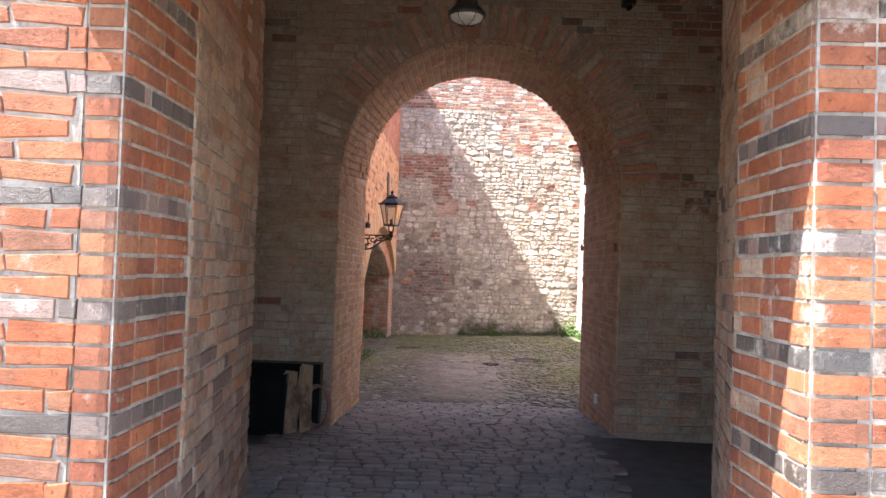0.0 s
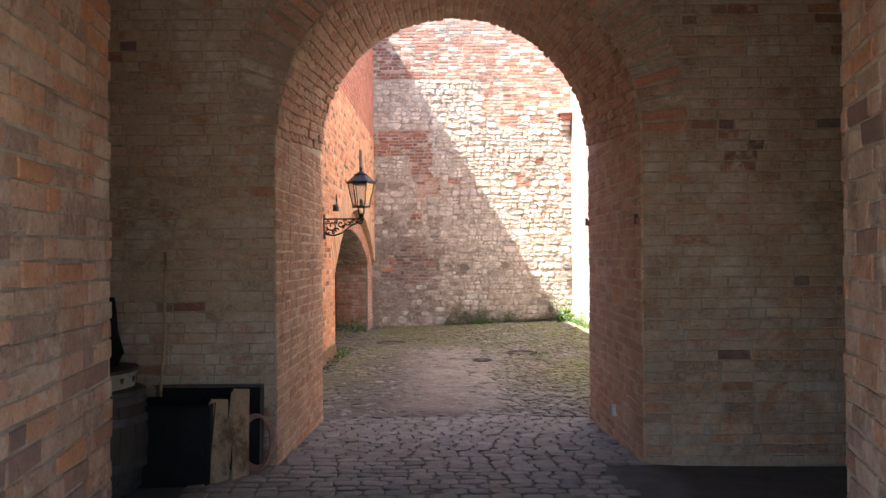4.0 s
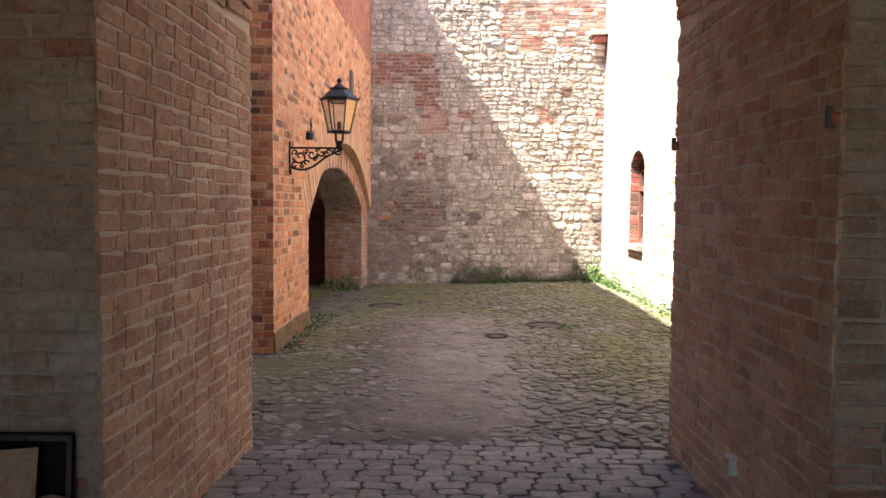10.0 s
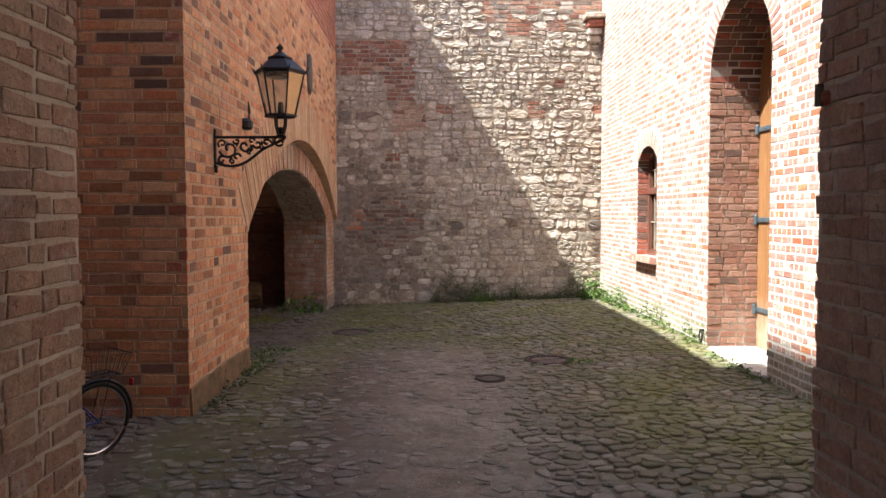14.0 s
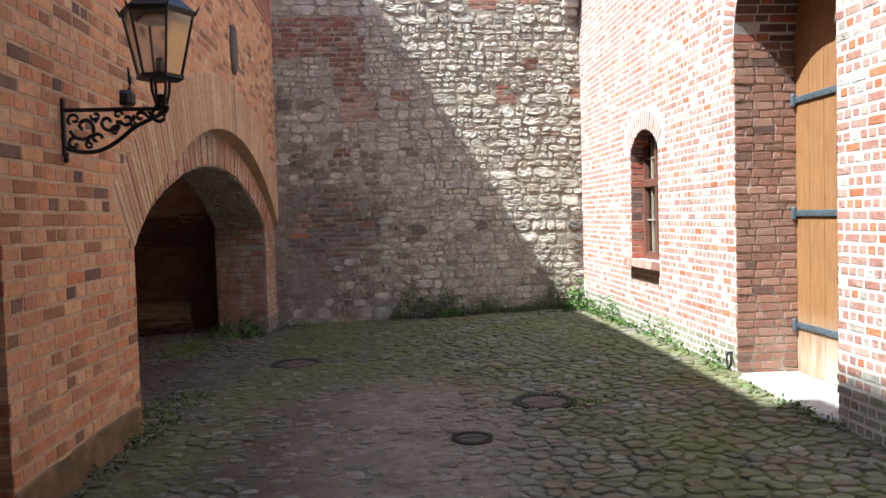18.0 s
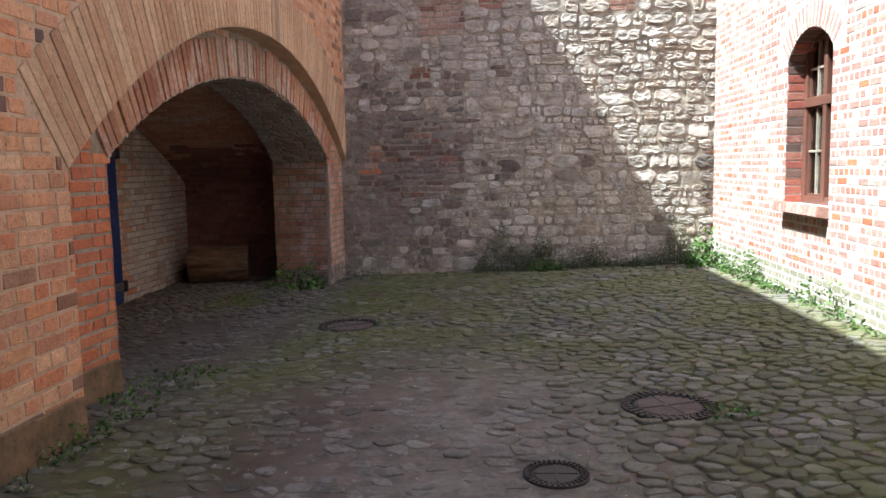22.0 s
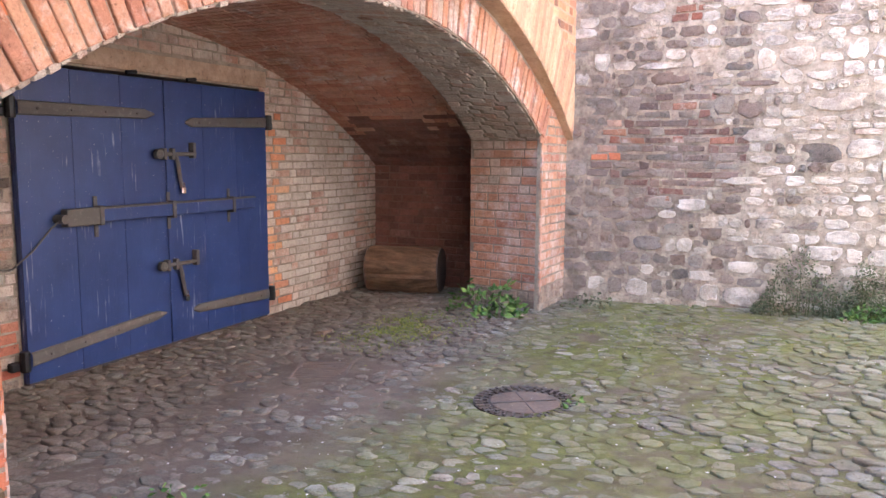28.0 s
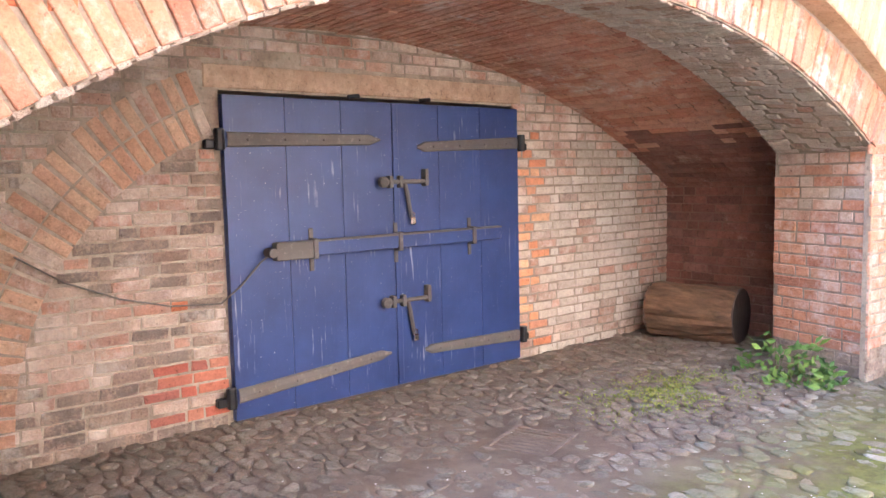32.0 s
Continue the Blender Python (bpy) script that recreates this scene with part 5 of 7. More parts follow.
    bed.f = [(j * nx + i, j * nx + i + 1, (j + 1) * nx + i + 1, (j + 1) * nx + i) for j in range(nz - 1) for i in range(nx - 1)]
    bed.m = [1 if sooty(bed.v[q[0]][0], bed.v[q[0]][2]) else 0 for q in bed.f]
    bed.link("mortar_bed", [MORTAR_STONE, MORTAR_SOOT], w, "thick smeared lime mortar")
    pile, count, z = Pile(), 0, -0.06
    while z < 9.6:
        rh = rnd.choice((0.09, 0.12, 0.15, 0.18, 0.21)) * rnd.uniform(0.9, 1.1)
        x = x0 - rnd.uniform(0, 0.25)
        while x < x0 + L:
            wd = min(0.5, rh * rnd.choice((0.8, 1.1, 1.4, 1.9, 2.5))) * rnd.uniform(0.85, 1.15)
            lots = [(x + wd / 2, z + rh / 2, wd, rh)]
            if rh > 0.14 and rnd.random() < 0.3:
                c = rnd.uniform(0.4, 0.6)
                lots = [(x + wd / 2, z + rh * c / 2, wd, rh * c), (x + wd * 0.27, z + rh * (1 + c) / 2, wd * 0.54, rh * (1 - c)), (x + wd * 0.78, z + rh * (1 + c) / 2, wd * 0.44, rh * (1 - c))]
            for cx, cz, sw, sh in lots:
                cz += 0.07 * noise.noise((cx * 0.9, cz * 0.5, 7.0)) + rnd.uniform(-0.012, 0.012)
                if not x0 + 0.03 < cx < x0 + L - 0.03 or not -0.02 < cz < 9.5 or bricky(cx, cz):
                    continue
                k = worn(cx, cz)
                proud = rnd.uniform(0.010, 0.020) + k * rnd.uniform(0.0, 0.020)
                v, f = stone_block(sw - rnd.uniform(0.0, 0.02), sh - rnd.uniform(0.0, 0.018), proud, k)
                vs = [Vector((cx + q[0], 26.5 - q[2], cz + q[1])) for q in v]
                dark = soot_level(cx, cz) > rnd.uniform(0.03, 0.78) or (noise.noise((cx * 1.4, cz * 1.6, 12.0)) > 0.42 and cz < 3)
                if count < 300 and 0.1 < cz < 3.6 and rnd.random() < 0.7:
                    q = Pile()
                    q.add(vs, f)
                    q.link("stone", [DARK_RUBBLE if dark else RUBBLE], w)
                    count += 1
                else:
                    pile.add(vs, f, 1 if dark else 0)
            x += wd
        z += rh
    pile.link("rubble_masonry", [RUBBLE, DARK_RUBBLE], w, kind="stuff")


def stone_block(w, h, proud, k):
    """A rough bedded stone: uneven outline, shoulder and a broken face."""
    n, ph = 11, rnd.uniform(0, 0.5)
    tilt = (rnd.uniform(-0.05, 0.05), rnd.uniform(-0.10, 0.06))
    out = []
    for i in range(n):
        a = 2 * math.pi * (i + ph) / n
        c, s = math.cos(a), math.sin(a)
        r = (abs(c) ** 4.5 + abs(s) ** 4.5) ** (-1 / 4.5) * rnd.uniform(0.78, 1.06)
        out.append((w / 2 * r * c, h / 2 * r * s))
    v, f = [], []
    for d, sc in ((-0.02, 1.0), (proud * 0.55, 0.96), (proud, 0.88), (proud * 1.02, 0.5)):
        for x, y in out:
            j = rnd.uniform(-0.3, 0.22) * proud * (0.6 + k) if d > 0 else 0
            v.append((x * sc, y * sc, d + j + (tilt[0] * x + tilt[1] * y if d > 0 else 0)))
    v.append((rnd.uniform(-0.01, 0.01), rnd.uniform(-0.01, 0.01), proud * rnd.uniform(0.9, 1.25)))
    for r in range(3):
        f += [(r * n + i, r * n + (i + 1) % n, (r + 1) * n + (i + 1) % n, (r + 1) * n + i) for i in range(n)]
    f += [(3 * n + i, 3 * n + (i + 1) % n, 4 * n) for i in range(n)]
    return v, f


def cobbles():
    """Rounded field stones in the court, flatter setts in the gate."""
    piles = [Pile(), Pile()]
    counts = [0, 0]

    def lay(cx, cy, poly, h, sett):
        k = 1 if sett else 0
        o = round_poly(poly, 0.22 if not sett else 0.17)
        n = len(o)
        tl = 0.05 if sett else 0.085
        z, tx, ty = ground_z(cx, cy) - 0.006, rnd.uniform(-tl, tl), rnd.uniform(-tl, tl)
        v, f = [], []
        o = [(x * q, y * q) for x, y in o for q in (rnd.uniform(0.82, 1.05) if not sett else rnd.uniform(0.97, 1.01),)]
        rings = ((-0.04, 1.0), (h * 0.55, 0.985), (h * 0.92, 0.94), (h, 0.82)) if sett else ((-0.03, 1.0), (h * 0.7, 0.985), (h * 0.94, 0.93), (h, 0.8), (h * 1.05, 0.4))
        for zz, sc in rings:
            v += [(x * sc, y * sc, zz + tx * y + ty * x + (rnd.uniform(-0.003, 0.003) if zz > 0 else 0)) for x, y in o]
        last = len(rings) - 1
        for r in range(last):
            f += [(r * n + i, r * n + (i + 1) % n, (r + 1) * n + (i + 1) % n, (r + 1) * n + i) for i in range(n)]
        f.append(tuple(range(last * n, (last + 1) * n)))
        near = (12.2 < cy < 14.2) if sett else (15.0 < cy < 24 and -0.6 < cx < 1.9 and rnd.random() < 0.45)
        if near and counts[k] < 300:
            q = Pile()
            q.add([Vector(c) for c in v], f)
            me = q.mesh("sett" if sett else "cobblestone", [SETT if sett else COBBLE])
            me.polygons.foreach_set("use_smooth", [True] * len(me.polygons))
            ob = new("sett" if sett else "cobblestone", me)
            ob.parent = ground
            ob.location = (cx, cy, z)
            counts[k] += 1
        else:
            piles[k].add([Vector((c[0] + cx, c[1] + cy, c[2] + z)) for c in v], f)

    pts, blocks, y = [], [], 9.35
    while y < 26.85:
        sett = y < 14.3
        rowd = rnd.uniform(0.10, 0.13) if sett else rnd.uniform(0.075, 0.12)
        x = -4.5 + rnd.uniform(0, 0.1)
        while x < 4.6:
            wd = rnd.uniform(0.13, 0.21) if sett else rnd.choice((0.09, 0.12, 0.15, 0.18, 0.21)) * rnd.uniform(0.85, 1.15)
            if sett:
                hw, hd = wd / 2 - 0.003, rowd / 2 - 0.003
                blocks.append((x + wd / 2, y + rowd / 2 + 0.06 * noise.noise((x * 0.6, y * 0.4, 4)), [(sx2 * hw * rnd.uniform(0.94, 1.02), sy2 * hd * rnd.uniform(0.92, 1.03)) for sx2, sy2 in ((-1, -1), (1, -1), (1, 1), (-1, 1))]))
            j = 0.1 if sett else 0.32
            pts.append((x + wd / 2, y + rowd / 2 + rnd.uniform(-j, j) * rowd * (1.0 if sett else 1.35) + 0.05 * noise.noise((x * 0.9, y * 0.6, 4))))
            x += wd
        y += rowd
    court = [((cx, cy), poly) for (cx, cy), poly in cells(pts, 1.25, 0.015, 0.32) if cy >= 14.25]
    for (cx, cy), poly in court + [((bx, by), poly) for bx, by, poly in blocks if by < 14.25]:
        sett = cy < 14.25
        xa = -2.4 if cy < 12 else (AX0 if cy < 14.15 else (-4.4 if cy < 17.5 else (LX if cy < 19.5 else BX)))
        xb = 3.0 if cy < 12 else (AX1 if cy < 14.15 else RX + 0.02)
        if cy > 26.5:
            xb = LX - 0.15
        if not xa < cx < xb or cy < 9.4 or cy > 26.78 or any((cx - mx) ** 2 + (cy - my) ** 2 < r * r for mx, my, r in MANHOLES):
            continue
        if cy < 12 and (cx > 1.75 + 0.15 * noise.noise((cy * 2, 0, 0)) or cx < -1.2):
            continue
        lay(cx, cy, poly, rnd.uniform(0.012, 0.020) if sett else rnd.uniform(0.008, 0.025) + (0.008 if cx > 1.2 or cx < -1.5 else 0.0), sett)
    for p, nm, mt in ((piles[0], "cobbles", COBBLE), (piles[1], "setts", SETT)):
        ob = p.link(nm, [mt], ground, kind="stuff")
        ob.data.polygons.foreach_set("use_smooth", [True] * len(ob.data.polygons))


MANHOLES = [(-0.65, 23.02, 0.34), (1.87, 19.92, 0.31), (1.13, 18.8, 0.17), (-2.25, 23.15, 0.30)]

gate_walls()
chamber()
left_building()
right_building()
end_wall()
cobbles()

# ---------- materials of the things ----------
def painted_mat(name, col, rough=0.5, metal=0.0, wear=(0.3, 0.25, 0.2), amount=0.25, scale=14, bump=0.15):
    m, n, l, b = mat_base(name, rough, metal, 0.4)
    big = ramp_node(n, l, noise_node(n, l, 3, 5, 0.6), [(0.3, tuple(0.72 * c for c in col)), (0.7, col)])
    w = ramp_node(n, l, noise_node(n, l, scale, 8, 0.8), [(0.74 - 0.3 * amount, (0.0,)), (0.8, (0.8,))])
    l.new(mix_node(n, l, w, big, wear), b.inputs["Base Color"])
    bump_node(n, l, b, noise_node(n, l, 70, 6, 0.7), bump, 0.004)
    return m


def wood_mat(name, a, c, stretch=(1, 1, 14), rough=0.7, scale=9, foot=None):
    m, n, l, b = mat_base(name, rough, 0.0, 0.3)
    g, mp = n.new("ShaderNodeNewGeometry"), n.new("ShaderNodeMapping")
    mp.inputs["Scale"].default_value = tuple(1 / s for s in stretch)
    l.new(g.outputs["Position"], mp.inputs[0])
    grain = noise_node(n, l, scale * 4, 8, 0.7, mp.outputs[0])
    col = ramp_node(n, l, grain, [(0.32, a), (0.68, c)])
    col = mix_node(n, l, 0.35, col, ramp_node(n, l, noise_node(n, l, 4, 5, 0.6), [(0.3, (0.5,)), (0.7, (1.0,))]), "MULTIPLY")
    if foot:
        # finish bleached off by splashing rain near the sill
        sp, low = n.new("ShaderNodeSeparateXYZ"), n.new("ShaderNodeMapRange")
        l.new(g.outputs["Position"], sp.inputs[0])
        low.inputs[1].default_value, low.inputs[2].default_value = foot, foot - 0.45
        l.new(sp.outputs[2], low.inputs[0])
        s2 = mix_node(n, l, low.outputs[0], (0.0, 0.0, 0.0), ramp_node(n, l, noise_node(n, l, 9, 8, 0.75, mp.outputs[0]), [(0.36, (0.0,)), (0.55, (0.85,))]))
        col = mix_node(n, l, s2, col, (0.50, 0.43, 0.34))
    l.new(col, b.inputs["Base Color"])
    bump_node(n, l, b, grain, 0.5, 0.006)
    return m


def leaf_mat(name, a, c):
    m, n, l, b = mat_base(name, 0.6, 0.0, 0.3)
    l.new(ramp_node(n, l, random_fac(n, l), [(0.0, a), (1.0, c)]), b.inputs["Base Color"])
    b.inputs["Transmission Weight"].default_value = 0.0
    return m


def glass_mat(name, dust=0.0):
    m, n, l, b = mat_base(name, 0.06)
    out = n["Material Output"]
    tr, gl, mx, fr = n.new("ShaderNodeBsdfTransparent"), n.new("ShaderNodeBsdfGlossy"), n.new("ShaderNodeMixShader"), n.new("ShaderNodeFresnel")
    tr.inputs[0].default_value = (0.9, 0.9, 0.88, 1)
    gl.inputs["Roughness"].default_value = 0.08
    fr.inputs[0].default_value = 1.5
    l.new(fr.outputs[0], mx.inputs[0])
    l.new(tr.outputs[0], mx.inputs[1])
    l.new(gl.outputs[0], mx.inputs[2])
    l.new(mx.outputs[0], out.inputs[0])
    if dust:
        # a film of pale dust that light passes through
        film, dm = n.new("ShaderNodeBsdfTranslucent"), n.new("ShaderNodeMixShader")
        film.inputs[0].default_value = (0.8, 0.76, 0.7, 1)
        dm.inputs[0].default_value = dust
        l.new(mx.outputs[0], dm.inputs[1])
        l.new(film.outputs[0], dm.inputs[2])
        l.new(dm.outputs[0], out.inputs[0])
    return m


IRON = painted_mat("black_iron", (0.02, 0.02, 0.022), 0.45, 0.3, (0.07, 0.05, 0.04), 0.1)
RUSTY = painted_mat("weathered_iron", (0.12, 0.108, 0.098), 0.7, 0.15, (0.36, 0.32, 0.27), 0.6, scale=24, bump=0.8)
CAST = painted_mat("cast_iron", (0.09, 0.075, 0.065), 0.6, 0.4, (0.16, 0.12, 0.09), 0.4, bump=0.4)
CONCRETE = plain_mat("manhole_concrete", (0.11, 0.085, 0.068), (0.17, 0.13, 0.105), 8)


def run_paint():
    """Old blue gloss paint with pale runs, spatters and scuffs."""
    m, n, l, b = mat_base("blue_paint", 0.4, 0.0, 0.45)
    col = ramp_node(n, l, noise_node(n, l, 2.5, 6, 0.65), [(0.3, (0.016, 0.030, 0.105)), (0.7, (0.030, 0.053, 0.165))])
    g, mp = n.new("ShaderNodeNewGeometry"), n.new("ShaderNodeMapping")
    mp.inputs["Scale"].default_value = (1.0, 1.0, 0.07)
    l.new(g.outputs["Position"], mp.inputs[0])
    runs = noise_node(n, l, 34, 5, 0.6, mp.outputs[0])
    gate = noise_node(n, l, 2.1, 5, 0.6)
    rn = mix_node(n, l, ramp_node(n, l, gate, [(0.5, (0.0,)), (0.6, (1.0,))]), (0.0, 0.0, 0.0), ramp_node(n, l, runs, [(0.60, (0.0,)), (0.67, (0.6,))]))
    col = mix_node(n, l, rn, col, (0.33, 0.35, 0.42))
    spots = ramp_node(n, l, noise_node(n, l, 60, 3, 0.6), [(0.695, (0.0,)), (0.72, (0.65,))])
    col = mix_node(n, l, spots, col, (0.4, 0.42, 0.48))
    scuff = ramp_node(n, l, noise_node(n, l, 9, 9, 0.8), [(0.64, (0.0,)), (0.76, (0.3,))])
    col = mix_node(n, l, scuff, col, (0.14, 0.16, 0.26))
    l.new(col, b.inputs["Base Color"])
    bump_node(n, l, b, noise_node(n, l, 40, 8, 0.75, mp.outputs[0]), 0.35, 0.006)
    return m


BLUE = run_paint()
BROWN_PAINT = painted_mat("brown_paint", (0.17, 0.075, 0.05), 0.5)
GREY_BLUE = painted_mat("grey_blue_iron", (0.12, 0.155, 0.18), 0.5, 0.3, (0.05, 0.05, 0.06), 0.2)
OAK = wood_mat("oiled_oak", (0.27, 0.13, 0.055), (0.40, 0.21, 0.09), (1, 1, 10), 0.5, 7, 0.85)
BARK = wood_mat("weathered_log", (0.045, 0.028, 0.019), (0.22, 0.135, 0.08), (16, 2, 2), 0.85, 7)
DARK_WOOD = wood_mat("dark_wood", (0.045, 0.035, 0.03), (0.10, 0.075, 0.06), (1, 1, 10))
CARDBOARD = plain_mat("cardboard", (0.16, 0.095, 0.06), (0.36, 0.25, 0.16), 4, 0.9, 0.1, low=0.38, high=0.5)
BLACK_PLASTIC = plain_mat("black_plastic", (0.008, 0.008, 0.009), (0.014, 0.014, 0.015), 4, 0.85, 0.1, spec=0.1)
CREAM = plain_mat("cream_enamel", (0.30, 0.26, 0.2), (0.46, 0.41, 0.32), 6, 0.5, 0.1)
ZINC = plain_mat("zinc_sheet", (0.07, 0.068, 0.068), (0.14, 0.135, 0.135), 6, 0.5, 0.1, metal=0.4)
RUBBER = plain_mat("rubber", (0.02, 0.02, 0.02), (0.04, 0.04, 0.04), 9, 0.7, 0.1)
CHROME = plain_mat("chrome", (0.6, 0.6, 0.6), (0.75, 0.75, 0.75), 4, 0.22, 0.02, metal=1.0)
BIKE_BLUE = painted_mat("bicycle_blue", (0.03, 0.035, 0.2), 0.3, 0.1)
RED_LENS = plain_mat("red_lens", (0.3, 0.02, 0.02), (0.4, 0.03, 0.03), 4, 0.2, 0.02)
HOSE = plain_mat("hose", (0.2, 0.1, 0.08), (0.3, 0.16, 0.13), 5, 0.5)
LEAF = leaf_mat("fresh_leaf", (0.04, 0.09, 0.018), (0.13, 0.21, 0.045))
DULL_LEAF = leaf_mat("dull_leaf", (0.06, 0.07, 0.035), (0.16, 0.175, 0.09))
MOSS_LEAF = leaf_mat("moss_leaf", (0.10, 0.13, 0.03), (0.26, 0.28, 0.07))
STEM = plain_mat("stem", (0.08, 0.1, 0.04), (0.14, 0.14, 0.07), 9)
PANE = glass_mat("window_glass")
LAMP_PANE = glass_mat("lamp_pane", 0.16)
MILK = plain_mat("lamp_glass", (0.6, 0.58, 0.55), (0.7, 0.68, 0.65), 4, 0.15, 0.02)
STONE = plain_mat("threshold_stone", (0.5, 0.47, 0.42), (0.66, 0.62, 0.56), 4)


# ---------- shape helpers ----------
def thing(name, at, label, category, group=""):
    e = new(name)
    e.empty_display_size = 0.1
    e.location = at
    return tagged(e, label, category, group)


def box(size, at=(0, 0, 0), bevel=0.004, turn=None):
    bm = bmesh.new()
    bmesh.ops.create_cube(bm, size=1)
    bmesh.ops.scale(bm, vec=size, verts=bm.verts)
    if bevel:
        bmesh.ops.bevel(bm, geom=bm.edges[:], offset=min(bevel, min(size) * 0.4), segments=1, affect="EDGES")
    if turn is not None:
        bmesh.ops.transform(bm, matrix=turn, verts=bm.verts)
    bmesh.ops.translate(bm, vec=at, verts=bm.verts)
    return bm


def tube(points, r, seg=8, closed=False, r1=None):
    bm = bmesh.new()
    pts = [Vector(p) for p in points]
    n = len(pts)
    rings = []
    up = Vector((0.13, 0.21, 0.97))
    for i, p in enumerate(pts):
        a = pts[(i - 1) % n] if closed or i > 0 else p
        b = pts[(i + 1) % n] if closed or i < n - 1 else p
        t = (b - a).normalized()
        s = t.cross(up if abs(t.dot(up)) < 0.95 else Vector((1, 0, 0))).normalized()
        q = t.cross(s)
        rr = r if r1 is None else r + (r1 - r) * i / max(1, n - 1)
        rings.append([bm.verts.new(p + s * rr * math.cos(2 * math.pi * k / seg) + q * rr * math.sin(2 * math.pi * k / seg)) for k in range(seg)])
    for i in range(n if closed else n - 1):
        A, B = rings[i], rings[(i + 1) % n]
        for k in range(seg):
            bm.faces.new((A[k], A[(k + 1) % seg], B[(k + 1) % seg], B[k]))
    if not closed:
        bm.faces.new(rings[0][::-1])
        bm.faces.new(rings[-1])
    return bm


def lathe(profile, seg=24, at=(0, 0, 0)):
    """profile: (radius, z) from bottom to top."""
    bm = bmesh.new()
    rings = [[bm.verts.new((at[0] + r * math.cos(2 * math.pi * k / seg), at[1] + r * math.sin(2 * math.pi * k / seg), at[2] + z)) for k in range(seg)] for r, z in profile]
    for A, B in zip(rings, rings[1:]):
        for k in range(seg):
            bm.faces.new((A[k], A[(k + 1) % seg], B[(k + 1) % seg], B[k]))
    bm.faces.new(rings[0][::-1])
    bm.faces.new(rings[-1])
    return bm


def spiral(c, r0, r1, a0, a1, n=18):
    return [(c[0] + (r0 + (r1 - r0) * i / n) * math.cos(a0 + (a1 - a0) * i / n), c[1], c[2] + (r0 + (r1 - r0) * i / n) * math.sin(a0 + (a1 - a0) * i / n)) for i in range(n + 1)]


def leaves(count, place, size, name, mat, parent, kind_up=0.5):
    """Many small pointed leaves, each a folded pair of faces."""
    p = Pile()
    for _ in range(count):
        c = Vector(place())
        d = Vector((rnd.uniform(-1, 1), rnd.uniform(-1, 1), rnd.uniform(-0.4, 1) * kind_up + 0.2)).normalized()
        s = d.cross(Vector((rnd.uniform(-1, 1), rnd.uniform(-1, 1), rnd.uniform(-1, 1)))).normalized()
        nrm = d.cross(s)
        L = size * rnd.uniform(0.6, 1.4)
        p.add([c, c + d * L * 0.45 + s * L * 0.3 + nrm * L * 0.08, c + d * L, c + d * L * 0.45 - s * L * 0.3 + nrm * L * 0.08, c + d * L * 0.5 - nrm * L * 0.05], [(0, 1, 4), (1, 2, 4), (2, 3, 4), (3, 0, 4)])
    return p.link(name, [mat], parent)


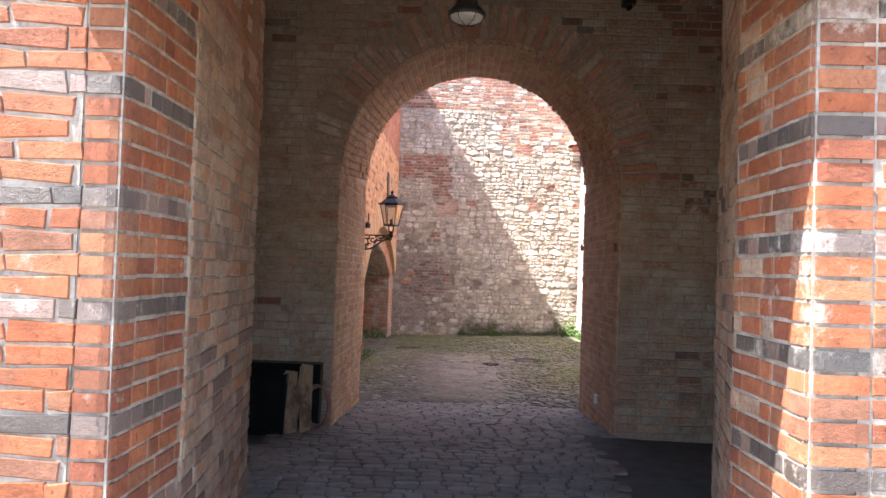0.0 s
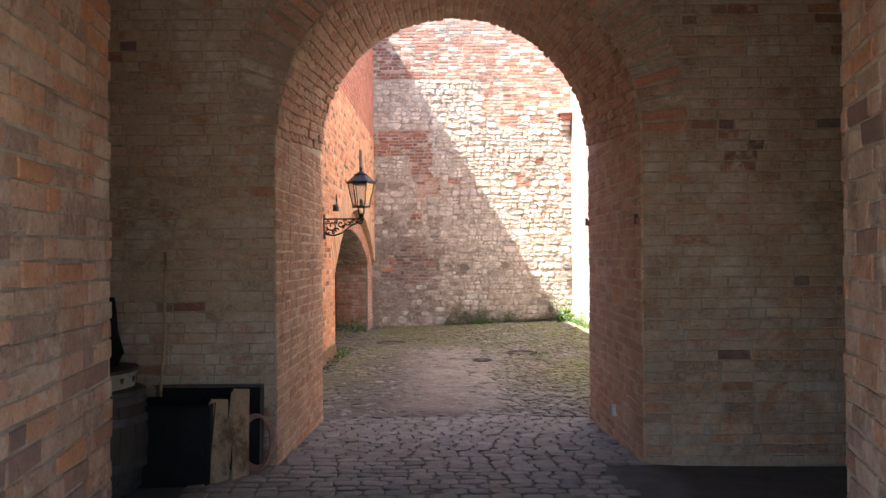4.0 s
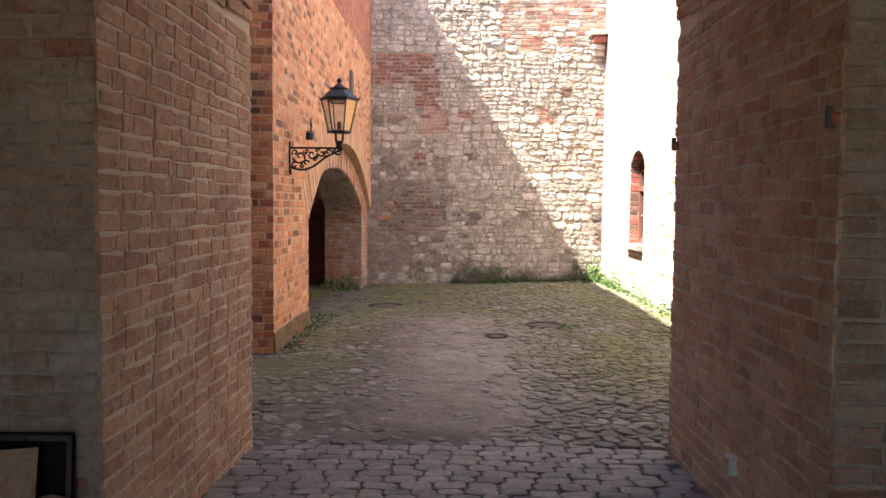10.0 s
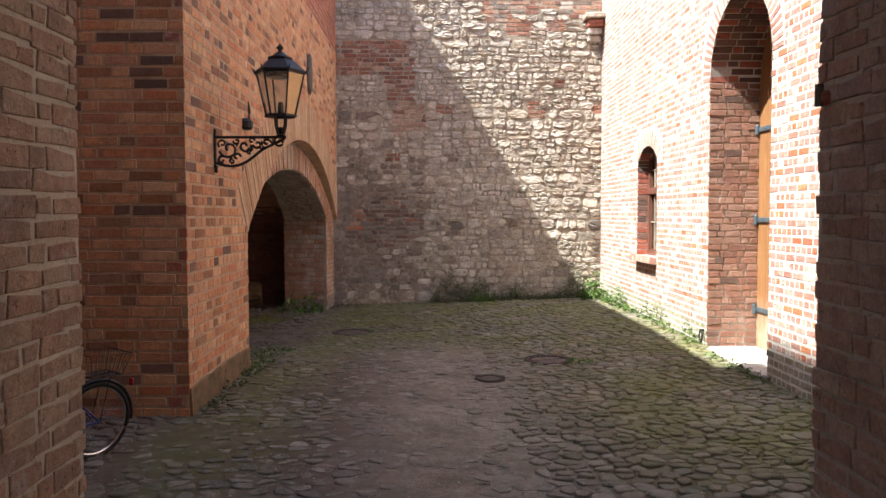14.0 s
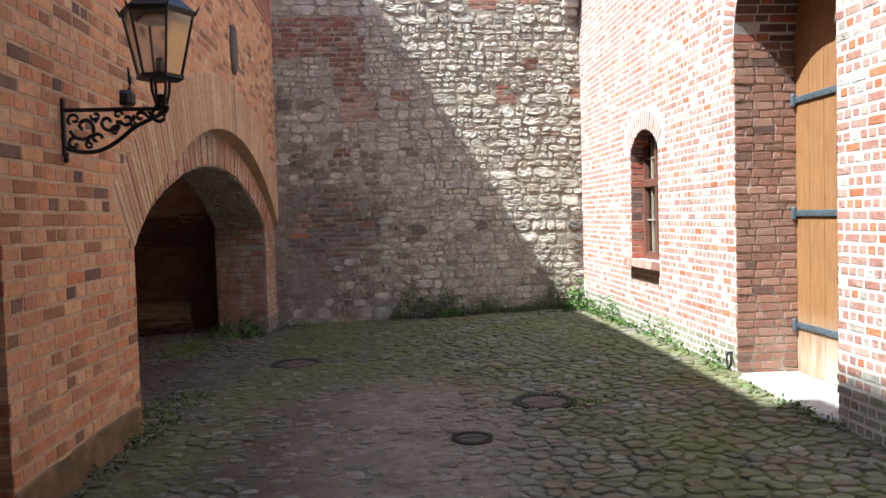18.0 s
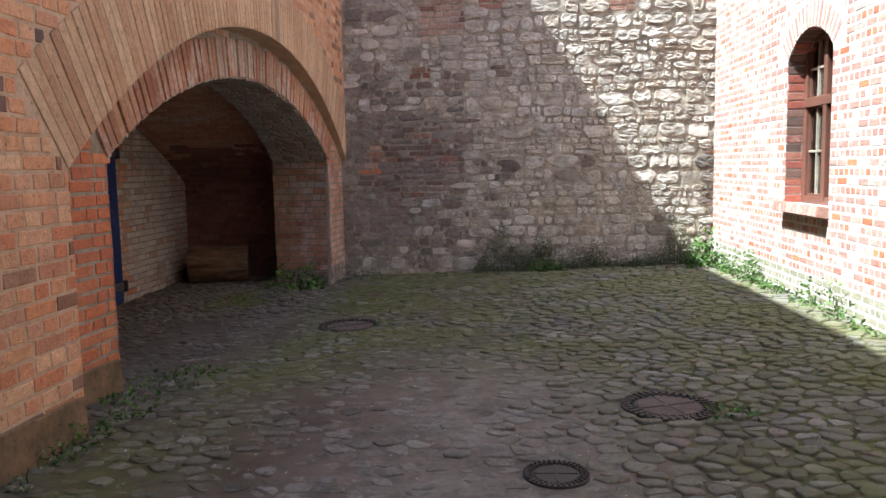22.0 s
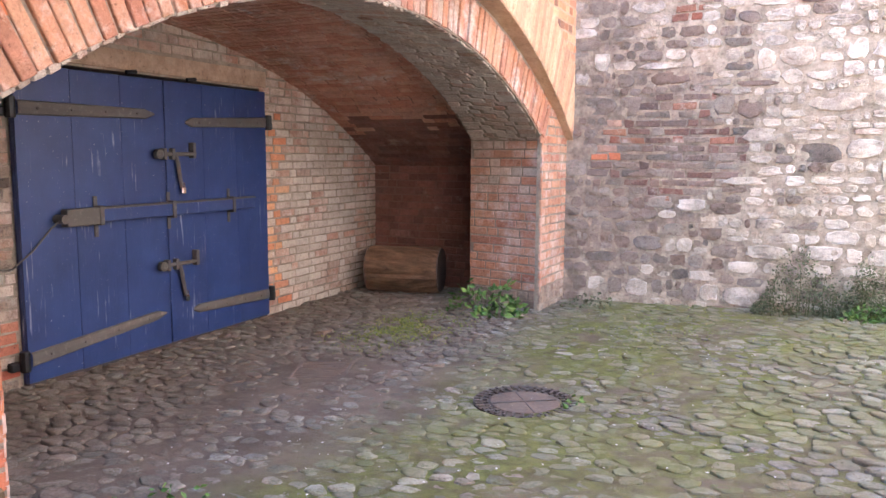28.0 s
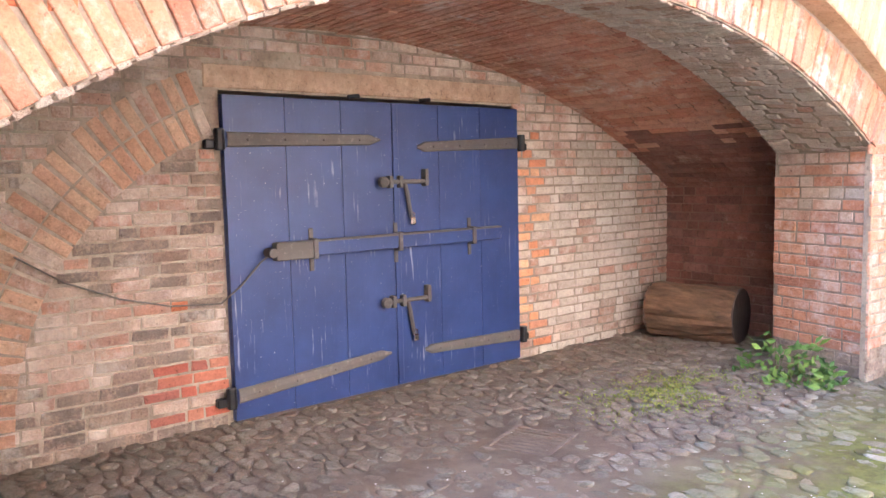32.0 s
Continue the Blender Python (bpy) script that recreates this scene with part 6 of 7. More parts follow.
# ---------- lantern on its bracket ----------
def lantern():
    O = thing("wall_lantern", (LX, 18.05, 2.5), "black wrought-iron bracket with a six-sided glazed street lantern", "lantern")
    # bracket: wall plate, top bar, scrolled web
    part("back_plate", box((0.02, 0.035, 0.34), (0.012, 0, -0.10)), IRON, O)
    part("top_bar", box((0.62, 0.03, 0.022), (0.32, 0, 0.0)), IRON, O)
    part("curved_brace", tube([(0.02 + 0.6 * t, 0, -0.22 + 0.21 * t ** 1.5 - 0.06 * math.sin(math.pi * min(1, t * 1.5))) for t in [i / 16 for i in range(17)]], 0.013), IRON, O)
    for c, r0, r1, a0, a1 in (((0.13, 0, -0.10), 0.085, 0.012, 3.4, 10.5), ((0.27, 0, -0.075), 0.06, 0.01, 0.2, -6.5), ((0.38, 0, -0.06), 0.04, 0.008, 3.3, 9.0), ((0.07, 0, -0.2), 0.04, 0.01, 1.0, 6.6), ((0.575, 0, -0.04), 0.05, 0.012, 2.2, 8.4), ((0.2, 0, -0.17), 0.035, 0.01, 0.0, 5.0), ((0.46, 0, -0.045), 0.03, 0.008, 0.5, 5.8)):
        part("scroll", tube(spiral(c, r0, r1, a0, a1), 0.0115, 6), IRON, O)
    for c, r0, r1, a0, a1 in (((0.075, 0, -0.055), 0.04, 0.008, 4.0, -2.5), ((0.20, 0, -0.035), 0.03, 0.007, 3.0, 9.0), ((0.33, 0, -0.03), 0.026, 0.006, 0.0, 6.2), ((0.16, 0, -0.205), 0.026, 0.006, 2.0, 8.0), ((0.31, 0, -0.125), 0.03, 0.006, 1.0, 7.2), ((0.42, 0, -0.085), 0.022, 0.005, 2.0, 8.0), ((0.51, 0, -0.03), 0.02, 0.005, 3.0, 8.4)):
        part("scroll", tube(spiral(c, r0, r1, a0, a1), 0.0095, 6), IRON, O)
    for x, z in ((0.2, -0.06), (0.33, -0.1), (0.42, -0.05), (0.15, -0.18)):
        part("leaf_ornament", lathe([(0.002, -0.022), (0.012, -0.008), (0.012, 0.008), (0.002, 0.022)], 8, (x, 0, z)), IRON, O)
    part("bracket_foot", lathe([(0.006, -0.06), (0.016, -0.05), (0.012, -0.02), (0.02, 0.0)], 10, (0.02, 0, -0.25)), IRON, O)
    cx = 0.585
    part("stem", lathe([(0.03, 0.0), (0.045, 0.015), (0.022, 0.03), (0.018, 0.06), (0.03, 0.07), (0.02, 0.085)], 12, (cx, 0, 0.0)), IRON, O)
    for k in range(4):
        a = math.pi / 4 + k * math.pi / 2
        part("strut", tube([(cx + 0.03 * math.cos(a), 0.03 * math.sin(a), 0.02), (cx + 0.055 * math.cos(a), 0.055 * math.sin(a), 0.10), (cx + 0.06 * math.cos(a), 0.06 * math.sin(a), 0.18)], 0.009, 6), IRON, O)
    zb, zt, rb, rt = 0.18, 0.545, 0.125, 0.205
    part("base_ring", lathe([(rb - 0.02, zb - 0.012), (rb + 0.016, zb - 0.008), (rb + 0.016, zb + 0.014), (rb - 0.02, zb + 0.014)], 6, (cx, 0, 0)), IRON, O)
    part("top_ring", lathe([(rt - 0.02, zt - 0.01), (rt + 0.012, zt - 0.006), (rt + 0.022, zt + 0.02), (rt - 0.02, zt + 0.02)], 6, (cx, 0, 0)), IRON, O)
    hexa = [(math.cos(k * math.pi / 3), math.sin(k * math.pi / 3)) for k in range(7)]
    for k in range(6):
        c, s = hexa[k]
        part("corner_bar", tube([(cx + rb * c, rb * s, zb), (cx + rt * c, rt * s, zt)], 0.008, 6), IRON, O)
        part("corner_spike", tube([(cx + (rt + 0.01) * c, (rt + 0.01) * s, zt), (cx + (rt + 0.04) * c, (rt + 0.04) * s, zt + 0.05)], 0.011, 6, r1=0.003), IRON, O)
        c2, s2 = hexa[k + 1]
        bm = bmesh.new()
        vs = [bm.verts.new(v) for v in ((cx + rb * c, rb * s, zb + 0.015), (cx + rb * c2, rb * s2, zb + 0.015), (cx + rt * c2, rt * s2, zt - 0.005), (cx + rt * c, rt * s, zt - 0.005))]
        bm.faces.new(vs)
        bmesh.ops.solidify(bm, geom=bm.faces[:], thickness=0.003)
        part("pane", bm, LAMP_PANE, O)
    part("roof", lathe([(rt + 0.015, zt + 0.018), (rt + 0.01, zt + 0.026), (0.16, zt + 0.074), (0.115, zt + 0.115), (0.105, zt + 0.118)], 6, (cx, 0, 0)), IRON, O)
    part("vent_collar", lathe([(0.10, zt + 0.118), (0.108, zt + 0.125), (0.108, zt + 0.138), (0.085, zt + 0.142), (0.03, zt + 0.186), (0.02, zt + 0.189)], 12, (cx, 0, 0)), IRON, O)
    part("finial", lathe([(0.02, zt + 0.189), (0.012, zt + 0.200), (0.03, zt + 0.217), (0.032, zt + 0.227), (0.02, zt + 0.240), (0.004, zt + 0.261)], 12, (cx, 0, 0)), IRON, O, smooth=True)
    part("burner", lathe([(0.03, zb + 0.02), (0.025, zb + 0.1), (0.02, zb + 0.12)], 10, (cx, 0, 0)), IRON, O)
    part("reflector", lathe([(0.09, zt - 0.03), (0.11, zt - 0.035), (0.09, zt - 0.01), (0.03, zt + 0.01)], 16, (cx, 0, 0)), MILK, O, "white enamel reflector")


lantern()


def wall_anchors():
    a = thing("wall_plate", (LX, 23.18, 3.96), "dark oval iron plate on the brick wall above a stain", "wall plate")
    bm = lathe([(0.16, 0.0), (0.165, 0.02), (0.15, 0.045), (0.02, 0.055)], 20)
    bmesh.ops.transform(bm, matrix=Matrix.Diagonal((1.9, 1.0, 1, 1)), verts=bm.verts)
    bmesh.ops.transform(bm, matrix=pose(0.0, 0, 0, 0, 90, 0), verts=bm.verts)
    part("plate", bm, RUSTY, a)
    b = thing("wall_hook", (LX, 19.12, 2.76), "black iron spike and ring on the brick wall", "hook")
    part("spike", tube([(0.0, 0, -0.05), (0.05, 0, 0.0), (0.06, 0, 0.1), (0.05, 0.0, 0.2)], 0.035, 8, r1=0.006), IRON, b)
    part("plate", lathe([(0.06, -0.06), (0.075, -0.04), (0.075, 0.02), (0.05, 0.05)], 12, (0.02, 0.0, -0.02)), IRON, b)


wall_anchors()


# ---------- blue double door ----------
def blue_door():
    y0, y1, z0, z1, ym = 21.98, 24.6, 0.0, 2.17, 23.30
    D = thing("double_door", (BX, y0, z0), "blue painted plank double door with iron straps, closed and barred", "door")
    W = y1 - y0
    for nm, a, b, cuts in (("door_leaf", 0.0, ym - y0 - 0.005, 3), ("door_leaf", ym - y0 + 0.005, W, 3)):
        leaf = part(nm, box((0.04, b - a, z1 - 0.02), (0.03, (a + b) / 2, (z1 - 0.02) / 2), 0.006), BLUE, D)
        k = (b - a) / cuts
        for i in range(cuts):
            wv = k - 0.003
            bmp = box((0.022, wv, z1 - 0.03), (0.06, a + k * (i + 0.5), (z1 - 0.02) / 2 + rnd.uniform(-0.004, 0.004)), 0.002)
            part("plank", bmp, BLUE, leaf)
    part("middle_strip", box((0.014, 0.05, z1 - 0.06), (0.076, ym - y0 + 0.02, z1 / 2), 0.004), BLUE, D)
    # strap hinges
    for ya, yb, za, zb2 in ((0.02, 1.2, 1.86, 1.87), (W - 0.02, W - 1.08, 1.86, 1.82), (0.02, 1.25, 0.17, 0.27), (W - 0.02, W - 1.05, 0.21, 0.24)):
        bm = bmesh.new()
        n, sg = 14, 1 if yb > ya else -1
        L = abs(yb - ya)
        vs = []
        for i in range(n + 1):
            t = i / n
            hh = 0.05 * (1 - 0.25 * t) if t < 0.93 else 0.055 * (1 - t) / 0.07 * 0.7 + 0.008
            y, z = ya + sg * L * t, za + (zb2 - za) * t
            vs.append([bm.verts.new((x, y, z + s * hh)) for x, s in ((0.072, -1), (0.088, -0.8), (0.092, 0.0), (0.088, 0.8), (0.072, 1))])
        for A, B in zip(vs, vs[1:]):
            for k in range(4):
                bm.faces.new((A[k], A[k + 1], B[k + 1], B[k]))
        st = part("strap_hinge", bm, RUSTY, D, "weathered iron strap hinge")
        part("knuckle", lathe([(0.03, -0.07), (0.034, -0.06), (0.034, 0.06), (0.03, 0.07)], 10, (0.08, ya - sg * 0.05, za)), IRON, st)
        part("pintle", box((0.05, 0.08, 0.06), (0.04, ya - sg * 0.1, za - 0.03), 0.008), IRON, st)
        for t in (0.12, 0.35, 0.6, 0.85):
            part("rivet", lathe([(0.012, 0), (0.01, 0.006), (0.003, 0.009)], 8), RUSTY, st).matrix_local = pose(0.091, ya + sg * L * t, za + (zb2 - za) * t, 0, 90, 0)
    # drawbar with its staples
    bar = part("drawbar", box((0.06, 2.05, 0.10), (0.115, 1.33, 1.115), 0.008), BLUE, D, "blue timber drawbar with an iron end")
    part("bar_edge", box((0.066, 2.04, 0.014), (0.117, 1.33, 1.168), 0.003), RUSTY, bar)
    part("iron_shoe", box((0.07, 0.28, 0.12), (0.117, 0.44, 1.112), 0.006), RUSTY, bar)
    part("lock_barrel", tube([(0.08, 0.27, 1.11), (0.17, 0.27, 1.11)], 0.032, 12), RUSTY, bar)
    for y in (0.6, 1.32, 2.05):
        part("staple", box((0.08, 0.04, 0.14), (0.115, y, 1.115), 0.006), RUSTY, D)
        part("staple_tongue", box((0.012, 0.035, 0.3), (0.08, y, 1.105), 0.004), RUSTY, D)
    # two sliding bolts with hasps and padlocks
    for z in (1.56, 0.66):
        bolt = part("sliding_bolt", tube([(0.105, 1.2, z), (0.105, 1.62, z + 0.0)], 0.017, 8), RUSTY, D)
        part("bolt_knob", lathe([(0.025, -0.03), (0.04, -0.02), (0.04, 0.02), (0.02, 0.03)], 10), RUSTY, bolt).matrix_local = pose(0.115, 1.2, z, 0, 90, 0)
        for y in (1.27, 1.36, 1.6):
            part("keeper", box((0.06, 0.035, 0.09 if y < 1.5 else 0.13), (0.095, y, z + (0 if y < 1.5 else 0.03)), 0.006), RUSTY, bolt)
        part("hasp", tube([(0.1, 1.40, z), (0.105, 1.42, z - 0.08), (0.1, 1.44, z - 0.18), (0.1, 1.46, z - 0.28)], 0.017, 6), RUSTY, bolt)
        part("padlock", box((0.03, 0.045, 0.055), (0.11, 1.465, z - 0.30), 0.008), CHROME, bolt, "small bright padlock")
        part("shackle", tube([(0.11, 1.45, z - 0.28), (0.11, 1.45, z - 0.245), (0.11, 1.465, z - 0.235), (0.11, 1.48, z - 0.245), (0.11, 1.48, z - 0.28)], 0.005, 6), CHROME, bolt)
    for y in (0.98, 1.62):
        part("head_pin", tube([(0.08, y - 0.04, z1 + 0.0), (0.1, y + 0.04, z1 + 0.01)], 0.018, 6), IRON, D)
    # dark strip draws in the shadow line along the foot of the door
    part("sill_shadow_board", box((0.05, W - 0.02, 0.05), (0.03, W / 2, -0.005), 0.005), DARK_WOOD, D)


blue_door()
c = thing("cable", (BX, 21.2, 0.75), "thin grey cable looped along the bay wall to the door lock", "cable")
part("strand", tube([(0.03, -0.45, 0.45), (0.03, -0.2, 0.28), (0.03, 0.1, 0.15), (0.03, 0.4, 0.07), (0.05, 0.72, 0.05), (0.09, 0.85, 0.16), (0.11, 0.98, 0.3), (0.13, 1.05, 0.36)], 0.006, 6), RUSTY, c)


def log():
    L = thing("log", (-3.1, 26.38, ground_z(-3.05, 26.2)), "thick weathered log lying on the cobbles in the bay", "log")
    bm = bmesh.new()
    n, m = 48, 16
    rings = []
    for j in range(m + 1):
        t = j / m
        row = []
        for k in range(n):
            a = 2 * math.pi * k / n
            r = 0.262 * (1 + 0.02 * math.sin(3 * a + 1) + 0.09 * noise.noise((math.cos(a) * 3, math.sin(a) * 3, t * 4)) + 0.05 * noise.noise((math.cos(a) * 9, math.sin(a) * 9, t * 2.5)) - 0.05 * max(0, abs(t - 0.5) * 2 - 0.85) / 0.15 + (0.02 if k % 5 else -0.03))
            row.append(bm.verts.new((-0.55 + 0.84 * t + 0.012 * noise.noise((a, t * 9, 1.0)), r * math.cos(a), 0.27 + r * math.sin(a))))
        rings.append(row)
    for A, B in zip(rings, rings[1:]):
        for k in range(n):
            bm.faces.new((A[k], A[(k + 1) % n], B[(k + 1) % n], B[k]))
    part("trunk", bm, BARK, L)
    for x, nm in ((-0.545, -1), (0.285, 1)):
        b2 = lathe([(0.255, 0), (0.25, 0.012), (0.01, 0.016)], 24)
        bmesh.ops.transform(b2, matrix=pose(x, 0, 0.27, 0, 90 * nm, 0), verts=b2.verts)
        part("cut_end", b2, DARK_WOOD, L, "dark sawn end grain")
    L.rotation_euler = (0, 0, radians(12))


log()


# ---------- covers in the paving ----------
def manhole(at, r, turn, label, lid=None):
    M = thing("manhole_cover", (at[0], at[1], ground_z(*at) + 0.010), label, "manhole cover", "manhole covers")
    part("frame", lathe([(r * 1.02, -0.03), (r * 1.02, 0.014), (r * 0.86, 0.014), (r * 0.86, 0.004), (r * 0.7, 0.004)], 40), CAST, M)
    for k in range(36):
        a = 2 * math.pi * k / 36
        part("rib", box((r * 0.13, r * 0.07, 0.014), (0, 0, 0), 0.003), CAST, M).matrix_local = pose(r * 0.93 * math.cos(a), r * 0.93 * math.sin(a), 0.016, 0, 0, math.degrees(a))
    for k in range(28):
        a = 2 * math.pi * (k + 0.5) / 28
        part("rib", box((r * 0.1, r * 0.06, 0.012), (0, 0, 0), 0.003), CAST, M).matrix_local = pose(r * 0.78 * math.cos(a), r * 0.78 * math.sin(a), 0.012, 0, 0, math.degrees(a))
    part("lid", lathe([(r * 0.68, -0.02), (r * 0.68, 0.008), (r * 0.66, 0.011), (0.01, 0.013)], 36), lid or CONCRETE, M, "concrete-filled lid" if lid is None else "plain cast-iron lid")
    part("lid_bar", box((r * 1.3, 0.016, 0.008), (0, 0, 0.013), 0.002), CAST, M)
    part("lid_bar", box((0.012, r * 1.3, 0.006), (0, 0, 0.012), 0.002), CAST, M)
    M.rotation_euler = (0, 0, radians(turn))


manhole((-0.65, 23.02), 0.32, 35, "round cast-iron manhole cover with a concrete lid")
manhole((1.87, 19.92), 0.27, 20, "round cast-iron manhole cover beside a weed")
manhole((1.13, 18.8), 0.15, 0, "small round iron cover sunk in the paving", CAST)


def drain():
    G = thing("drain_grate", (-2.25, 23.15, ground_z(-2.25, 23.15) + 0.004), "slotted iron drain grate covered in earth", "drain")
    for i in range(9):
        part("bar", box((0.36, 0.022, 0.018), (0, -0.2 + 0.05 * i, 0.006), 0.004), CONCRETE, G)
    for x in (-0.19, 0.19):
        part("frame_bar", box((0.03, 0.46, 0.02), (x, 0, 0.005), 0.004), CONCRETE, G)
    G.rotation_euler = (0, 0, radians(20))


drain()


# ---------- window and door of the right building ----------
def window():
    y0, y1, z0, zs = WIN0, WIN1, WSILL, WSPR
    W, H, cx = y1 - y0, zs - z0 + 0.24, 0.2
    win = thing("window_1", (RX + cx, (y0 + y1) / 2, z0), "brown casement window with small white-barred panes in a deep reveal", "window")
    win["kind"] = "structure"
    for y in (-W / 2 + 0.045, W / 2 - 0.045):
        part("window_frame", box((0.07, 0.09, H), (0, y, H / 2)), BROWN_PAINT, win)
    part("window_frame", box((0.068, W, 0.08), (0, 0, 0.04)), BROWN_PAINT, win)
    part("transom", box((0.085, W - 0.1, 0.09), (-0.006, 0, H * 0.6)), BROWN_PAINT, win)
    part("mullion", box((0.08, 0.08, H - 0.1), (-0.004, 0, H / 2)), BROWN_PAINT, win)
    for s in (-1, 1):
        for a, b, rows in ((0.09, H * 0.6 - 0.05, 2), (H * 0.6 + 0.05, H - 0.06, 2)):
            wv = W / 2 - 0.14
            part("pane", box((0.006, wv, b - a), (0.02, s * (W / 4 - 0.01), (a + b) / 2), 0), PANE, win).visible_shadow = False
            for k in range(rows + 1):
                part("glazing_bar", box((0.03, wv, 0.022), (0.008, s * (W / 4 - 0.01), a + (b - a) * k / rows), 0.003), BROWN_PAINT if k in (0, rows) else CREAM, win)
            for q in (-0.5, 0.0, 0.5):
                part("glazing_bar", box((0.028, 0.022, b - a), (0.007, s * (W / 4 - 0.01) + q * (wv - 0.02), (a + b) / 2), 0.003), CREAM if q == 0 else BROWN_PAINT, win)
    part("head_board", box((0.06, W, 0.16), (0.004, 0, H - 0.0), 0.004), BROWN_PAINT, win)
    # dark sheet behind the panes stands in for the unlit room
    part("dark_room_sheet", box((0.03, W + 0.5, H + 0.7), (0.9, 0, H / 2), 0), DARK_WOOD, win)
    sill = tagged(new("window_sill"), "sloping brick window sill", "sill", kind="structure")
    sill.location = (RX, (y0 + y1) / 2, z0)
    for k in range(12):
        y = -W / 2 - 0.02 + (W + 0.04) * (k + 0.5) / 12
        part("sill_brick", box((0.34, (W + 0.04) / 12 - 0.006, 0.11), (0.05, y, -0.05), 0.006, Matrix.Rotation(radians(10), 4, "Y")), SUN_BRICK, sill)
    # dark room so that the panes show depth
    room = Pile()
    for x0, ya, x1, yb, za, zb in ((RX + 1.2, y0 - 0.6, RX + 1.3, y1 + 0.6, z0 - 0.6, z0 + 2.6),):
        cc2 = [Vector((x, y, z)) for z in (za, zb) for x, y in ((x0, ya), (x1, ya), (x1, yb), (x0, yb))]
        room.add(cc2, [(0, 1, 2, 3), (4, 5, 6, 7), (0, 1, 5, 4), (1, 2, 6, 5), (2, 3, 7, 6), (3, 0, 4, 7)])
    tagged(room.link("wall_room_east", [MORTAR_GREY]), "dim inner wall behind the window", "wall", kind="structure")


window()


def oak_door():
    y0, y1, xd = DR0, DR1, RX + 0.6
    D = thing("plank_door", (xd, y0, 0.2), "tall orange-brown oak plank door with grey-blue strap hinges, closed", "door")
    W = y1 - y0
    top = arc_top(0, W, 3.18, 0.85)
    n = 7
    for i in range(n):
        a, b = W * i / n + 0.003, W * (i + 1) / n - 0.003
        bm = bmesh.new()
        pts = [(a - (0.1 if i == 0 else 0), 0.03), (b + (0.1 if i == n - 1 else 0), 0.03), (b + (0.1 if i == n - 1 else 0), top(b) + 0.25), ((a + b) / 2, top((a + b) / 2) + 0.25), (a - (0.1 if i == 0 else 0), top(a) + 0.25)]
        f = [bm.verts.new((0.0, y, z)) for y, z in pts]
        k = [bm.verts.new((0.05, y, z)) for y, z in pts]
        bm.faces.new(f[::-1])
        bm.faces.new(k)
        for q in range(5):
            bm.faces.new((f[q], f[(q + 1) % 5], k[(q + 1) % 5], k[q]))
        part("plank", bm, OAK, D)
    for z in (0.48, 1.55, 2.62):
        h = part("strap_hinge", box((0.016, W * 0.46, 0.06), (-0.012, W - W * 0.23, z), 0.005), GREY_BLUE, D, "grey-blue strap hinge")
        h2 = part("strap_hinge", box((0.016, W * 0.46, 0.06), (-0.012, W * 0.23, z), 0.005), GREY_BLUE, D, "grey-blue strap hinge")
        part("knuckle", lathe([(0.022, -0.06), (0.026, -0.05), (0.026, 0.05), (0.022, 0.06)], 10, (-0.03, W - 0.015, z)), GREY_BLUE, h)
        for t in range(5):
            part("bolt_head", lathe([(0.012, 0), (0.009, 0.007), (0.002, 0.009)], 8), GREY_BLUE, h).matrix_local = pose(-0.02, W - 0.08 - 0.14 * t, z, 0, -90, 0)
    th = tagged(new("threshold"), "pale worn stone threshold before the oak door", "threshold", kind="structure")
    th.location = (RX + 0.3, (y0 + y1) / 2, 0.2)
    for k in range(3):
        part("slab", box((0.66, W / 3 - 0.008, 0.16), (-0.03, -W / 2 + W * (k + 0.5) / 3, -0.05), 0.012), STONE, th)


oak_door()

r = thing("tether_ring", (RX - 0.02, 20.6, 0.36), "small rusty iron ring at the wall corner", "ring")
part("ring", tube([(-0.02, 0.05 * math.cos(a), -0.02 + 0.07 * math.sin(a)) for a in [2 * math.pi * i / 16 for i in range(16)]], 0.011, 6, True), IRON, r)
part("eye", tube([(0.04, 0, 0.05), (-0.03, 0, 0.05)], 0.015, 8), IRON, r)


def corbel():
    C = thing("corbel", (3.70, 26.5, 5.2), "stone corbel with a flat cap high on the court wall", "corbel")
    part("cap", box((0.42, 0.34, 0.1), (0.0, -0.17, 0.42), 0.015), RUBBLE, C)
    for i, (d, z, h) in enumerate(((0.26, 0.29, 0.14), (0.19, 0.15, 0.13), (0.11, 0.02, 0.12))):
        part("course", box((0.3 - 0.02 * i, d, h), (0.0, -d / 2, z), 0.02), RUBBLE if i else RED_BRICK, C)


corbel()


# ---------- plants ----------
def shrub(name, x0, x1, y0, y1, h, count, size, mat, label, stems=8, lump=3.0):
    S = thing(name, ((x0 + x1) / 2, (y0 + y1) / 2, ground_z((x0 + x1) / 2, (y0 + y1) / 2)), label, "plant")
    cx, cy, rim = (x0 + x1) / 2, (y0 + y1) / 2, min(0.25, 0.3 * (x1 - x0))

    def place():
        while True:
            x, y = rnd.uniform(x0, x1), rnd.uniform(y0, y1)
            k = 0.5 + 0.7 * noise.noise((x * lump, y * lump, 2.2)) + 0.2 * noise.noise((x * 9, 1, 1))
            e = min(1, (x - x0) / rim, (x1 - x) / rim)
            top = h * max(0.08, min(1.1, k)) * max(0.1, e)
            return (x - cx, y - cy, rnd.uniform(0.0, 1) ** 1.3 * top)
    leaves(count, place, size, "foliage", mat, S)
    for _ in range(stems):
        p = place()
        part("stem", tube([(p[0], p[1], -0.02), (p[0] + rnd.uniform(-.03, .03), p[1], p[2] * 0.5), p], 0.005, 5, r1=0.002), STEM, S)
    return S


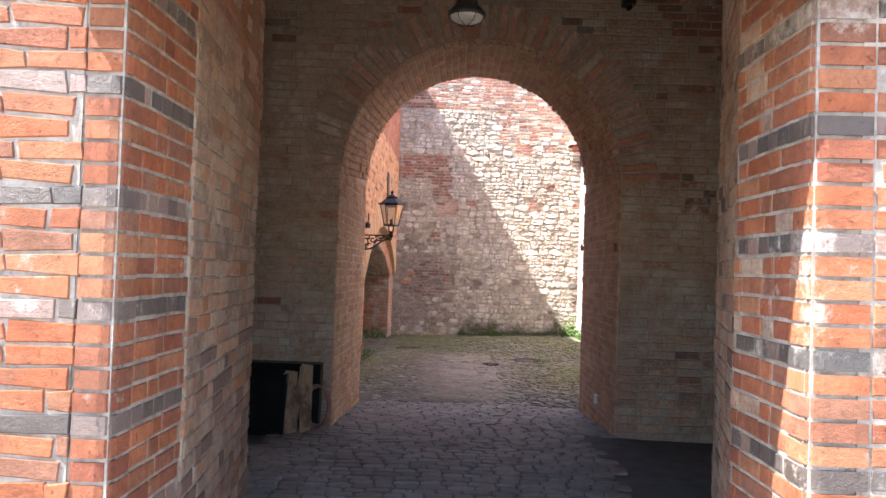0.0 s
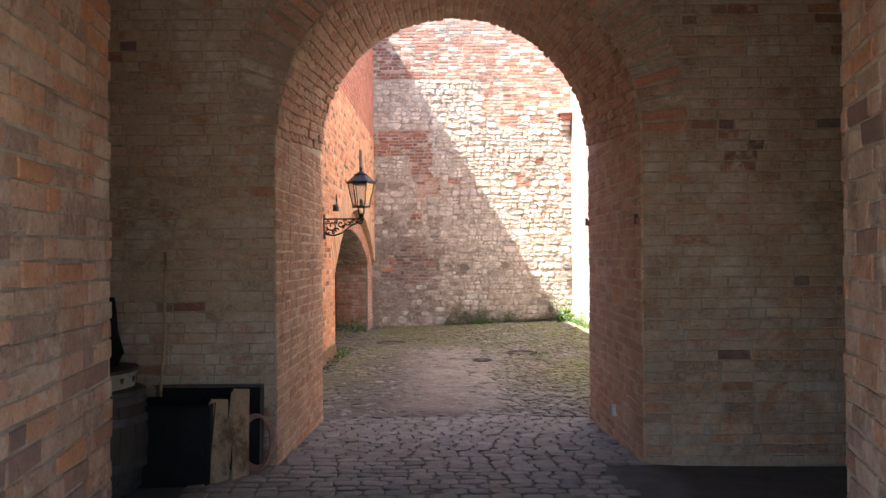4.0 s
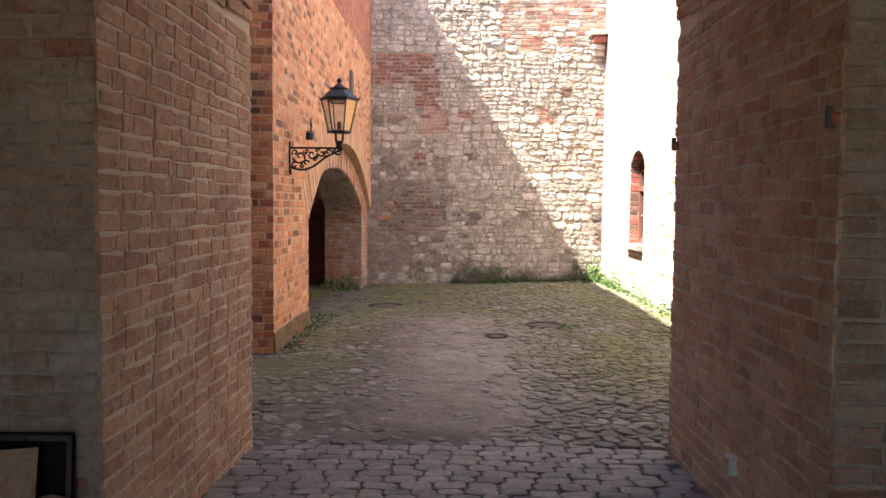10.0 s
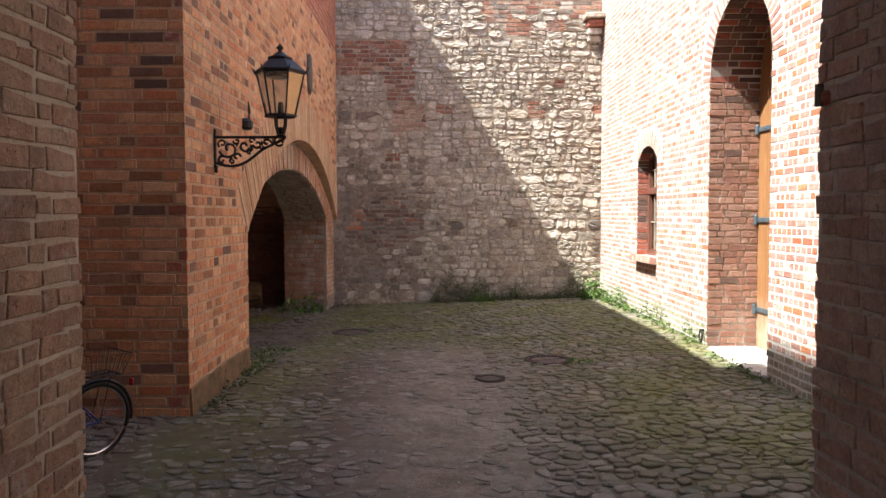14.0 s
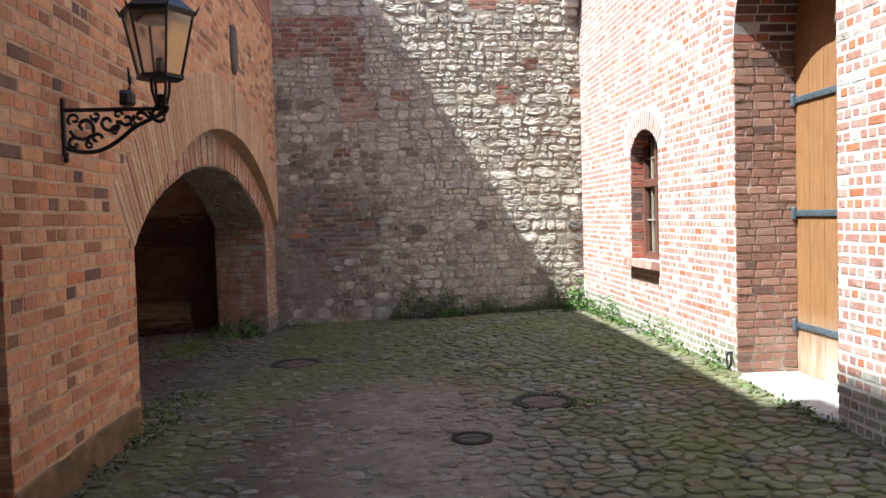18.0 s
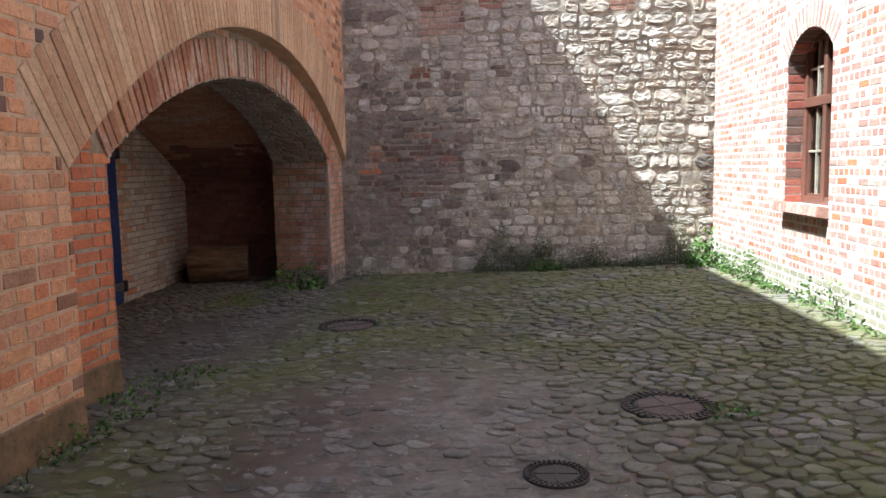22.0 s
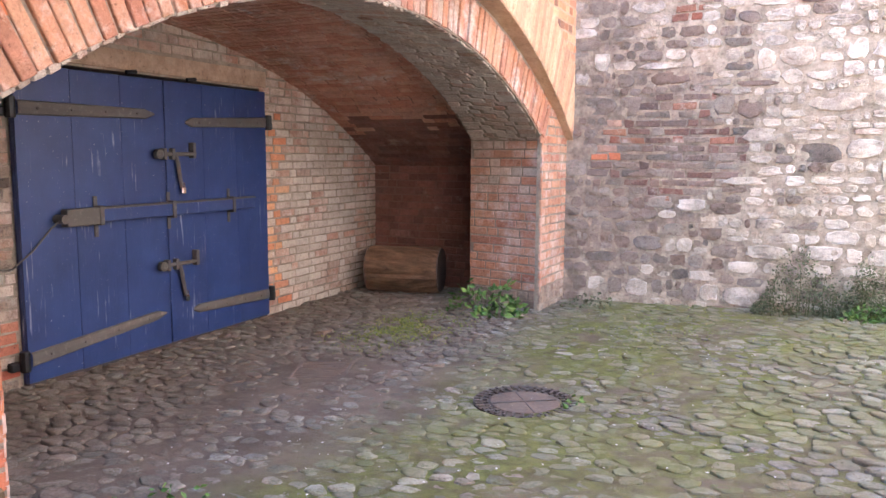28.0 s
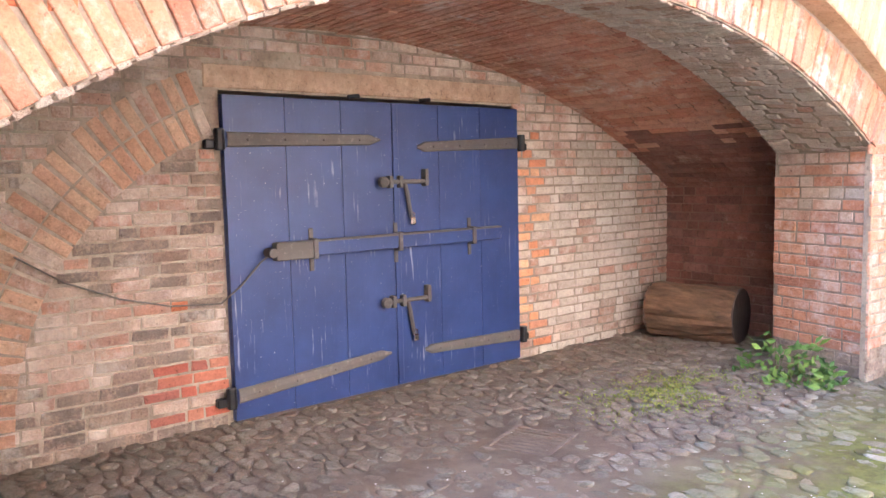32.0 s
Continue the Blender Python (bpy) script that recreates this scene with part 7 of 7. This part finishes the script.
for xa, xb2, hh, cc3 in ((0.5, 1.7, 0.95, 3600), (1.2, 2.3, 0.75, 2800), (1.95, 3.0, 0.8, 2800), (2.6, 3.62, 0.8, 3000)):
    shrub("shrub", xa, xb2, 26.18, 26.48, hh, cc3, 0.026, DULL_LEAF, "dusty dark green shrub along the foot of the stone wall", 60, 2.6)
shrub("weed", 1.25, 1.75, 26.05, 26.3, 0.3, 260, 0.05, LEAF, "bright green weed before the stone wall", 8)
shrub("weed", 3.4, 3.84, 25.8, 26.4, 0.6, 420, 0.07, LEAF, "large-leaved green weed in the sunny corner", 10)
for y, h, c in ((25.6, 0.5, 220), (25.2, 0.5, 220), (24.5, 0.6, 300), (24.0, 0.4, 160), (23.6, 0.25, 90), (22.9, 0.4, 120), (22.2, 0.45, 130), (21.6, 0.2, 70), (20.8, 0.3, 110), (19.9, 0.12, 60), (19.3, 0.14, 70), (18.9, 0.2, 90)):
    shrub("weed", RX - 0.18, RX - 0.02, y - 0.22, y + 0.22, h, c, 0.04, LEAF, "green weed growing at the foot of the sunlit brick wall", 5)
shrub("nettle", -2.3, -1.85, 25.4, 25.72, 0.42, 80, 0.07, LEAF, "leafy green nettle beside the brick pier", 9)
shrub("nettle", -1.9, -1.5, 25.25, 25.62, 0.62, 150, 0.075, LEAF, "leafy green nettle beside the brick pier", 9)
shrub("weed", -1.3, -0.8, 26.0, 26.45, 0.18, 150, 0.04, DULL_LEAF, "low green weed at the wall corner", 5)
for y, h in ((17.6, 0.12), (18.3, 0.14), (18.9, 0.2), (19.4, 0.25), (19.9, 0.22), (20.4, 0.2), (20.7, 0.14)):
    shrub("weed", LX - (0.28 if y > 19.6 else -0.02), LX + 0.18, y - 0.22, y + 0.22, h * 1.1, 90, 0.036, LEAF if y > 18.5 else DULL_LEAF, "small green weed at the foot of the brick pier", 5)
shrub("weed", 2.05, 2.35, 19.6, 19.85, 0.11, 50, 0.045, LEAF, "small weed growing beside the iron cover", 4)
shrub("weed", -0.4, -0.28, 22.95, 23.15, 0.12, 10, 0.055, LEAF, "tiny weed beside the iron cover", 2)


def moss_patch(x0, x1, y0, y1, count, label):
    M = tagged(new("moss"), label, "moss", kind="stuff")
    cx, cy = (x0 + x1) / 2, (y0 + y1) / 2
    M.location = (cx, cy, 0)

    def place():
        while True:
            x, y = rnd.gauss(cx, (x1 - x0) / 4), rnd.gauss(cy, (y1 - y0) / 4)
            if noise.noise((x * 3, y * 3, 6)) > -0.25:
                return (x - cx, y - cy, ground_z(x, y) + rnd.uniform(0.0, 0.03))
    leaves(count, place, 0.018, "tufts", MOSS_LEAF, M, 1.2)["kind"] = "stuff"


moss_patch(-2.7, -1.9, 23.9, 25.3, 3800, "yellow-green grass tufts between the bay cobbles")
moss_patch(-1.2, 0.6, 24.2, 26.3, 700, "thin moss and grass between the cobbles")
moss_patch(1.6, 3.7, 20.5, 25.5, 900, "thin moss and grass between the cobbles")


# ---------- bicycle ----------
def bicycle():
    B = thing("bicycle", (-1.64, 16.30, ground_z(-1.64, 16.30)), "parked dark blue bicycle with a wire basket on its rear rack", "bicycle")
    R = 0.335

    def circ(cx, r, n=40, z=R):
        return [(cx + r * math.cos(2 * math.pi * i / n), 0, z + r * math.sin(2 * math.pi * i / n)) for i in range(n)]
    for cx in (0.0, -1.05):
        w = part("wheel", lathe([(0.03, -0.03), (0.035, 0), (0.03, 0.03)], 12), CHROME, B)
        wm = pose(cx, 0, R, 90, 0, 0)
        w.matrix_local = wm
        inv = wm.inverted()
        for nm, bm, mt in (("tyre", tube(circ(cx, R - 0.012), 0.02, 8, True), RUBBER), ("rim", tube(circ(cx, R - 0.036), 0.011, 6, True), CHROME)):
            o = part(nm, bm, mt, w)
            o.matrix_local = inv
        for k in range(18):
            a = 2 * math.pi * k / 18
            o = part("spoke", tube([(cx + 0.03 * math.cos(a + 0.5), 0.012 * (-1) ** k, R + 0.03 * math.sin(a + 0.5)), (cx + (R - 0.04) * math.cos(a), 0, R + (R - 0.04) * math.sin(a))], 0.0018, 4), CHROME, w)
            o.matrix_local = inv
        part("mudguard", tube([(cx + (R + 0.025) * math.cos(a), 0, R + (R + 0.025) * math.sin(a)) for a in [radians(-10 + 190 * i / 20) for i in range(21)]], 0.018, 6), IRON, B)
    bb, st, hd = (-0.45, 0, 0.3), (-0.30, 0, 0.74), (-0.86, 0, 0.82)
    for nm, pts, rr in (("seat_tube", [bb, st], 0.017), ("down_tube", [bb, (-0.87, 0, 0.66)], 0.02), ("top_tube", [(-0.36, 0, 0.5), (-0.865, 0, 0.72)], 0.018), ("head_tube", [(-0.89, 0, 0.62), (-0.85, 0, 0.86)], 0.022),
                        ("chain_stay", [bb, (0, 0.05, R)], 0.011), ("chain_stay", [bb, (0, -0.05, R)], 0.011), ("seat_stay", [(-0.32, 0, 0.68), (0, 0.05, R)], 0.009), ("seat_stay", [(-0.32, 0, 0.68), (0, -0.05, R)], 0.009),
                        ("fork", [(-0.89, 0.05, 0.62), (-0.97, 0.05, 0.45), (-1.05, 0.05, R)], 0.011), ("fork", [(-0.89, -0.05, 0.62), (-0.97, -0.05, 0.45), (-1.05, -0.05, R)], 0.011)):
        part(nm, tube(pts, rr), BIKE_BLUE, B)
    part("seat_post", tube([st, (-0.32, 0, 0.9)], 0.013), CHROME, B)
    bm = bmesh.new()
    rows = []
    for i in range(9):
        t = i / 8
        wv, hh = 0.02 + 0.085 * max(0, (t - 0.25) / 0.75) ** 0.8 * (1 if t < 0.95 else 0.8), 0.02 + 0.03 * t
        rows.append([bm.verts.new((-0.53 + 0.29 * t, wv * math.cos(a), 0.92 + hh * math.sin(a) + 0.015 * t)) for a in [2 * math.pi * k / 12 for k in range(12)]])
    for A, Bq in zip(rows, rows[1:]):
        for k in range(12):
            bm.faces.new((A[k], A[(k + 1) % 12], Bq[(k + 1) % 12], Bq[k]))
    bm.faces.new(rows[0][::-1])
    bm.faces.new(rows[-1])
    part("saddle", bm, RUBBER, B, "black saddle", True)
    part("handlebar", tube([(-0.62, 0.28, 1.0), (-0.72, 0.27, 1.02), (-0.84, 0.12, 1.02), (-0.85, 0, 1.0), (-0.84, -0.12, 1.02), (-0.72, -0.27, 1.02), (-0.62, -0.28, 1.0)], 0.011), IRON, B)
    part("stem", tube([(-0.85, 0, 0.84), (-0.845, 0, 1.0)], 0.013), CHROME, B)
    rack = part("rear_rack", tube([(-0.24, 0.06, 0.72), (0.2, 0.06, 0.73), (0.2, -0.06, 0.73), (-0.24, -0.06, 0.72)], 0.006, 6), IRON, B)
    part("rack_stay", tube([(0.1, 0.06, 0.73), (0, 0.06, R)], 0.005, 6), IRON, rack)
    part("rack_stay", tube([(0.1, -0.06, 0.73), (0, -0.06, R)], 0.005, 6), IRON, rack)
    bk = part("basket", tube([(-0.16, -0.15, 0.95), (0.24, -0.17, 0.93), (0.24, 0.17, 0.93), (-0.16, 0.15, 0.95)], 0.004, 6, True), IRON, B, "black wire basket")
    part("basket_floor", tube([(-0.12, -0.11, 0.75), (0.18, -0.12, 0.74), (0.18, 0.12, 0.74), (-0.12, 0.11, 0.75)], 0.004, 6, True), IRON, bk)
    for s in range(9):
        t = s / 8
        for y in (-1, 1):
            part("wire", tube([(-0.16 + 0.4 * t, 0.16 * y, 0.945), (-0.12 + 0.3 * t, 0.115 * y, 0.745), (-0.12 + 0.3 * t, 0, 0.742)], 0.0022, 4), IRON, bk)
        part("wire", tube([(0.24, -0.17 + 0.34 * t, 0.93), (0.18, -0.12 + 0.24 * t, 0.745), (0.0, -0.12 + 0.24 * t, 0.745)], 0.0022, 4), IRON, bk)
    part("rear_lamp", box((0.03, 0.05, 0.07), (0.36, 0, 0.62), 0.01), RED_LENS, B, "red rear reflector")
    part("chainring", lathe([(0.085, -0.004), (0.09, 0), (0.085, 0.004)], 24), CHROME, B).matrix_local = pose(-0.45, -0.05, 0.3, 90, 0, 0)
    part("crank", tube([(-0.45, -0.06, 0.3), (-0.36, -0.065, 0.17)], 0.01, 6), CHROME, B)
    part("pedal", box((0.09, 0.08, 0.022), (-0.36, -0.11, 0.17), 0.005), RUBBER, B)
    part("kickstand", tube([(-0.1, 0.05, 0.3), (-0.02, 0.16, 0.005)], 0.008, 6), CHROME, B)
    B.rotation_euler = (radians(3), 0, radians(58))
    B.scale = (0.74, 0.74, 0.74)


bicycle()


# ---------- stored things in the chamber ----------
def barrel():
    g = ground_z(-1.85, 11.45)
    B = thing("barrel", (-1.85, 11.45, g), "old wooden barrel with zinc hoops standing in the dark chamber", "barrel")
    prof = [(0.27, 0.0), (0.33, 0.2), (0.35, 0.36), (0.34, 0.5), (0.30, 0.68)]
    for k in range(18):
        a0, a1 = 2 * math.pi * k / 18 + 0.01, 2 * math.pi * (k + 1) / 18 - 0.01
        bm = bmesh.new()
        rows = [[bm.verts.new((r2 * math.cos(a), r2 * math.sin(a), z)) for r2, a in ((r0 - 0.02, a0), (r0, a0), (r0 + 0.004, (a0 + a1) / 2), (r0, a1), (r0 - 0.02, a1))] for r0, z in prof]
        for A, C in zip(rows, rows[1:]):
            for q in range(4):
                bm.faces.new((A[q], A[q + 1], C[q + 1], C[q]))
        part("stave", bm, DARK_WOOD, B)
    for z, rr in ((0.06, 0.295), (0.2, 0.337), (0.5, 0.346), (0.63, 0.322)):
        part("hoop", lathe([(rr - 0.004, -0.025), (rr + 0.005, -0.025), (rr + 0.003, 0.025), (rr - 0.006, 0.025)], 36, (0, 0, z)), ZINC, B, "zinc hoop")
    part("lid", lathe([(0.31, 0.66), (0.325, 0.665), (0.325, 0.69), (0.3, 0.695)], 36), ZINC, B)
    T = thing("tub", (-1.87, 11.45, g + 0.695), "shallow cream enamel tub with small dark triangles on its rim", "tub")
    part("body", lathe([(0.22, 0.0), (0.27, 0.012), (0.285, 0.1), (0.29, 0.13), (0.28, 0.135), (0.27, 0.1), (0.2, 0.02)], 36), CREAM, T)
    part("rim", lathe([(0.288, 0.115), (0.298, 0.12), (0.298, 0.14), (0.285, 0.14)], 36), DARK_WOOD, T)
    for k in range(14):
        a = 2 * math.pi * k / 14
        bm = bmesh.new()
        v = [bm.verts.new((0.281 + e, y, z)) for e in (-0.006, 0.004) for y, z in ((-0.02, 0.085), (0.02, 0.085), (0, 0.045))]
        bm.faces.new(v[:3])
        bm.faces.new(v[3:])
        for q in range(3):
            bm.faces.new((v[q], v[(q + 1) % 3], v[3 + (q + 1) % 3], v[3 + q]))
        part("triangle", bm, DARK_WOOD, T).matrix_local = pose(0, 0, 0, 0, 0, math.degrees(a))
    S = thing("sack", (-1.9, 11.5, g + 0.83), "dark slumped sack standing in the tub", "sack")
    bm = lathe([(0.16, 0.0), (0.2, 0.1), (0.19, 0.25), (0.15, 0.4), (0.17, 0.48), (0.02, 0.46)], 16)
    for v in bm.verts:
        v.co.x *= 1 + 0.15 * math.sin(v.co.z * 20 + v.co.y * 9)
        v.co.y *= 0.85
    part("cloth", bm, BLACK_PLASTIC, S, smooth=True)


barrel()
g0 = ground_z(-1.2, 11.8)
p1 = thing("panel", (-1.22, 11.93, g0), "large black board leaning on the dim brick wall", "board")
part("sheet", box((0.80, 0.025, 0.63), (0, 0, 0.315), 0.004, Matrix.Rotation(radians(-5), 4, "X")), BLACK_PLASTIC, p1)
for sz, at2 in (((0.80, 0.035, 0.02), (0, 0, 0.62)), ((0.80, 0.035, 0.02), (0, 0, 0.012)), ((0.02, 0.035, 0.60), (-0.39, 0, 0.315)), ((0.02, 0.035, 0.60), (0.39, 0, 0.315))):
    part("edging", box(sz, at2, 0.003, Matrix.Rotation(radians(-5), 4, "X")), DARK_WOOD, p1, "dark wooden edging")
p2 = thing("crate", (-1.36, 11.66, g0), "black plastic crate standing on the chamber floor", "crate")
for nm, sz, at2 in (("side", (0.02, 0.36, 0.56), (-0.27, 0, 0.28)), ("side", (0.02, 0.36, 0.56), (0.27, 0, 0.28)), ("front", (0.52, 0.02, 0.56), (0, -0.17, 0.28)), ("back", (0.52, 0.02, 0.56), (0, 0.17, 0.28)), ("base", (0.52, 0.32, 0.02), (0, 0, 0.012))):
    part(nm, box(sz, at2, 0.006), BLACK_PLASTIC, p2)
for x, y, h, tw, tl in ((-1.05, 11.60, 0.58, 0.15, 10), (-0.93, 11.72, 0.63, 0.15, 9)):
    cb = thing("cardboard", (x, y, g0), "bent brown cardboard sheet leaning in the chamber", "cardboard", "cardboard sheets")
    part("sheet", box((tw, 0.012, h), (0, 0, h / 2), 0.002, Matrix.Rotation(radians(-tl), 4, "X") @ Matrix.Rotation(radians(10), 4, "Y")), CARDBOARD, cb)
    part("flap", box((0.012, 0.05, h * 0.96), (-tw / 2, 0.03, h / 2), 0.002, Matrix.Rotation(radians(8), 4, "Y")), CARDBOARD, cb)
    cb.rotation_euler = (0, 0, radians(58))
h = thing("hose", (-0.86, 11.86, g0), "coiled reddish hose leaning on the wall", "hose")
for k in range(4):
    part("coil", tube([(0.005 * k + 0.12 * math.cos(a), 0.015 * k - 0.03 + 0.03 * math.sin(a), 0.22 + (0.2 - 0.008 * k) * math.sin(a)) for a in [2 * math.pi * i / 28 for i in range(28)]], 0.011, 6, True), HOSE, h)
s = thing("stick", (-1.55, 11.88, g0), "long thin pale stick leaning on the wall", "stick")
part("rod", tube([(0.0, -0.1, 0.0), (-0.01, -0.03, 0.5), (0.02, 0.0, 1.0), (0.0, 0.07, 1.62)], 0.012, 6), CARDBOARD, s)


def ceiling_lamp():
    L = thing("pendant_lamp", (0.465, 10.4, 3.90), "grey enamel pendant lamp hanging from the chamber ceiling", "lamp")
    part("shade", lathe([(0.138, 0.0), (0.15, 0.008), (0.148, 0.028), (0.10, 0.08), (0.085, 0.1), (0.08, 0.24), (0.05, 0.28), (0.02, 0.3)], 28), ZINC, L, "grey enamel shade", True)
    part("glass", lathe([(0.02, -0.05), (0.075, -0.045), (0.118, -0.022), (0.13, 0.0), (0.128, 0.012)], 28), MILK, L, "milky glass bowl", True)
    for k in range(6):
        a = 2 * math.pi * k / 6
        part("guard_wire", tube([(0.14 * math.cos(a), 0.14 * math.sin(a), 0.004), (0.11 * math.cos(a), 0.11 * math.sin(a), -0.04), (0.04 * math.cos(a), 0.04 * math.sin(a), -0.066), (0, 0, -0.068)], 0.003, 5), IRON, L)
    part("rod", tube([(0, 0, 0.3), (0, 0, 1.14)], 0.012, 8), IRON, L)


ceiling_lamp()
for x, y, z, nx in ((AX1, 12.03, 2.19, -1), (AX1, 14.1, 2.25, -1)):
    k = thing("pintle", (x, y, z), "rusty iron gate pintle set in the arch edge", "pintle", "arch pintles")
    part("tang", box((0.05, 0.07, 0.05), (0.01 * nx, 0, 0), 0.012), RED_BRICK, k)
    part("pin", tube([(0.035 * nx, 0, -0.03), (0.035 * nx, 0, 0.05)], 0.016, 8), RUSTY, k)
j = thing("junction_box", (AX1, 12.96, 0.57), "small white box low on the arch reveal", "box")
part("case", box((0.05, 0.08, 0.1), (-0.02, 0, 0), 0.008), MILK, j)
part("cover", box((0.01, 0.06, 0.07), (-0.048, 0, 0), 0.003), CREAM, j)


bx = thing("wall_box", (2.04, 11.99, 4.64), "small black iron box high on the dim chamber wall", "box")
part("case", box((0.13, 0.12, 0.17), (0, -0.06, 0), 0.012), IRON, bx)
part("spout", tube([(0, -0.07, -0.08), (0, -0.09, -0.13)], 0.03, 10, r1=0.02), IRON, bx)


def petals():
    """Fallen pale petals and chips strewn over the court."""
    p = Pile()
    for _ in range(900):
        x, y = rnd.uniform(-3.4, 3.7), rnd.uniform(15.5, 26.3)
        if x < LX and y < 20.4:
            continue
        z, r, a = ground_z(x, y) + rnd.uniform(0.014, 0.028), rnd.uniform(0.004, 0.011), rnd.uniform(0, 6.28)
        p.add([Vector((x + r * k * math.cos(a + b), y + r * k * math.sin(a + b), z + (0.003 if i % 2 else 0))) for i, (b, k) in enumerate(((0, 1), (1.4, 0.6), (3.1, 1.1), (4.6, 0.7)))], [(0, 1, 2, 3)])
    tagged(p.link("petals", [MILK], kind="stuff"), "tiny white petals strewn over the cobbles", "petals")


petals()
